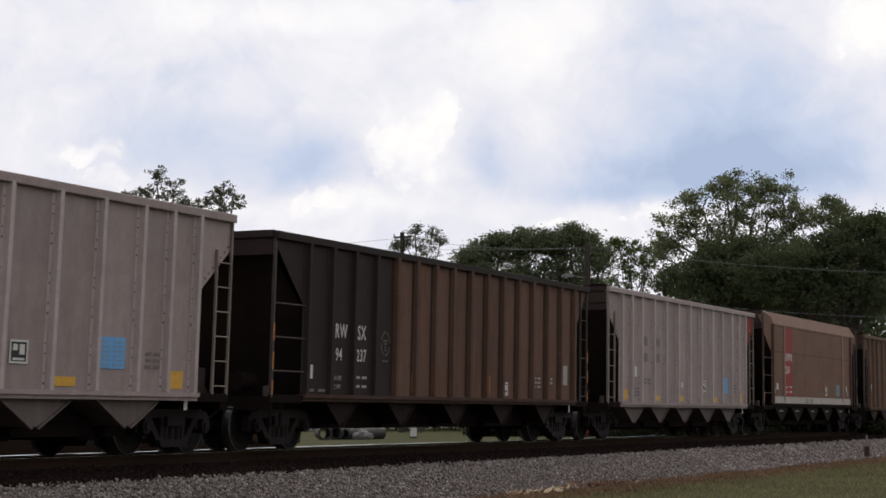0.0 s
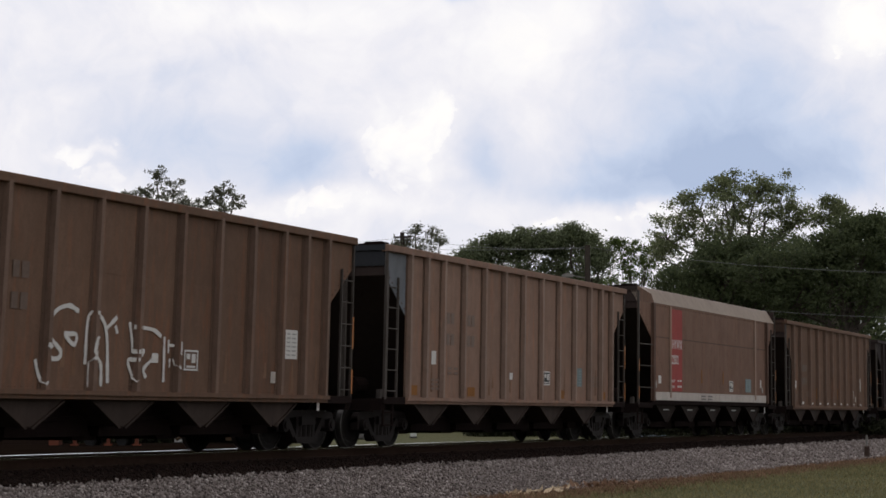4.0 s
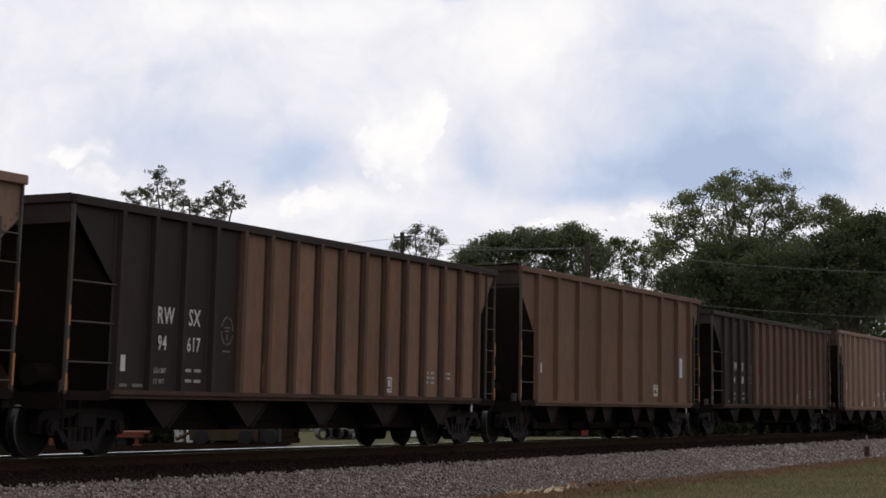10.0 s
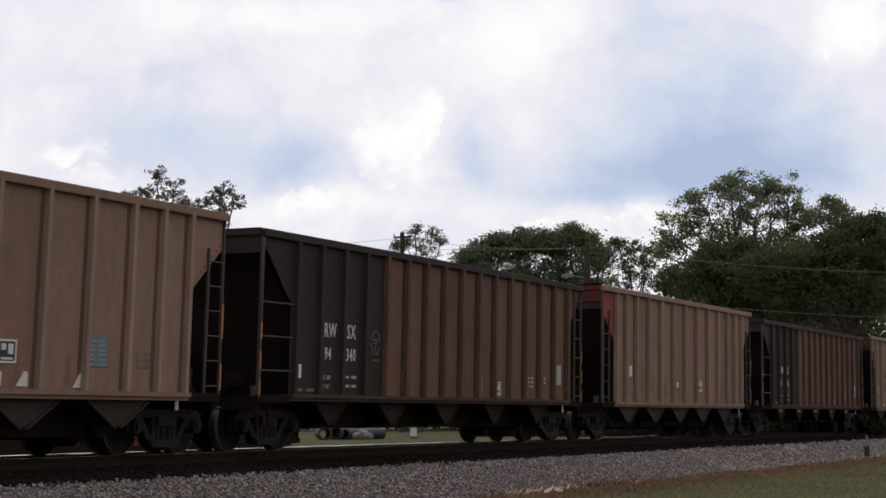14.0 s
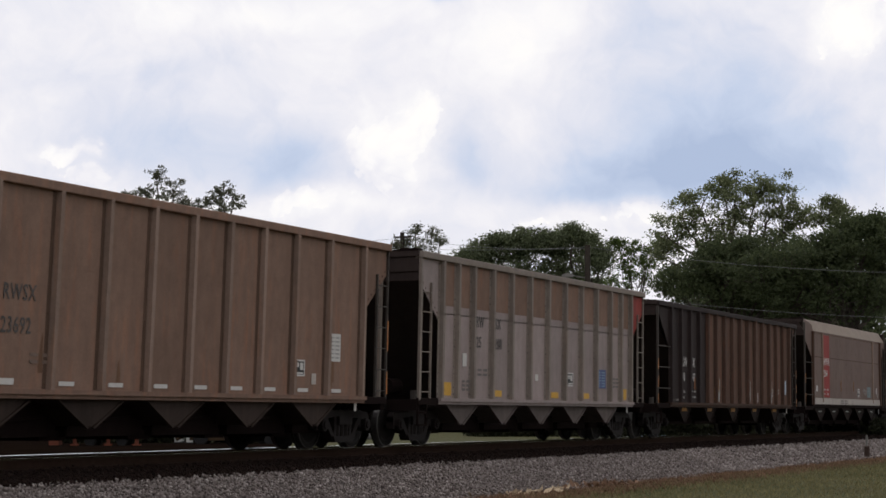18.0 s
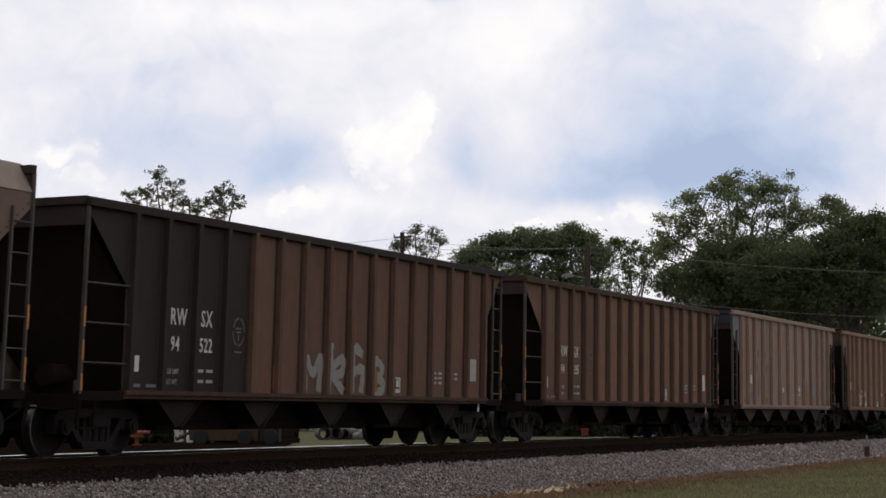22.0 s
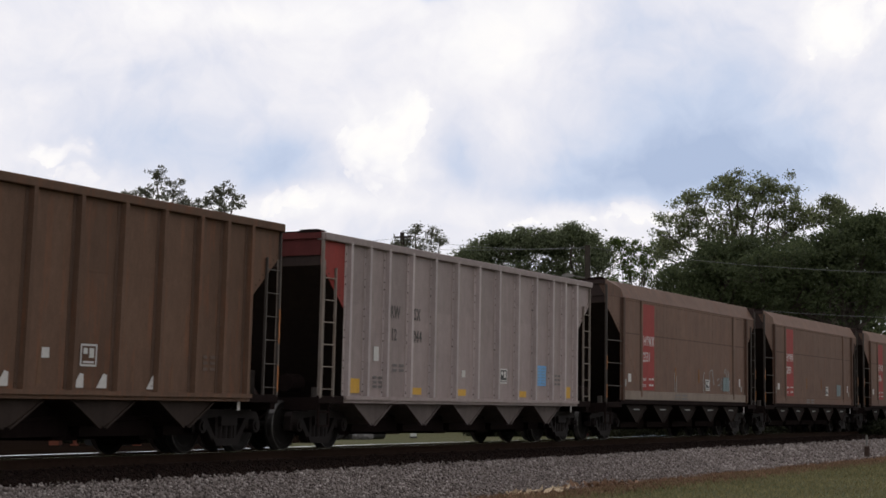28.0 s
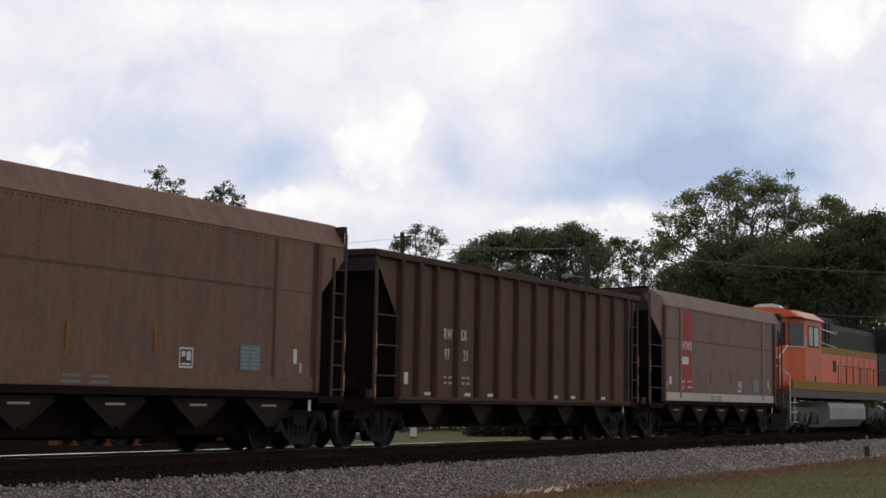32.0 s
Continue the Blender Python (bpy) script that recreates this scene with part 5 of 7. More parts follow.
# wide-bayed brown car
spec_w = TYPES["wide"]
c = hopper_car("wide", scheme("wide", "brown", bay=M_BAY_DARK), "brown steel coal hopper with widely spaced ribs", (201.55 + 217.69) / 2)
TRAIN.append((c, (201.55 + 217.69) / 2))
decal(c, "white_plate", -6.05, 1.66, 0.20, 0.24, M_WHITE)
decal(c, "small_plate", -6.08, 1.40, 0.14, 0.20, M_GREYTXT)
decal(c, "notice", 5.02, 1.74, 0.48, 0.56, M_PALEBLUE, "pale blue notice")
stencil_box(c, 2.78, 1.18, 0.36, False)
reflectors(c, spec_w, segs=((1.05, 1.5), (1.8, 2.4)))
steel_car(217.69, 235.20, "94389", label=STEEL_LABEL)
ribbed_car(235.20, 251.40, "tan", TAN_LABEL, "", M_GHOST, wedges=True, teal=True, forward=True)
steel_car(251.40, 268.92, "94340", notice=M_GREYTXT, label=STEEL_LABEL)
ribbed_car(268.92, 285.20, "tan", TAN_LABEL + " and red ends", "", M_GHOST, ends="redend")
steel_car(285.20, 303.20, "93066", notice=M_PALEBLUE, gold=True, emb=False, label=STEEL_LABEL + " and orange bands")
ribbed_car(303.20, 319.50, "tan", TAN_LABEL + " and white marks", "23692", M_FADED, whole=True, dashes=True, paper=True)
ribbed_car(319.50, 335.54, "silver", "two-tone brown over silver coal hopper with ribs", "25208", M_FADED, squares=True, blue=True, navy=M_NAVY, split=2.96, chord=PAINT["grey"], post=PAINT["grey"])
steel_car(335.54, 353.20, "93347", notice=M_PALEBLUE, rest="rust", gold=True, runs=True, emb=False, label=STEEL_LABEL + " and orange bands")
c = smooth_car(353.20, 369.53, "2084", SMOOTH_LABEL + " and pale sill", body="hpale", limits=("236400", "49600"))
scrawl(c, 2.72, 1.42, [[(0, 0.05), (0.12, 0.34), (0.2, 0.12)], [(0.2, 0.3), (0.34, 0.3), (0.26, 0.16), (0.4, 0.06)], [(0.42, 0.28), (0.5, 0.1), (0.58, 0.3)], [(0.6, 0.3), (0.66, 0.08), (0.74, 0.34)]], 0.03, M_GREYTXT)
c = steel_car(369.53, 387.08, "94522", rest="rust", notice=M_GREYTXT, label=STEEL_LABEL + " and scrawl")
for x, h, w, strokes in ((0.0, 0.66, 0.60, [[(0, 0), (0.04, 0.9), (0.5, 0.5), (1, 1), (0.9, 0)]]), (0.92, 0.90, 0.62, [[(0, 0), (0.12, 1), (0.2, 0.55), (0.9, 0.72), (0.85, 0.4), (0.3, 0.34), (1, 0)]]),
                         (1.84, 0.80, 0.50, [[(0.1, 0), (0.2, 1), (0.95, 0.92)], [(0.2, 0.5), (0.95, 0.55), (0.85, 0)]]), (2.74, 0.60, 0.48, [[(0.1, 0), (0.2, 1), (0.9, 0.85), (0.7, 0.55), (0.3, 0.5), (1, 0.35), (0.85, 0.06), (0.1, 0)]])):
    scrawl(c, -1.25 + x, 1.07, [[(a * w, b * h) for a, b in st] for st in strokes], 0.20, M_DULLWHITE)
steel_car(387.08, 404.82, "94235", front="rust", rest="redrust", notice=M_WHITE, label="rust-brown steel coal hopper with white lettering")
ribbed_car(404.82, 420.96, "pale", TAN_LABEL + " and blue-grey ends", "45263", M_FADED, ends="blueend", teal=True, orange=True)
c = ribbed_car(420.96, 437.08, "dusty", BROWN_LABEL + " and white scrawl", "", M_GHOST, wedges=True, forward=True, darkribs=True)
scrawl(c, -4.3, 1.05, [
    [(0.14, 0.60), (0.10, 0.30), (0.11, 0.0)], [(0.25, 0.58), (0.05, 0.36), (0.22, 0.45), (0.28, 0.24), (0.16, 0.08), (0.36, 0.05), (0.44, 0.24), (0.36, 0.40)],
    [(0.41, 0.65), (0.47, 0.49), (0.35, 0.33), (0.41, 0.08), (0.57, 0.08), (0.60, 0.36), (0.47, 0.43)], [(0.60, 0.58), (0.75, 0.61), (0.75, 0.39), (0.63, 0.38), (0.66, 0.08)],
    [(1.07, 0.05), (1.07, 0.46), (1.22, 0.46), (1.25, 0.08), (1.45, 0.06), (1.48, 0.43), (1.35, 0.46), (1.26, 0.33)], [(1.29, 0.60), (1.35, 0.46), (1.53, 0.60)]], 0.04, M_WHITE, TYPES["ribbed"]["posts"])
ribbed_car(437.08, 453.23, "dusty", BROWN_LABEL + " and orange patches", "", orange=True)
c = ribbed_car(453.23, 469.43, "brown", BROWN_LABEL + " and white scrawl", "", M_GHOST, wedges=True, forward=True, darkribs=True)
scrawl(c, -5.0, 1.04, [
    [(0.12, 0.32), (0.0, 0.55), (0.06, 0.76), (0.22, 0.80), (0.36, 0.62), (0.28, 0.42), (0.10, 0.36), (0.40, 0.26), (0.52, 0.48), (0.44, 0.66)],
    [(0.20, 0.05), (0.24, 0.22), (0.44, 0.22), (0.42, 0.02), (0.22, 0.08), (0.40, 0.14)], [(0.76, 0.42), (0.80, 0.60), (0.98, 0.66), (1.20, 0.56), (1.32, 0.30)],
    [(0.82, 0.22), (0.86, 0.46), (0.98, 0.46), (1.02, 0.30), (0.90, 0.24), (0.98, 0.12), (1.12, 0.20), (1.06, 0.36)]], 0.05)
ribbed_car(469.43, 485.37, "silver", SILVER_LABEL + " and red ends", "12044", M_FADED, ends="redend", squares=True, blue=True)
c = smooth_car(485.37, 501.47, "2531", SMOOTH_LABEL + " and white scrawl", "chordtan", "hdark", "hdark")
for x in (-1.55, 1.38, 4.10):
    scrawl(c, x, 1.33, [[(0.0, 0.0), (-0.02, 0.40), (0.03, 0.56), (0.12, 0.62)], [(0.16, 0.0), (0.17, 0.44)]], 0.05, M_GREYTXT)
for x, strokes in ((2.05, [[(0, 0.32), (0.02, 0.62), (0.3, 0.66), (0.4, 0.2)], [(0.25, 0.6), (0.5, 0.25)]]), (2.85, [[(0, 0.36), (0.2, 0.44), (0.25, 0.4)], [(0.05, 0.2), (0.25, 0.26), (0.28, 0.2)], [(0.45, 0.45), (0.42, 0.16), (0.55, 0.1)], [(0.52, 0.48), (0.6, 0.06)]]),
                   (3.55, [[(0.1, 0.6), (0.3, 0.75), (0.4, 0.5), (0.55, 0.72), (0.62, 0.45)], [(0.15, 0.72), (0.35, 0.55)]])):
    scrawl(c, x, 1.35, strokes, 0.05, M_DULLWHITE)
smooth_car(501.47, 517.46, "2059", SMOOTH_LABEL, "hdark", "hdark", "hdark")
smooth_car(517.46, 533.61, "2186", SMOOTH_LABEL, "hdark", "hdark", "hdark")
# a car with wider bays and a middle figure that is worn off
mid = (533.61 + 551.10) / 2
sch = steel_scheme("cocoa", "cocoa")
sch["post"], sch["chord"] = (lambda i: PAINT["umber"]), PAINT["umber"]
c = hopper_car("coarse", sch, "dark brown steel coal hopper with small white marks", mid)
TRAIN.append((c, mid))
for s, x, z in (("RW", -4.92, 2.25), ("SX", -4.02, 2.25), ("97", -4.88, 1.82), ("21", -3.88, 1.82)):
    text(c, s, x, z, 0.24, M_WHITE)
bars(c, -4.9, 1.47, 0.45, 2, M_GREYTXT, 0.12, seed=51)
bars(c, -3.95, 1.47, 0.45, 2, M_GREYTXT, 0.12, seed=52)
decal(c, "white_plate", -6.84, 1.27, 0.17, 0.24, M_WHITE)
for x in (-5.70, -3.62, -2.35, 0.30, 1.75, 2.95, 5.2):
    decal(c, "white_mark", x - 0.15, 1.05, 0.30, 0.07, M_WHITE)
reflectors(c, TYPES["coarse"])
smooth_car(550.98, 566.96, "", SMOOTH_LABEL + " and pale sill", "hcream", "hpale", "hpale")
# ---------------------------------------------------------------- the locomotive that pushes
P_ORANGE = paint("locomotive_orange", (0.64, 0.117, 0.046), (0.42, 0.075, 0.03), 0.4, 0.45, 0, 0.3)
P_LBLACK = paint("locomotive_black", (0.012, 0.012, 0.012), (0.026, 0.021, 0.018), 0.4, 0.6, 0, 0.2)
P_LYELLOW = paint("locomotive_yellow", (0.27, 0.145, 0.022), (0.15, 0.08, 0.02), 0.4, 0.5)
P_LGREY = paint("locomotive_dark_grey", (0.115, 0.100, 0.092), (0.03, 0.025, 0.022), 0.5, 0.5)
P_LSILVER = paint("locomotive_silver", (0.36, 0.355, 0.35), (0.20, 0.185, 0.175), 0.5, 0.45)
P_LROOF = paint("pale_cab_roof", (0.62, 0.60, 0.57), (0.35, 0.30, 0.27), 0.4, 0.5)
P_LIT_EDGE = paint("lit_pink_roof_edge", (0.66, 0.40, 0.34), (0.42, 0.22, 0.17), 0.4, 0.5)
M_GLASS_L, nt_, b_ = material("dark_cab_glass")
b_.inputs["Base Color"].default_value = (0.03, 0.04, 0.05, 1)
b_.inputs["Roughness"].default_value, b_.inputs["Specular IOR Level"].default_value = 0.12, 0.3


def locomotive(c0):
    lo = tagged(new("diesel_locomotive"), "orange diesel locomotive with black hood and yellow bands", "locomotive")
    TRAIN.append((lo, c0))

    def add(name, mat, build, label="", smooth=False, parent=None):
        bm = bmesh.new()
        build(bm)
        return part(name, bm, mat, parent or lo, label, smooth=smooth)

    def boxes(*bs, bev=0.0):
        def build(bm):
            for b in bs:
                bm_box(bm, *b)
            if bev:
                bevel(bm, bev)
        return build
    add("deck", P_LGREY, boxes((0.55, 21.6, -1.52, 1.52, 1.30, 1.58), (0.5, 0.65, -1.5, 1.5, 0.25, 1.5)), "grey walkway deck")
    add("deck_band", P_LYELLOW, boxes((0.9, 21.3, -1.53, -1.40, 1.60, 1.92), (0.9, 21.3, 1.40, 1.53, 1.60, 1.92)), "yellow band")
    add("nose", P_ORANGE, lambda bm: bm_prism(bm, [(0.75, 1.58), (0.75, 2.75), (0.95, 3.05), (2.0, 3.18), (2.0, 1.58)], "y", -1.06, 1.06), "orange nose")
    def cab(bm):
        bm_prism(bm, [(2.0, -1.06), (3.1, -1.46), (5.8, -1.46), (5.8, 1.46), (3.1, 1.46), (2.0, 1.06)], "z", 1.58, 4.25)
    add("cab", P_ORANGE, cab, "orange cab")
    add("cab_roof", P_ORANGE, lambda bm: bm_prism(bm, [(-1.5, 4.25), (-1.15, 4.50), (-0.5, 4.62), (0.5, 4.62), (1.15, 4.50), (1.5, 4.25)], "x", 1.85, 5.8), "orange rounded cab roof")
    # added plate: the highlight on the roof's sloping edge, painted pale
    add("roof_visor", P_LIT_EDGE, lambda bm: bm_prism(bm, [(-1.56, 4.20), (-1.16, 4.505), (-1.14, 4.53), (-1.58, 4.22)], "x", 2.5, 5.85), "pale plate for the lit slope of the roof edge")
    add("roof_cap", P_LROOF, lambda bm: bm_prism(bm, [(-0.85, 4.58), (-0.72, 4.70), (-0.55, 4.74), (-0.1, 4.74), (0.1, 4.70), (0.2, 4.60)], "x", 1.9, 2.45), "white rounded roof cap")
    add("antenna_box", P_LROOF, boxes((3.9, 4.15, -0.35, 0.05, 4.60, 4.72), bev=0.03))
    for sy in (-1, 1):
        add("windscreen", M_GLASS_L, boxes((1.975, 1.995, min(sy * 0.1, sy * 1.0), max(sy * 0.1, sy * 1.0), 3.22, 4.05)), "dark cab glass")
        add("corner_window", M_GLASS_L, lambda bm, sy=sy: bm_prism(bm, [(2.06, sy * 1.095), (2.94, sy * 1.415), (2.93, sy * 1.44), (2.05, sy * 1.12)], "z", 3.22, 4.05), "dark cab glass")
        add("window_trim", M_WHITE, lambda bm, sy=sy: (bm_tube(bm, (2.0, sy * 1.09, 3.16), (2.98, sy * 1.45, 3.16), 0.022, n=6), bm_tube(bm, (2.98, sy * 1.45, 3.16), (3.06, sy * 1.475, 3.6), 0.022, n=6)), "white trim line")
    for x0, x1 in ((3.6, 4.3), (4.45, 5.2)):
        add("side_window", M_GLASS_L, boxes((x0, x1, -1.475, -1.455, 3.25, 3.95)), "dark cab glass")
        add("window_frame", P_LBLACK, boxes((x0 - 0.05, x0, -1.48, -1.45, 3.2, 4.0), (x1, x1 + 0.05, -1.48, -1.45, 3.2, 4.0), (x0, x1, -1.48, -1.45, 3.95, 4.0), (x0, x1, -1.48, -1.45, 3.2, 3.25)))
    add("nose_trim", M_WHITE, lambda bm: (bm_tube(bm, (0.74, -1.06, 2.72), (2.0, -1.07, 3.20), 0.03), bm_tube(bm, (0.74, -1.06, 2.72), (0.74, 1.06, 2.72), 0.03)), "white trim line")
    add("hood_side", P_ORANGE, boxes((5.8, 18.4, -1.05, 1.05, 1.58, 3.1)), "orange hood side")
    add("hood_band", P_LYELLOW, boxes((5.8, 18.4, -1.06, 1.06, 3.1, 3.38)), "yellow band")
    add("hood_top", P_LBLACK, lambda bm: bm_prism(bm, [(-1.05, 3.38), (-1.05, 4.1), (-0.8, 4.35), (0.8, 4.35), (1.05, 4.1), (1.05, 3.38)], "x", 5.8, 18.4), "black hood top")
    add("dynamic_brake_box", P_LBLACK, boxes((5.95, 8.4, -1.3, 1.3, 3.45, 4.45), bev=0.05))
    add("radiator", P_LBLACK, lambda bm: bm_prism(bm, [(-1.1, 1.58), (-1.1, 3.4), (-1.5, 3.9), (-1.5, 4.45), (1.5, 4.45), (1.5, 3.9), (1.1, 3.4), (1.1, 1.58)], "x", 18.4, 20.6), "black radiator section")
    add("cab_rear_cabinet", P_ORANGE, boxes((5.8, 8.45, -1.44, 1.44, 1.58, 3.02), bev=0.015), "orange cabinet wall behind the cab")
    add("cabinet_band", P_LYELLOW, boxes((6.0, 8.45, -1.42, 1.42, 3.02, 3.30)), "yellow band")
    for x in (6.15, 6.75, 7.35):
        add("blower_duct", P_LBLACK, boxes((x, x + 0.42, -1.40, -1.28, 3.12, 4.25), bev=0.03))
    add("roof_hatch", P_LROOF, lambda bm: bm_prism(bm, [(-1.06, 4.02), (-0.70, 4.46), (-0.30, 4.46), (-0.30, 4.36), (-0.80, 4.30)], "x", 9.0, 10.6), "pale sloping roof hatch")
    add("cab_door_vent", P_LBLACK, boxes((4.55, 4.75, -1.472, -1.458, 1.72, 2.15)))
    def grab(bm):
        for z in (3.42, 3.95):
            bm_tube(bm, (5.4, -1.50, z), (8.2, -1.46, z - 0.1), 0.02, n=6)
        bm_tube(bm, (8.6, -1.50, 2.62), (8.6, -1.50, 1.6), 0.02, n=6)
    add("grab_rail", P_LROOF, grab, "pale grab rails")
    add("exhaust_stack", P_LGREY, boxes((9.5, 11.0, -0.45, 0.45, 4.35, 4.6), bev=0.03))
    for i in range(8):
        x = 8.6 + 1.15 * i
        add("hood_door", P_ORANGE, boxes((x, x + 1.02, -1.075, -1.05, 1.7, 3.05), bev=0.008))
    add("emblem_patch", P_LBLACK, boxes((7.75, 8.30, -1.452, -1.442, 2.35, 2.80)), "dark plain emblem shape")
    def tank(bm):
        bm_prism(bm, [(-1.35, 1.15), (-1.42, 0.95), (-1.42, 0.5), (-1.1, 0.2), (1.1, 0.2), (1.42, 0.5), (1.42, 0.95), (1.35, 1.15)], "x", 7.2, 13.9)
    add("fuel_tank", P_LSILVER, tank, "silver-grey fuel tank")
    def rails(bm):
        for y in (-1.48, 1.48):
            bm_tube(bm, (8.6, y, 2.62), (21.0, y, 2.62), 0.022, n=6)
            for i in range(10):
                bm_tube(bm, (8.6 + 1.36 * i, y, 1.58), (8.6 + 1.36 * i, y, 2.62), 0.02, n=6)
    add("handrail", P_LGREY, rails, "pale handrail")
    def steps(bm):
        for y in (-1.5, 1.5):
            bm_tube(bm, (0.55, y, 0.5), (0.55, y, 2.1), 0.022, n=6)
            bm_tube(bm, (0.55, y, 2.1), (0.55, y * 0.55, 2.55), 0.022, n=6)
            bm_tube(bm, (1.25, y, 0.5), (1.25, y, 1.75), 0.022, n=6)
            for z in (0.4, 0.75, 1.1):
                bm_box(bm, 0.55, 1.25, y - 0.12, y + 0.12, z, z + 0.03)
    add("steps", M_WHITE, steps, "white step rails")
    add("snow_plough", P_LBLACK, lambda bm: bm_prism(bm, [(0.10, 0.15), (0.5, 0.15), (0.6, 0.9), (0.45, 0.9)], "y", -1.45, 1.45))
    add("coupler", M_UNDER, boxes((-0.2, 0.6, -0.12, 0.12, 0.7, 0.95)))
    add("headlight", M_WHITE, boxes((0.735, 0.75, -0.35, -0.1, 2.2, 2.45), (0.735, 0.75, 0.1, 0.35, 2.2, 2.45)))
    add("number_box", P_LBLACK, boxes((1.98, 2.1, -0.9, 0.9, 4.12, 4.24)))
    add("air_horn", P_LGREY, lambda bm: [bm_tube(bm, (4.4, y, 4.72), (4.0, y, 4.72), 0.03, 0.07) for y in (-0.5, -0.3, -0.1)])
    for x in (3.9, 17.9):
        t = part("truck", shared("locobolster", "truck", P_LGREY, lambda bm: bm_box(bm, -2.2, 2.2, -0.9, 0.9, 0.55, 0.95)), parent=lo, m=Matrix.Translation((x, 0, 0)), label="grey three-axle truck")
        def frame_side(bm):
            bm_prism(bm, [(-2.5, 0.55), (-2.4, 0.95), (2.4, 0.95), (2.5, 0.55), (2.1, 0.6), (1.5, 0.42), (0.8, 0.62), (0.4, 0.45), (-0.4, 0.45), (-0.8, 0.62), (-1.5, 0.42), (-2.1, 0.6)], "y", -0.1, 0.1)
            for ax in (-1.95, 0, 1.95):
                bm_tube(bm, (ax, -0.2, 0.53), (ax, 0.05, 0.53), 0.17, n=12)
                bm_box(bm, ax - 0.3, ax + 0.3, -0.12, 0.08, 0.3, 0.75)
            for sx in (-1.0, 1.0):
                bm_tube(bm, (sx, -0.12, 0.35), (sx, -0.12, 0.8), 0.1, n=10)
        side = shared("locoside", "sideframe", P_LGREY, frame_side)
        part("sideframe", side, parent=t, m=Matrix.Translation((0, -1.12, 0)))
        part("sideframe", side, parent=t, m=Matrix.Translation((0, 1.12, 0)) @ FLIP)
        for wx in (-1.95, 0, 1.95):
            w = part("wheelset", wheelset_mesh(), parent=t, m=Matrix.Translation((wx, 0, 0.457)))
            WHEELS.append((w, wx, 0.457, c0 + x))
    return lo


locomotive(567.0)
# ---------------------------------------------------------------- trees, poles, wires
def leaf_material(name, lo, hi, through_amount=0.3):
    m, nt, bs = material(name)
    geo = nt.nodes.new("ShaderNodeNewGeometry")
    c = ramp(nt, geo.outputs["Random Per Island"], [(0.0, lo), (0.7, hi), (1.0, tuple(min(1, v * 1.35) for v in hi))])
    tc = nt.nodes.new("ShaderNodeTexCoord")
    big = tex_noise(nt, tc.outputs["Object"], 0.45, 3.0, 0.5)
    c = mixcol(nt, 1.0, c, fmath(nt, "ADD", fmath(nt, "MULTIPLY", big, 0.9), 0.55), "MULTIPLY")
    link(nt, c, bs.inputs["Base Color"])
    bs.inputs["Roughness"].default_value = 0.6
    bs.inputs["Specular IOR Level"].default_value = 0.15
    tr = nt.nodes.new("ShaderNodeBsdfTranslucent")
    link(nt, c, tr.inputs["Color"])
    mx = nt.nodes.new("ShaderNodeMixShader")
    mx.inputs[0].default_value = through_amount
    link(nt, bs.outputs[0], mx.inputs[1]), link(nt, tr.outputs[0], mx.inputs[2])
    link(nt, mx.outputs[0], nt.nodes["Material Output"].inputs["Surface"])
    return m


M_LEAF = leaf_material("summer_leaves", (0.074, 0.088, 0.050), (0.150, 0.172, 0.095), 0.5)
M_LEAF_DARK = leaf_material("deep_green_leaves", (0.085, 0.100, 0.055), (0.185, 0.205, 0.105), 0.5)
M_LEAF_BROAD = leaf_material("dark_broad_leaves", (0.056, 0.072, 0.036), (0.088, 0.106, 0.050), 0.45)
M_LEAF_GREY = leaf_material("dull_olive_leaves", (0.082, 0.086, 0.064), (0.145, 0.148, 0.102), 0.45)
M_LEAF_FRESH = leaf_material("fresh_green_leaves", (0.045, 0.070, 0.020), (0.105, 0.140, 0.040), 0.45)
# darker leaf copy: the shade inside the thicket is put into its green
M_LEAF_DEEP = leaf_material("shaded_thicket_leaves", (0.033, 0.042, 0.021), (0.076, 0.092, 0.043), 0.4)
M_BARK = plain("grey_brown_bark", (0.075, 0.060, 0.050), 0.9, 0, 0.4, 6.0)


def leaves(rng, centres, per, radius, size, flat=0.7):
    """Single leaves as bent quads, in loose clumps round the centres."""
    n = len(centres) * per
    c = np.repeat(centres, per, axis=0) + rng.standard_normal((n, 3)) * radius * np.array([1, 1, flat])
    u = rng.standard_normal((n, 3))
    u /= np.linalg.norm(u, axis=1, keepdims=True)
    w = rng.standard_normal((n, 3))
    v = np.cross(u, w)
    v /= np.linalg.norm(v, axis=1, keepdims=True)
    s = size * rng.uniform(0.6, 1.35, (n, 1))
    q = np.stack([c - u * s, c + v * s * 0.55, c + u * s, c - v * s * 0.55], 1)
    return q.reshape(-1, 3), np.arange(n * 4).reshape(-1, 4)


def limb(bm, a, b, r0, r1, rnd, bends=3, n=6):
    a, b = Vector(a), Vector(b)
    pts = [a.lerp(b, i / bends) for i in range(bends + 1)]
    d = (b - a).length
    for i in range(1, bends):
        pts[i] += Vector((rnd.uniform(-1, 1), rnd.uniform(-1, 1), rnd.uniform(-0.3, 0.8))) * d * 0.06
    for i in range(bends):
        f0, f1 = i / bends, (i + 1) / bends
        bm_tube(bm, pts[i], pts[i + 1], r0 + (r1 - r0) * f0, r0 + (r1 - r0) * f1, n)
    return pts[-1]


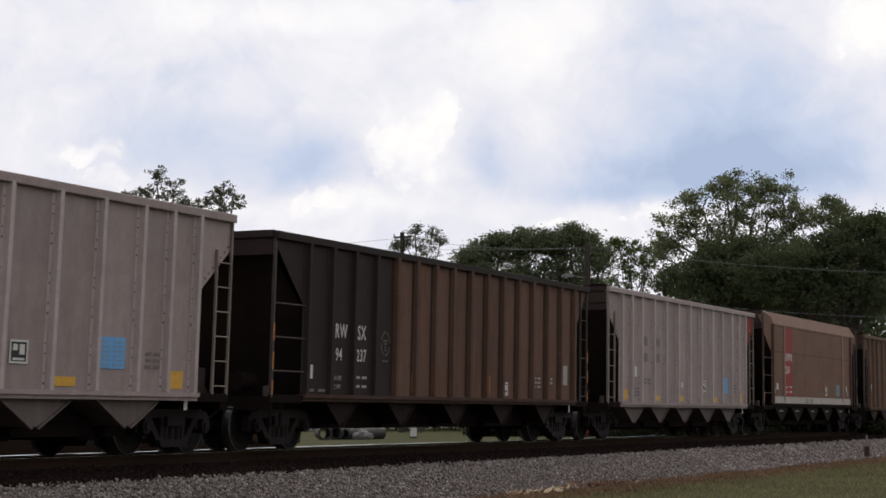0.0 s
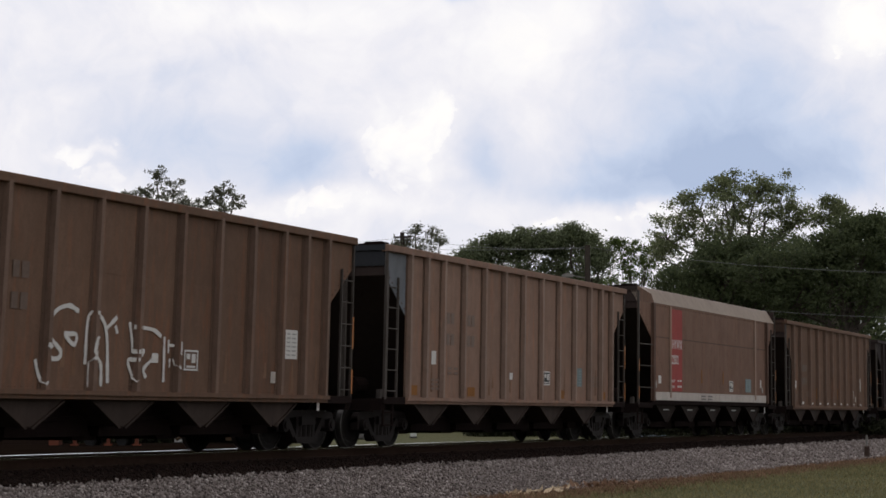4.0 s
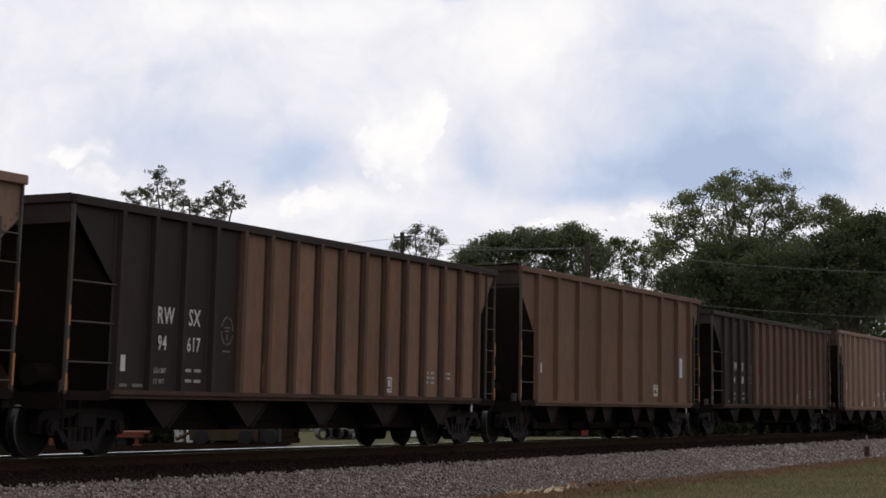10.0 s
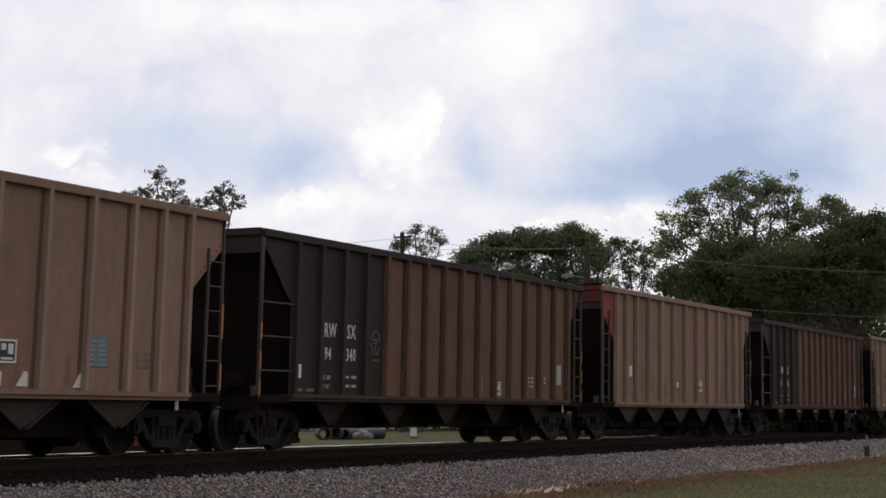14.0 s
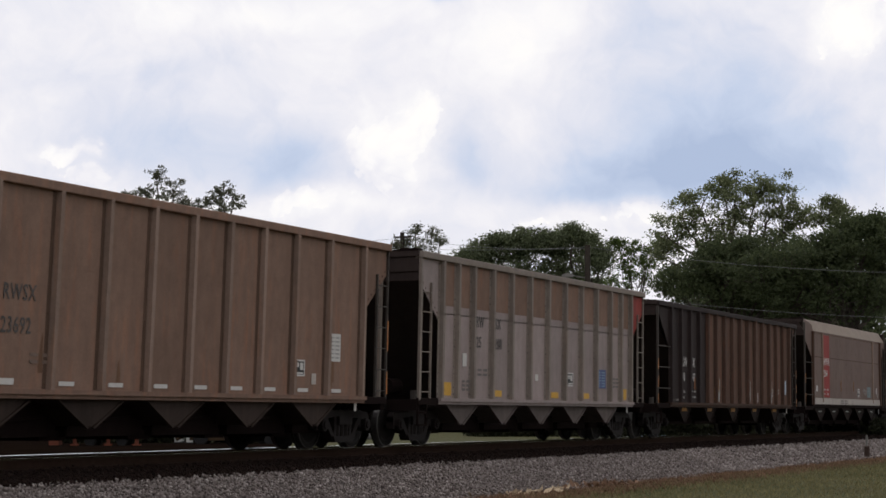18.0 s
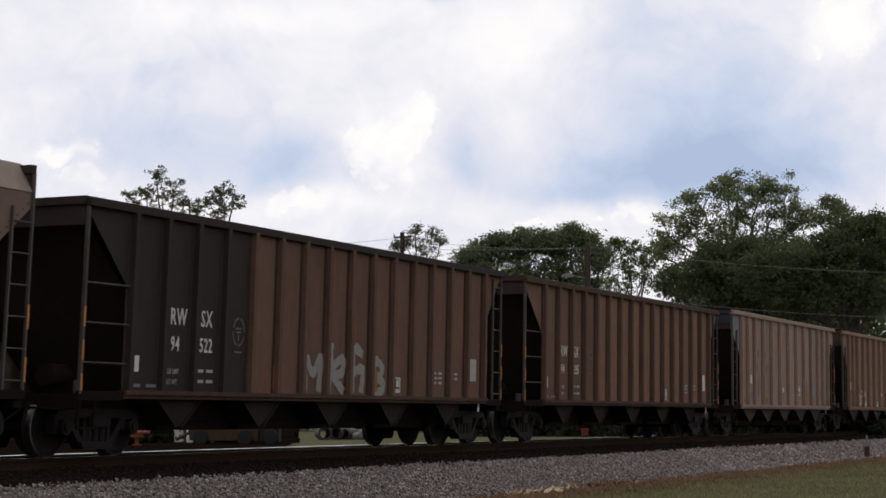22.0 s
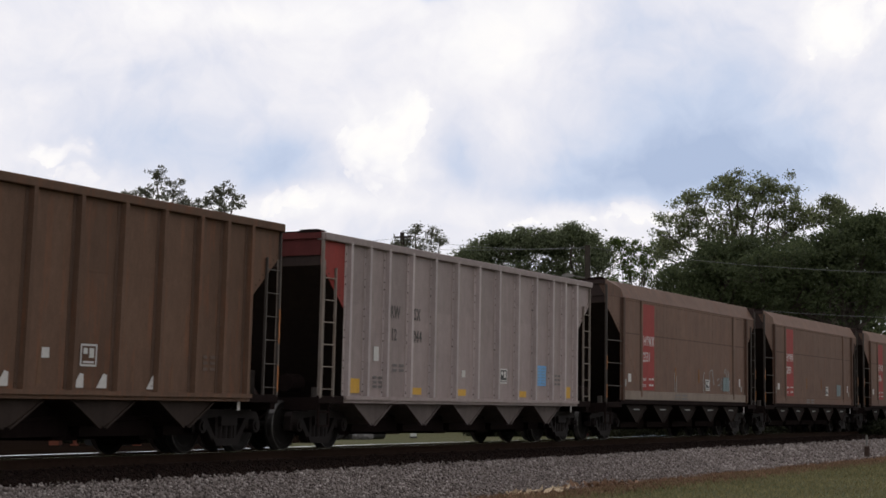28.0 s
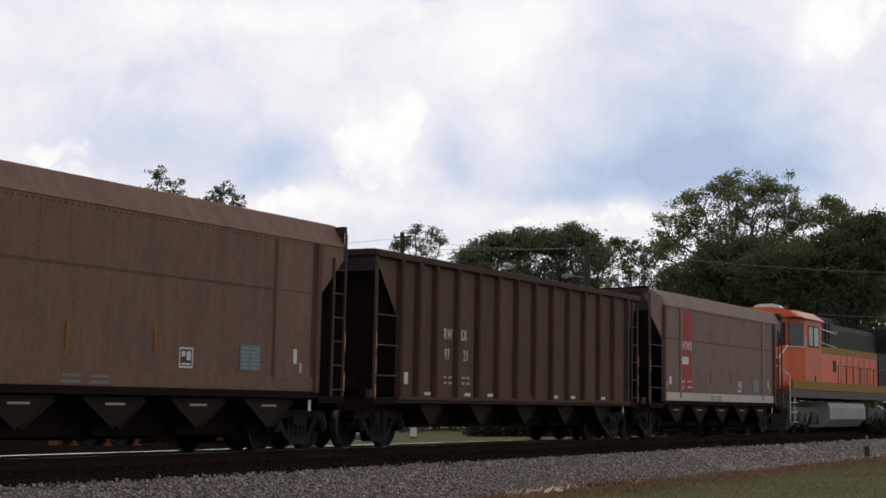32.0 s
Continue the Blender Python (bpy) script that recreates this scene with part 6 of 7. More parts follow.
def tree(azimuth, dist, lobes, seed, leaf, label, clumps=20, per=26, clump_r=0.26, leaf_size=0.10, trunk_r=0.22, fork=0.45, hollow=0.5):
    """lobes: (across the view, height over the eye, radius), all in thousandths of the tree's depth in the view."""
    rnd, rng = random.Random(seed), np.random.default_rng(seed)
    base = toward(azimuth, dist / math.cos(radians(azimuth - AZIMUTH)))
    ob = tagged(new("tree"), label, "tree", "trees beyond the tracks")
    zg = ground_height(base.y)
    ob.location = (base.x, base.y, zg)
    right = Vector((math.sin(radians(AZIMUTH)), -math.cos(radians(AZIMUTH)), 0))
    away = Vector((math.cos(radians(AZIMUTH)), math.sin(radians(AZIMUTH)), 0))
    x0 = 1000 * math.tan(radians(AZIMUTH - azimuth))
    balls = []
    for x, h, r in lobes:
        r *= dist / 1000
        balls.append((right * (x - x0) * dist / 1000 + away * rnd.uniform(-1, 1) * max(r, 1.0) + Vector((0, 0, h * dist / 1000 + CAM_Z - zg)), r))
    lowest = min(b[0].z for b in balls)
    mean = sum((b[0] for b in balls), Vector()) / len(balls)
    top = Vector((mean.x * 0.5, mean.y * 0.5, max(1.5, lowest * (0.55 + fork * 0.5))))
    bm = bmesh.new()
    limb(bm, (0, 0, -0.2), top, trunk_r * 1.25, trunk_r * 0.8, rnd, 4, 10)
    bm_tube(bm, (0, 0, -0.25), (0, 0, 0.5), trunk_r * 1.9, trunk_r * 1.2, 10)
    part("trunk", bm, M_BARK, ob)
    bm = bmesh.new()
    centres = []
    for c, r in balls:
        mid = limb(bm, top, c - Vector((0, 0, r * 0.4)), trunk_r * 0.55, trunk_r * 0.16, rnd, 4, 6)
        for k in range(clumps):
            d = Vector((rnd.gauss(0, 1), rnd.gauss(0, 1), rnd.gauss(0.15, 0.9))).normalized()
            p = c + d * r * (hollow + (1.16 - hollow) * rnd.random() ** 0.6) * rnd.uniform(0.85, 1.12)
            centres.append(p)
            if k % 2 == 0:
                limb(bm, mid, p, trunk_r * 0.10, trunk_r * 0.03, rnd, 2, 4)
    part("branch_work", bm, M_BARK, ob)
    v, q = leaves(rng, np.array([tuple(c) for c in centres]), per, clump_r, leaf_size, 0.58)
    part("crown", quick_mesh("crown", v, q, leaf), parent=ob)
    return ob


tree(32.81, 75, [(-153.2, 127.9, 4.5), (-144.8, 122.5, 6.0), (-160.7, 120.7, 5.1), (-150.2, 115.9, 8.4), (-166.2, 116.5, 5.4), (-139.1, 114.4, 5.1), (-154.7, 106.0, 9.0), (-139.7, 104.5, 7.5)],
     11, M_LEAF_GREY, "thinly leaved olive-green tree behind the train", 22, 24, 0.072, 0.046, 0.13, 0.5, 0.15)
tree(31.0, 77, [(-118.6, 120.7, 5.4), (-125.2, 115.6, 5.1), (-112.6, 116.5, 5.4), (-115.6, 109.9, 7.2), (-130.0, 109.0, 4.8), (-121.6, 103.0, 9.0)],
     12, M_LEAF_GREY, "thinly leaved olive-green tree behind the train", 24, 26, 0.075, 0.046, 0.12, 0.5, 0.15)
tree(25.02, 105, [(-14.8, 98.1, 4.2), (-5.7, 97.2, 4.2), (-20.5, 93.0, 3.6), (-11.7, 91.2, 5.4), (-1.8, 92.4, 3.0), (-24.4, 90.0, 2.4), (-7.2, 86.4, 6.6)],
     13, M_LEAF_GREY, "small thinly leaved tree beside a utility pole", 24, 20, 0.11, 0.058, 0.12, 0.5, 0.2)
tree(22.65, 130, [(13.4, 81.8, 6.2), (20.9, 87.8, 6.2), (30.4, 91.4, 6.8), (42.4, 93.2, 6.8), (51.5, 92.0, 6.2), (17.9, 76.4, 8.5), (34.9, 78.8, 12.0), (48.5, 76.4, 12.0), (26.9, 66.3, 13.5), (14.0, 62.0, 10), (46.0, 60.0, 13), (30.0, 52.0, 13)],
     14, M_LEAF, "dense rounded dark green tree", 52, 62, 0.30, 0.092, 0.3, 0.4, 0.4)
tree(20.25, 128, [(60.5, 92.5, 6.0), (68.6, 95.4, 5.4), (76.7, 92.4, 6.4), (83.9, 84.4, 6.2), (65.0, 80.8, 11.0), (79.1, 74.8, 10.0), (71.0, 64.3, 13.0), (57.5, 68.3, 12.0), (82.0, 60.0, 11), (66.0, 50.0, 13)],
     15, M_LEAF, "dense rounded dark green tree", 46, 60, 0.30, 0.092, 0.3, 0.4, 0.4)
tree(18.51, 112, [(93.6, 92.4, 3.9), (101.7, 87.9, 5.4), (107.8, 81.6, 5.4), (96.0, 79.2, 6.6), (113.2, 87.9, 4.2), (104.2, 71.3, 7.5), (92.1, 68.3, 6.6)],
     16, M_LEAF_FRESH, "slender light green tree with open branches", 24, 34, 0.15, 0.07, 0.14, 0.5, 0.3)
BIG_TREE = tree(15.2, 98, [(128.8, 109.9, 9.6), (139.7, 114.7, 9.0), (152.9, 123.0, 6.0), (156.8, 119.5, 10.2), (171.0, 122.5, 7.0), (183.0, 117.7, 9.6), (192.1, 107.5, 6.6), (119.8, 97.8, 8.4), (147.8, 106.0, 12.6), (166.8, 109.0, 12.6), (182.4, 103.0, 10.8), (135.8, 95.9, 11.0), (158.3, 97.4, 10.5), (117.7, 86.9, 7.2), (179.4, 95.4, 9.0)],
     17, M_LEAF_DARK, "tall spreading tree with open dark green crown", 17, 78, 0.21, 0.072, 0.22, 0.5, 0.45)
# lower crown of BIG_TREE as its own tree; darker leaves paint in self-shade
tree(15.9, 91, [(146.0, 86.0, 9.0), (160.0, 88.0, 9.0), (175.0, 86.0, 10.0), (188.0, 84.0, 10.0), (135.0, 76.0, 9.0), (122.0, 72.0, 8.0), (150.0, 74.0, 12.0), (170.0, 72.0, 12.0), (188.0, 68.0, 12.0), (135.0, 60.0, 13.0), (158.0, 58.0, 14.0), (178.0, 54.0, 13.0)],
     27, M_LEAF_BROAD, "broad dense dark green tree", 48, 54, 0.24, 0.078, 0.26, 0.35, 0.35)
tree(12.55, 106, [(205.9, 112.9, 4.2), (214.9, 109.3, 4.8), (200.5, 105.1, 5.4), (209.5, 103.9, 6.0), (221.6, 102.0, 4.8)],
     18, M_LEAF_DARK, "tree top with loose dark leaves", 24, 46, 0.16, 0.068, 0.2, 0.6, 0.3)
tree(12.02, 88, [(230.6, 102.0, 6.6), (217.9, 96.0, 10.2), (235.1, 89.4, 13.2), (221.6, 81.9, 14.4), (206.5, 87.9, 10.8), (248.6, 95.4, 13.8), (200.5, 78.0, 12.6), (185.4, 78.0, 12.6), (168.9, 75.0, 12.0), (209.5, 65.3, 15.1), (233.6, 65.3, 15.1), (185.4, 62.3, 13.5)],
     19, M_LEAF_BROAD, "broad dense dark green tree", 60, 58, 0.24, 0.078, 0.3, 0.35, 0.35)


def woods():
    """The close-grown thicket and far tree line behind the train."""
    rng = np.random.default_rng(23)
    n = 6500
    across = rng.uniform(-330, 330, n)
    depth = rng.uniform(112, 150, n)
    top = 62 + 8 * np.sin(across * 0.06) + 6 * np.sin(across * 0.17 + 1)
    top = np.where(across < 5, 40 + 6 * np.sin(across * 0.11), top)
    top = np.where(across > 128, top + 16, top)
    top = np.where((across > 86) & (across <= 128), 50 + 5 * np.sin(across * 0.3), top)
    up = (-6 + (top + 6) * rng.random(n) ** 0.7)
    a = radians(AZIMUTH)
    fwd, right = np.array([math.cos(a), math.sin(a), 0]), np.array([math.sin(a), -math.cos(a), 0])
    c = fwd * depth[:, None] + right * (across * depth / 1000)[:, None] + np.array([0, 0, 1])[None] * (CAM_Z + up * depth / 1000)[:, None]
    c[:, 2] = np.maximum(c[:, 2], FAR_Z + 0.2)
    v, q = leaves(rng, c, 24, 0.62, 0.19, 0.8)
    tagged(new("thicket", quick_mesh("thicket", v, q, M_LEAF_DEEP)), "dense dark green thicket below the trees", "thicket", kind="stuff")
    # far tree line all round the horizon
    m = 3600
    ang = rng.uniform(0, 2 * math.pi, m)
    rad = rng.uniform(260, 330, m)
    h = 0.6 + (9 + 3 * np.sin(ang * 17) + 2 * np.sin(ang * 41)) * rng.random(m) ** 0.7
    cc = np.stack([rad * np.cos(ang), rad * np.sin(ang), h], 1)
    keep = np.abs(cc[:, 1] - TRACK_Y) > 14
    v, q = leaves(rng, cc[keep], 16, 2.2, 0.9, 0.6)
    tagged(new("tree_line", quick_mesh("tree_line", v, q, M_LEAF_DARK)), "distant dark tree line on the horizon", "trees", kind="stuff")


woods()

M_POLE = plain("weathered_pole_wood", (0.045, 0.035, 0.028), 0.9, 0, 0.35, 5.0)
M_WIRE = plain("aluminium_wire", (0.16, 0.16, 0.165), 0.5, 0.3, 0.1)
M_LAMP = plain("grey_lamp_housing", (0.20, 0.19, 0.175), 0.5)


def utility_pole(azimuth, depth, top, arm=0.0, lamp=0.0):
    p = toward(azimuth, depth / math.cos(radians(azimuth - AZIMUTH)))
    zg = ground_height(p.y)
    ob = tagged(new("utility_pole"), "weathered wooden utility pole carrying wires", "utility pole", "utility poles")
    ob.location = (p.x, p.y, zg)
    h = top + CAM_Z - zg
    bm = bmesh.new()
    bm_tube(bm, (0, 0, -0.1), (0, 0, h), 0.19, 0.12, 12)
    part("pole", bm, M_POLE, ob)
    if arm:
        r = Vector((math.sin(radians(AZIMUTH)), -math.cos(radians(AZIMUTH)), 0))
        bm = bmesh.new()
        bm_tube(bm, r * -arm + Vector((0, 0, h - 0.28)), r * arm + Vector((0, 0, h - 0.22)), 0.055, n=6)
        part("crossarm", bm, M_POLE, ob)
        for s in (-0.9, 0.9):
            bm = bmesh.new()
            bm_tube(bm, r * arm * s + Vector((0, 0, h - 0.27)), r * arm * s + Vector((0, 0, h - 0.08)), 0.045, 0.03, 8)
            part("insulator", bm, M_LAMP, ob)
        bm = bmesh.new()
        bm_tube(bm, r * -arm * 0.8 + Vector((0, 0, h - 0.3)), Vector((0, 0, h - 0.75)), 0.025, n=5)
        part("brace", bm, M_POLE, ob)
    if lamp:
        r = Vector((math.sin(radians(AZIMUTH)), -math.cos(radians(AZIMUTH)), 0))
        bm = bmesh.new()
        bm_tube(bm, (0, 0, lamp - 0.15), r * -0.75 + Vector((0, 0, lamp)), 0.03, n=6)
        part("lamp_arm", bm, M_LAMP, ob)
        bm = bmesh.new()
        bm_prism(bm, [(-1.15, lamp - 0.09), (-0.65, lamp - 0.09), (-0.65, lamp + 0.06), (-0.95, lamp + 0.10), (-1.15, lamp + 0.02)], "y", -0.14, 0.14)
        bmesh.ops.rotate(bm, cent=(0, 0, 0), matrix=Matrix.Rotation(radians(AZIMUTH - 90), 3, "Z"), verts=bm.verts[:])
        part("lamp_head", bm, M_LAMP, ob, "pale street lamp head")
    return Vector((p.x, p.y, zg + h))


def view_point(across, up, depth):
    """A place from its thousandths across the view and over the eye, at a depth."""
    a = radians(AZIMUTH)
    return Vector((math.cos(a), math.sin(a), 0)) * depth + Vector((math.sin(a), -math.cos(a), 0)) * (across * depth / 1000) + Vector((0, 0, CAM_Z + up * depth / 1000))


utility_pole(25.55, 105, 10.28, arm=0.50)
utility_pole(19.88, 84, 7.66, lamp=7.2)
utility_pole(9.2, 80, 6.8)


def wire(a, b, sag, r=0.009):
    bm = bmesh.new()
    pts = []
    for i in range(17):
        f = i / 16
        pts.append(a.lerp(b, f) - Vector((0, 0, sag * 4 * f * (1 - f))))
    for p, q in zip(pts, pts[1:]):
        bm_tube(bm, p, q, r, n=4)
    tagged(new("overhead_wire", to_mesh("overhead_wire", bm, M_WIRE)), "thin overhead wire strung between wooden poles", "wire", "overhead wires")


wire(view_point(-230, 92.0, 103), view_point(-26, 94.6, 105), 0.5)
wire(view_point(-18, 94.8, 105), view_point(78, 89.5, 84), 0.25)
wire(view_point(-22, 89.5, 105), view_point(78, 90.2, 84), 0.12, 0.008)
wire(view_point(78, 90.0, 84), view_point(268, 76.0, 80), 0.27, 0.009)
wire(view_point(78, 66.0, 84), view_point(268, 51.5, 80), 0.23, 0.008)
wire(view_point(-230, 88.0, 103), view_point(-22, 89.5, 105), 0.5, 0.008)
# ---------------------------------------------------------------- things by the track and beyond it
M_ROAD = plain("pale_worn_concrete", (0.30, 0.285, 0.265), 0.9, 0, 0.2, 3.0)
M_CONC = plain("dark_pipe_concrete", (0.045, 0.042, 0.040), 0.8, 0, 0.4, 5.0)
M_MACH_O = plain("faded_orange_machine_paint", (0.150, 0.038, 0.017), 0.6, 0, 0.3, 4.0)
M_MACH_Y = plain("rusty_yellow_machine_paint", (0.050, 0.028, 0.012), 0.8, 0, 0.4, 4.0)
M_REDBOX = plain("dull_red_cabinet_paint", (0.16, 0.025, 0.018), 0.6, 0, 0.3, 4.0)
M_TYRE = plain("black_tyre_rubber", (0.018, 0.017, 0.017), 0.85)
M_BOXW = plain("white_cabinet_paint", (0.60, 0.60, 0.58), 0.6)
M_ROCK = plain("grey_rubble", (0.20, 0.19, 0.185), 0.9, 0, 0.4, 5.0)

bm = bmesh.new()
bm_box(bm, -400, 900, 56.5, 65.0, FAR_Z - 0.2, FAR_Z + 0.02)
tagged(new("road", to_mesh("road", bm, M_ROAD)), "pale worn concrete road beyond the tracks", "road", kind="structure")


def spot(azimuth, depth, z=FAR_Z):
    p = toward(azimuth, depth / math.cos(radians(azimuth - AZIMUTH)))
    return Matrix.Translation((p.x, p.y, z)) @ Matrix.Rotation(radians(AZIMUTH - 90), 4, "Z")


def culvert_pipe(az, depth, turn, r=0.24):
    bm = bmesh.new()
    n = 24
    rings = [[bm.verts.new((rr * math.cos(2 * math.pi * i / n), y, r + rr * math.sin(2 * math.pi * i / n))) for i in range(n)] for rr, y in ((r, 2.4), (r, 0.12), (r * 1.13, 0.10), (r * 1.13, 0.0), (r * 0.8, 0.0), (r * 0.8, 2.4))]
    for a, b in zip(rings, rings[1:] + rings[:1]):
        for i in range(n):
            bm.faces.new((a[i], a[(i + 1) % n], b[(i + 1) % n], b[i]))
    ob = new("culvert_pipe", to_mesh("culvert_pipe", bm, M_CONC, True))
    tagged(ob, "dark concrete pipe lying on the grass", "pipe", "pipes beyond the tracks")
    ob.matrix_world = spot(az, depth) @ Matrix.Rotation(radians(turn), 4, "Z")


culvert_pipe(27.87, 71.5, 8)
culvert_pipe(27.55, 72.5, -6)
culvert_pipe(27.28, 73.0, -35, 0.2)


def rubble(az, depth):
    rnd = random.Random(4)
    ob = tagged(new("rubble_heap"), "heap of grey broken stone on the grass", "rubble")
    ob.matrix_world = spot(az, depth)
    for i, (x, r) in enumerate(((-0.28, 0.17), (0.0, 0.24), (0.25, 0.17), (0.12, 0.14))):
        bm = bmesh.new()
        bmesh.ops.create_icosphere(bm, subdivisions=2, radius=r)
        for v in bm.verts:
            v.co *= rnd.uniform(0.82, 1.12)
        part("stone", bm, M_ROCK, ob, m=Matrix.Translation((x, rnd.uniform(-0.1, 0.1), r * 0.72)))


rubble(26.72, 73)


def wheel(parent, x, y, r, w=0.22):
    bm = bmesh.new()
    bm_lathe(bm, [(r * 0.5, -w / 2), (r * 0.93, -w / 2), (r, -w / 3), (r, w / 3), (r * 0.93, w / 2), (r * 0.5, w / 2)], 18)
    t = part("tyre", bm, M_TYRE, parent, m=Matrix.Translation((x, y, r)))
    bm = bmesh.new()
    bm_tube(bm, (0, -w / 2 - 0.01, 0), (0, w / 2 + 0.01, 0), r * 0.45, n=12)
    part("hub", bm, M_TYRE, t)


def orange_trailer(az, depth):
    ob = tagged(new("equipment_trailer"), "faded orange flat equipment trailer with dark tyres", "trailer")
    ob.matrix_world = spot(az, depth)
    bm = bmesh.new()
    bm_box(bm, -1.15, 1.15, -0.7, 0.7, 0.36, 0.46)
    bevel(bm, 0.02)
    part("bed", bm, M_MACH_O, ob)
    for y in (-0.66, 0.66):
        bm = bmesh.new()
        bm_box(bm, -1.15, 1.15, y - 0.04, y + 0.04, 0.27, 0.36)
        part("side_rail", bm, M_MACH_O, ob)
    for x in (-0.9, 0.1, 0.95):
        bm = bmesh.new()
        bm_box(bm, x - 0.05, x + 0.05, -0.62, -0.54, 0.08, 0.30)
        bm_box(bm, x - 0.12, x + 0.12, -0.66, -0.50, 0.0, 0.08)
        part("prop", bm, M_MACH_O, ob)
    for x in (-0.45, 0.5):
        for y in (-0.5, 0.5):
            wheel(ob, x, y, 0.17, 0.2)
    bm = bmesh.new()
    bm_box(bm, -1.9, -1.15, -0.06, 0.06, 0.30, 0.38)
    bm_box(bm, -1.75, -1.45, -0.25, 0.25, 0.0, 0.30)
    part("hitch", bm, M_MACH_O, ob)


orange_trailer(34.35, 57)


def yellow_machine(az, depth):
    ob = tagged(new("work_machine"), "rusty yellow low work machine with dark tyres", "machine")
    ob.matrix_world = spot(az, depth)
    bm = bmesh.new()
    bm_prism(bm, [(-1.2, 0.14), (-1.25, 0.50), (-0.9, 0.64), (0.75, 0.64), (0.95, 0.50), (0.95, 0.14)], "y", -0.55, 0.55)
    part("body", bm, M_MACH_Y, ob)
    bm = bmesh.new()
    bm_box(bm, 0.95, 1.6, -0.5, 0.5, 0.05, 0.62)
    bevel(bm, 0.04)
    part("engine_box", bm, M_TYRE, ob)
    for x in (-0.85, 0.55, 1.35):
        for y in (-0.5, 0.5):
            wheel(ob, x, y, 0.24)
    bm = bmesh.new()
    bm_tube(bm, (-1.25, 0, 0.4), (-1.7, 0, 0.15), 0.05)
    part("drawbar", bm, M_MACH_Y, ob)


yellow_machine(30.75, 60)


def tie_stack(az, depth, w, rows):
    """Old ties lying in a low stack."""
    ob = tagged(new("tie_stack"), "low stack of old dark wooden railway ties", "tie stack", "tie stacks")
    ob.matrix_world = spot(az, depth)
    rnd = random.Random(int(az * 10))
    me = shared(("oldtie", w), "old_tie", M_TIE, lambda bm: (bm_box(bm, -w / 2, w / 2, -0.11, 0.11, 0, 0.17), bevel(bm, 0.015)))
    for r in range(rows):
        for k in range(4 - r):
            part("old_tie", me, parent=ob, m=pose(rnd.uniform(-0.12, 0.12), -0.4 + 0.25 * k + 0.12 * r, 0.174 * r, 0, 0, rnd.uniform(-2, 2)))


tie_stack(36.9, 60, 2.2, 3)
tie_stack(32.75, 63, 1.7, 2)
tie_stack(29.3, 64, 1.3, 3)


def brush(az0, az1, d0, d1, h, n, seed):
    """Low dark weeds and brush behind the stored machines."""
    rng = np.random.default_rng(seed)
    az, d = np.radians(rng.uniform(az0, az1, n)), rng.uniform(d0, d1, n)
    c = np.stack([d * np.cos(az), d * np.sin(az), FAR_Z + h * rng.random(n) ** 0.8 * (0.75 + 0.25 * np.sin(az * 90))], 1)
    v, q = leaves(rng, c, 26, 0.16, 0.075, 0.7)
    tagged(new("brush", quick_mesh("brush", v, q, M_BRUSH)), "low dark brush on the grass beyond the tracks", "brush", kind="stuff")


M_BRUSH = leaf_material("dark_brush_leaves", (0.016, 0.018, 0.010), (0.040, 0.042, 0.022), 0.2)
brush(29.9, 40.0, 62.5, 66.0, 1.15, 2600, 33)
brush(10.0, 23.5, 83.0, 90.0, 1.25, 3900, 34)


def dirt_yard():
    """Dark sheet that paints in the shade where the machines are parked."""
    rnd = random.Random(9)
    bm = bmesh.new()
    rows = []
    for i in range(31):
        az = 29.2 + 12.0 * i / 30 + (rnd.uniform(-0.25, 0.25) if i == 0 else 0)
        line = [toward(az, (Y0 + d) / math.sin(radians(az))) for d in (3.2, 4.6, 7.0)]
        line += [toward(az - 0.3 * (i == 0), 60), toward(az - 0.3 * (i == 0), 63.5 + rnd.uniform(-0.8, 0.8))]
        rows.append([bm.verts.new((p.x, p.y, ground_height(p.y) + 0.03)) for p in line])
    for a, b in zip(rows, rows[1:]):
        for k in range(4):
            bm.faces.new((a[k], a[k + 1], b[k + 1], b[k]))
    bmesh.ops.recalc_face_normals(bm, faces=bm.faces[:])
    tagged(new("dirt_yard", to_mesh("dirt_yard", bm, M_GROUND_SHADE)), "dark ground sheet standing for shade beside the track", "dirt", kind="structure")


M_GROUND_SHADE = plain("dark_ground_shade", (0.009, 0.006, 0.0045), 1.0, 0, 0.45, 1.5, 0.0)
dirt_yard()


def cabinet(name, az, depth, w, h, mat, label):
    ob = tagged(new(name), label, "cabinet")
    ob.matrix_world = spot(az, depth)
    bm = bmesh.new()
    bm_box(bm, -w / 2, w / 2, -w / 2, w / 2, 0.06, h)
    bevel(bm, 0.015)
    part("body", bm, mat, ob)
    bm = bmesh.new()
    bm_prism(bm, [(-w * 0.58, h), (w * 0.58, h), (w * 0.45, h + 0.07), (-w * 0.45, h + 0.07)], "y", -w * 0.58, w * 0.58)
    part("lid", bm, mat, ob)
    bm = bmesh.new()
    bm_box(bm, -w * 0.6, w * 0.6, -w * 0.6, w * 0.6, -0.05, 0.06)
    part("plinth", bm, M_CONC, ob)


cabinet("utility_cabinet", 32.25, 62, 0.30, 0.42, M_BOXW, "small white utility cabinet on the grass")
cabinet("utility_cabinet", 31.95, 61, 0.20, 0.50, M_BOXW, "narrow white utility cabinet on the grass")
cabinet("utility_cabinet", 25.2, 78, 0.26, 0.34, M_BOXW, "low white utility cabinet on the grass")
cabinet("utility_cabinet", 20.0, 82, 0.28, 0.30, M_REDBOX, "small dull red utility cabinet on the grass")


M_STUMP = plain("weathered_stump_wood", (0.060, 0.038, 0.030), 0.9, 0, 0.35, 9.0)


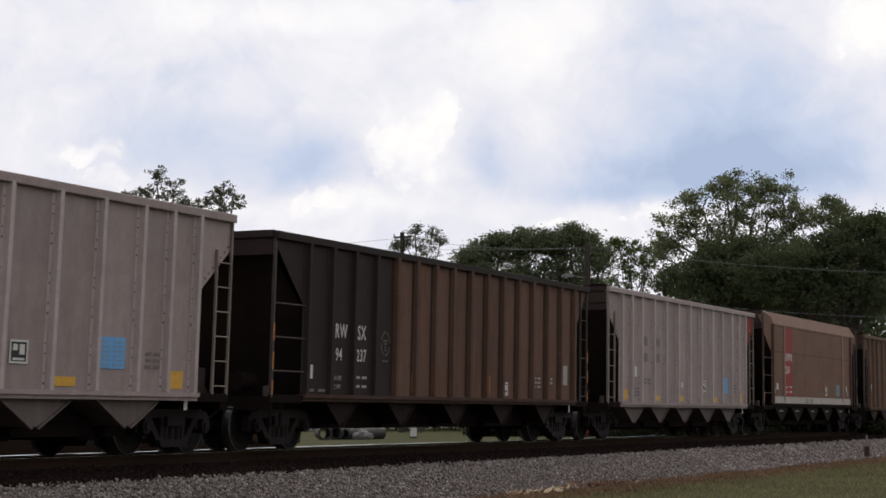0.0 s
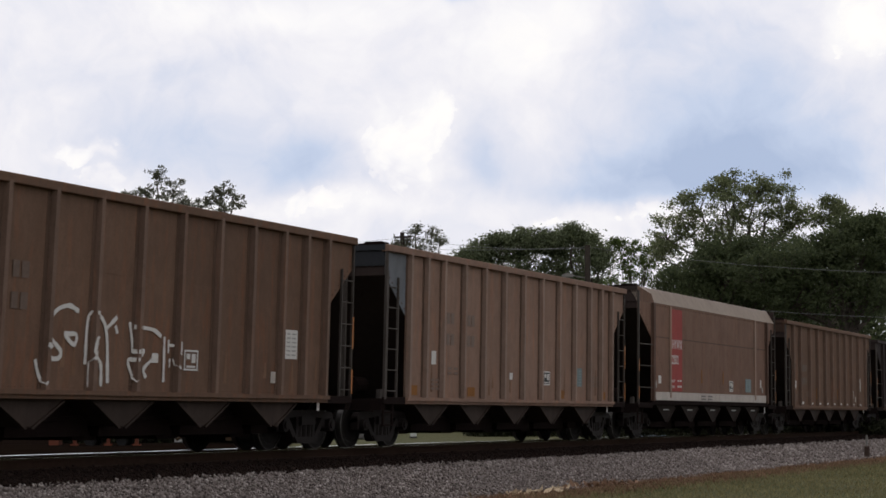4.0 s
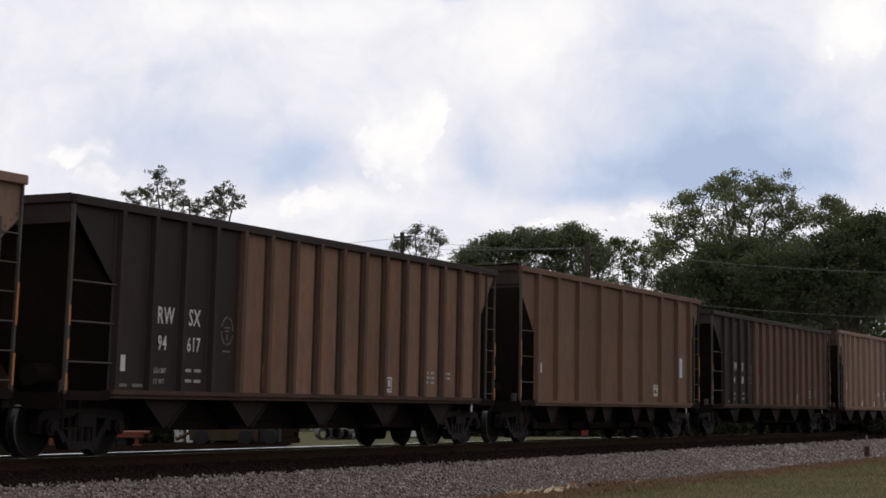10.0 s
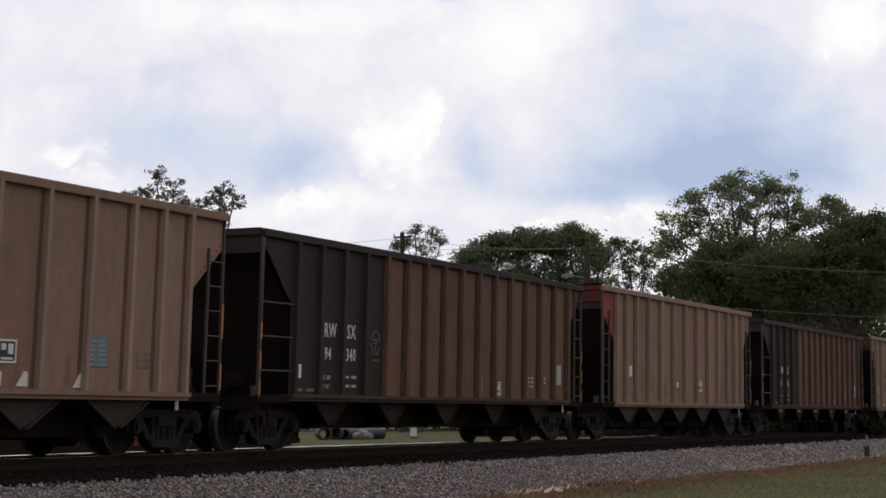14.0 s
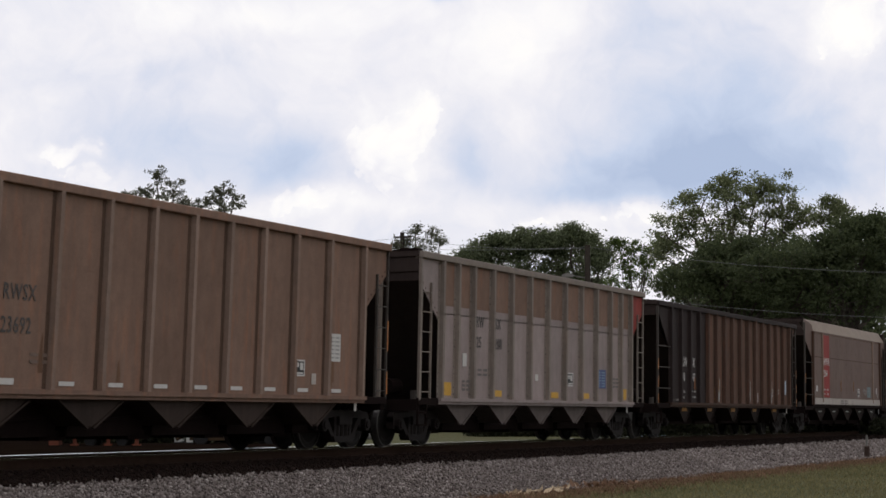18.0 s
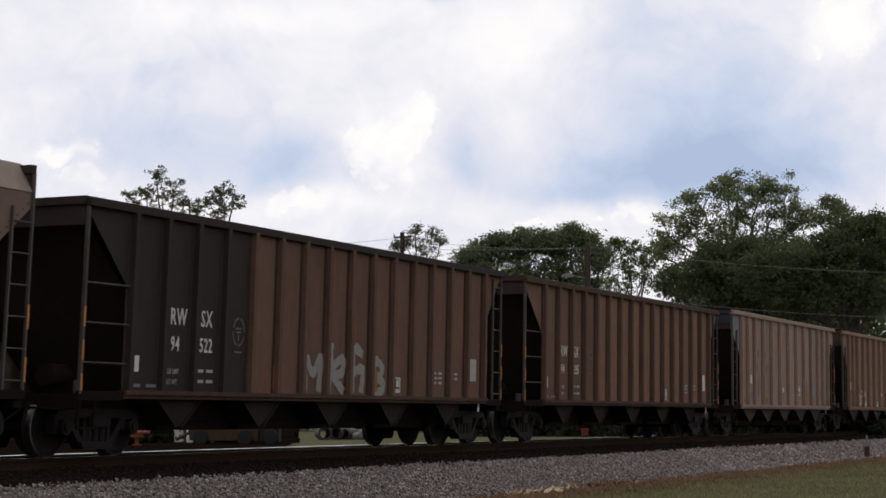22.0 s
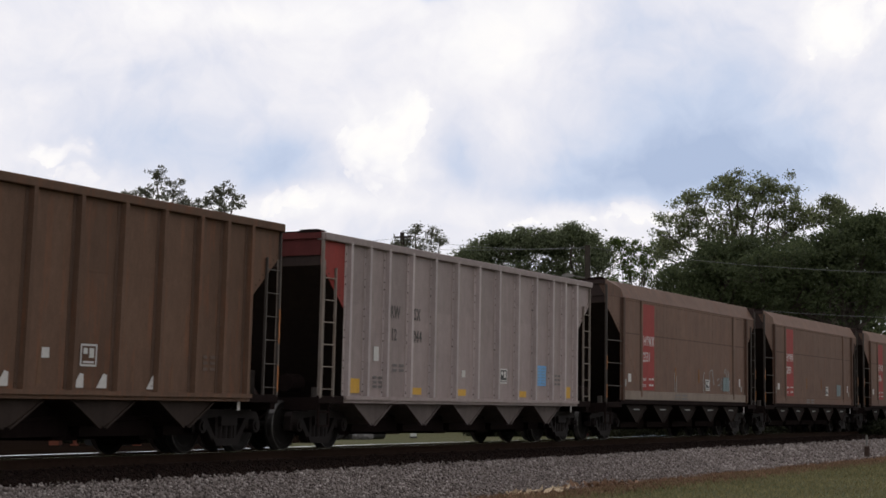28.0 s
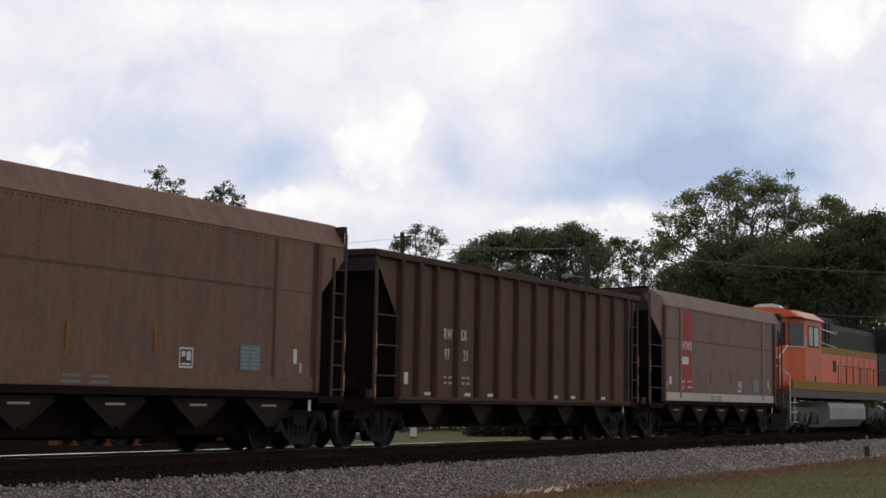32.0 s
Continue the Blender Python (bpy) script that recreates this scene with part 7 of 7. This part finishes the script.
def marker_post(az, depth):
    p = toward(az, depth / math.cos(radians(az - AZIMUTH)))
    ob = tagged(new("marker_post"), "short brown wooden marker post with a thin rod", "post")
    ob.location = (p.x, p.y, 0)
    bm = bmesh.new()
    bm_prism(bm, [(-0.09, -0.1), (0.09, -0.1), (0.085, 0.42), (0.0, 0.47), (-0.085, 0.44)], "y", -0.08, 0.08)
    part("stump", bm, M_STUMP, ob, "brown wooden stump")
    bm = bmesh.new()
    bm_tube(bm, (0.05, 0.02, 0.4), (0.05, 0.02, 0.85), 0.035, n=8)
    part("rod", bm, M_LAMP, ob, "thin grey rod")


marker_post(11.64, 66.0)


# ---- grass blades and leaf litter on the near verge
def blades(name, mat, count, place, h, label, cat, seed):
    rng = np.random.default_rng(seed)
    p = place(rng, count)
    a = rng.uniform(0, 6.283, count)
    hh = h * rng.uniform(0.5, 1.4, count)
    d = np.stack([np.cos(a), np.sin(a), np.zeros(count)], 1)
    lean = np.stack([rng.standard_normal(count), rng.standard_normal(count), np.zeros(count)], 1) * (0.4 * hh)[:, None]
    w = d * 0.012
    tip = p + lean + np.stack([np.zeros(count), np.zeros(count), hh], 1)
    v = np.stack([p - w, p + w, tip], 1).reshape(-1, 3)
    return tagged(new(name, quick_mesh(name, v, np.arange(count * 3).reshape(-1, 3), mat)), label, cat, kind="stuff")


def verge_place(rng, n):
    x = 26 + 62 * rng.random(n) ** 1.2
    y = Y0 - 4.5 - (0.25 + 10 * rng.random(n) ** 1.5)
    return np.stack([x, y, np.zeros(n)], 1)


M_BLADE = leaf_material("grass_blades", (0.125, 0.118, 0.055), (0.215, 0.190, 0.095), 0.4)
M_STRAW = leaf_material("dry_brown_litter", (0.115, 0.062, 0.038), (0.26, 0.155, 0.10), 0.15)
M_PALELEAF = plain("pale_dead_leaf", (0.55, 0.42, 0.28), 0.7, 0, 0.25)
blades("grass", M_BLADE, 60000, verge_place, 0.055, "short mown green grass with dry spots", "grass", 51)
blades("dry_grass", M_STRAW, 40000, lambda rng, n: np.stack([20 + 75 * rng.random(n) ** 1.1, Y0 - 4.85 + 0.50 * rng.standard_normal(n), np.zeros(n)], 1), 0.075, "strip of dry brown grass and litter along the ballast", "dry grass", 52)


def fallen_leaves(label, cx, cy, count, seed, mat, size):
    rng = np.random.default_rng(seed)
    c = np.stack([cx + 1.1 * rng.standard_normal(count), cy + 0.22 * rng.standard_normal(count), 0.03 + 0.05 * rng.random(count)], 1)
    v, q = leaves(rng, c, 1, 0.02, size, 0.3)
    tagged(new("fallen_leaves", quick_mesh("fallen_leaves", v, q, mat)), label, "leaves", kind="stuff")


fallen_leaves("pale dead leaves on the ballast edge", 34.3, Y0 - 4.45, 34, 61, M_PALELEAF, 0.10)
fallen_leaves("brown dead leaves on the ballast edge", 38.0, Y0 - 4.4, 130, 62, M_STRAW, 0.10)
# ---------------------------------------------------------------- what moves
ties()


def gone(t):
    """Metres run since the start: a steady pace, and a little faster after 22 s."""
    late = max(0.0, t - 22.0)
    gain = 0.155
    return 15.405 * t + (gain * late * late / 12.0 if late < 6.0 else gain * (late - 3.0))


def motions():
    for car, chain in TRAIN:
        # each car is placed by where it stands when it fills the view
        ts = min(32.0, max(0.0, (chain + S_SHIFT - 32.0) / SPEED))
        start = chain + S_SHIFT - SPEED * ts + gone(ts)
        walk(car, [(t, pose(start - gone(t), TRACK_Y, RAIL_Z)) for t in (0, 4, 8, 12, 16, 19, 22, 23, 24, 25, 26, 27, 28, 30, 32)])
    # wheels roll while their car is near enough for it to be seen
    step = 1.0 / FPS
    for w, wx, wz, chain in WHEELS:
        t_in = max(0.0, (chain + S_SHIFT - 75.0) / SPEED)
        t_out = min(32.0, (chain + S_SHIFT - 8.0) / SPEED)
        if t_out <= t_in:
            continue
        rows = [(0.0, pose(wx, 0, wz))] if t_in > 0.05 else []
        n = int((t_out - t_in) / step)
        for i in range(n + 1):
            t = t_in + i * step
            rows.append((t, pose(wx, 0, wz) @ Matrix.Rotation(-SPEED * i * step / 0.457, 4, "Y")))
        if t_out < 31.9:
            rows.append((32.0, rows[-1][1]))
        walk(w, rows)
    # the tall tree sways in the wind: (seconds, degrees)
    away = Vector((math.cos(radians(AZIMUTH)), math.sin(radians(AZIMUTH)), 0))
    stem = Matrix.Translation(BIG_TREE.location)
    sway = ((0, 0), (3, -0.45), (6, -0.8), (9, -0.7), (12, 0.2), (14.3, 1.05), (17, -0.1), (19, -0.35), (22, 0.2), (25, 0.9), (28, 0.35), (32, 0.2))
    walk(BIG_TREE, [(t, stem @ Matrix.Rotation(radians(a), 4, away)) for t, a in sway])
    # the cloud cover drifts
    walk(sky_sheet, [(t, pose(0, 0, CAM_Z, 0, 0, 1.02 * (t - 16.0) / 32.0)) for t in (0, 16, 32)])


motions()
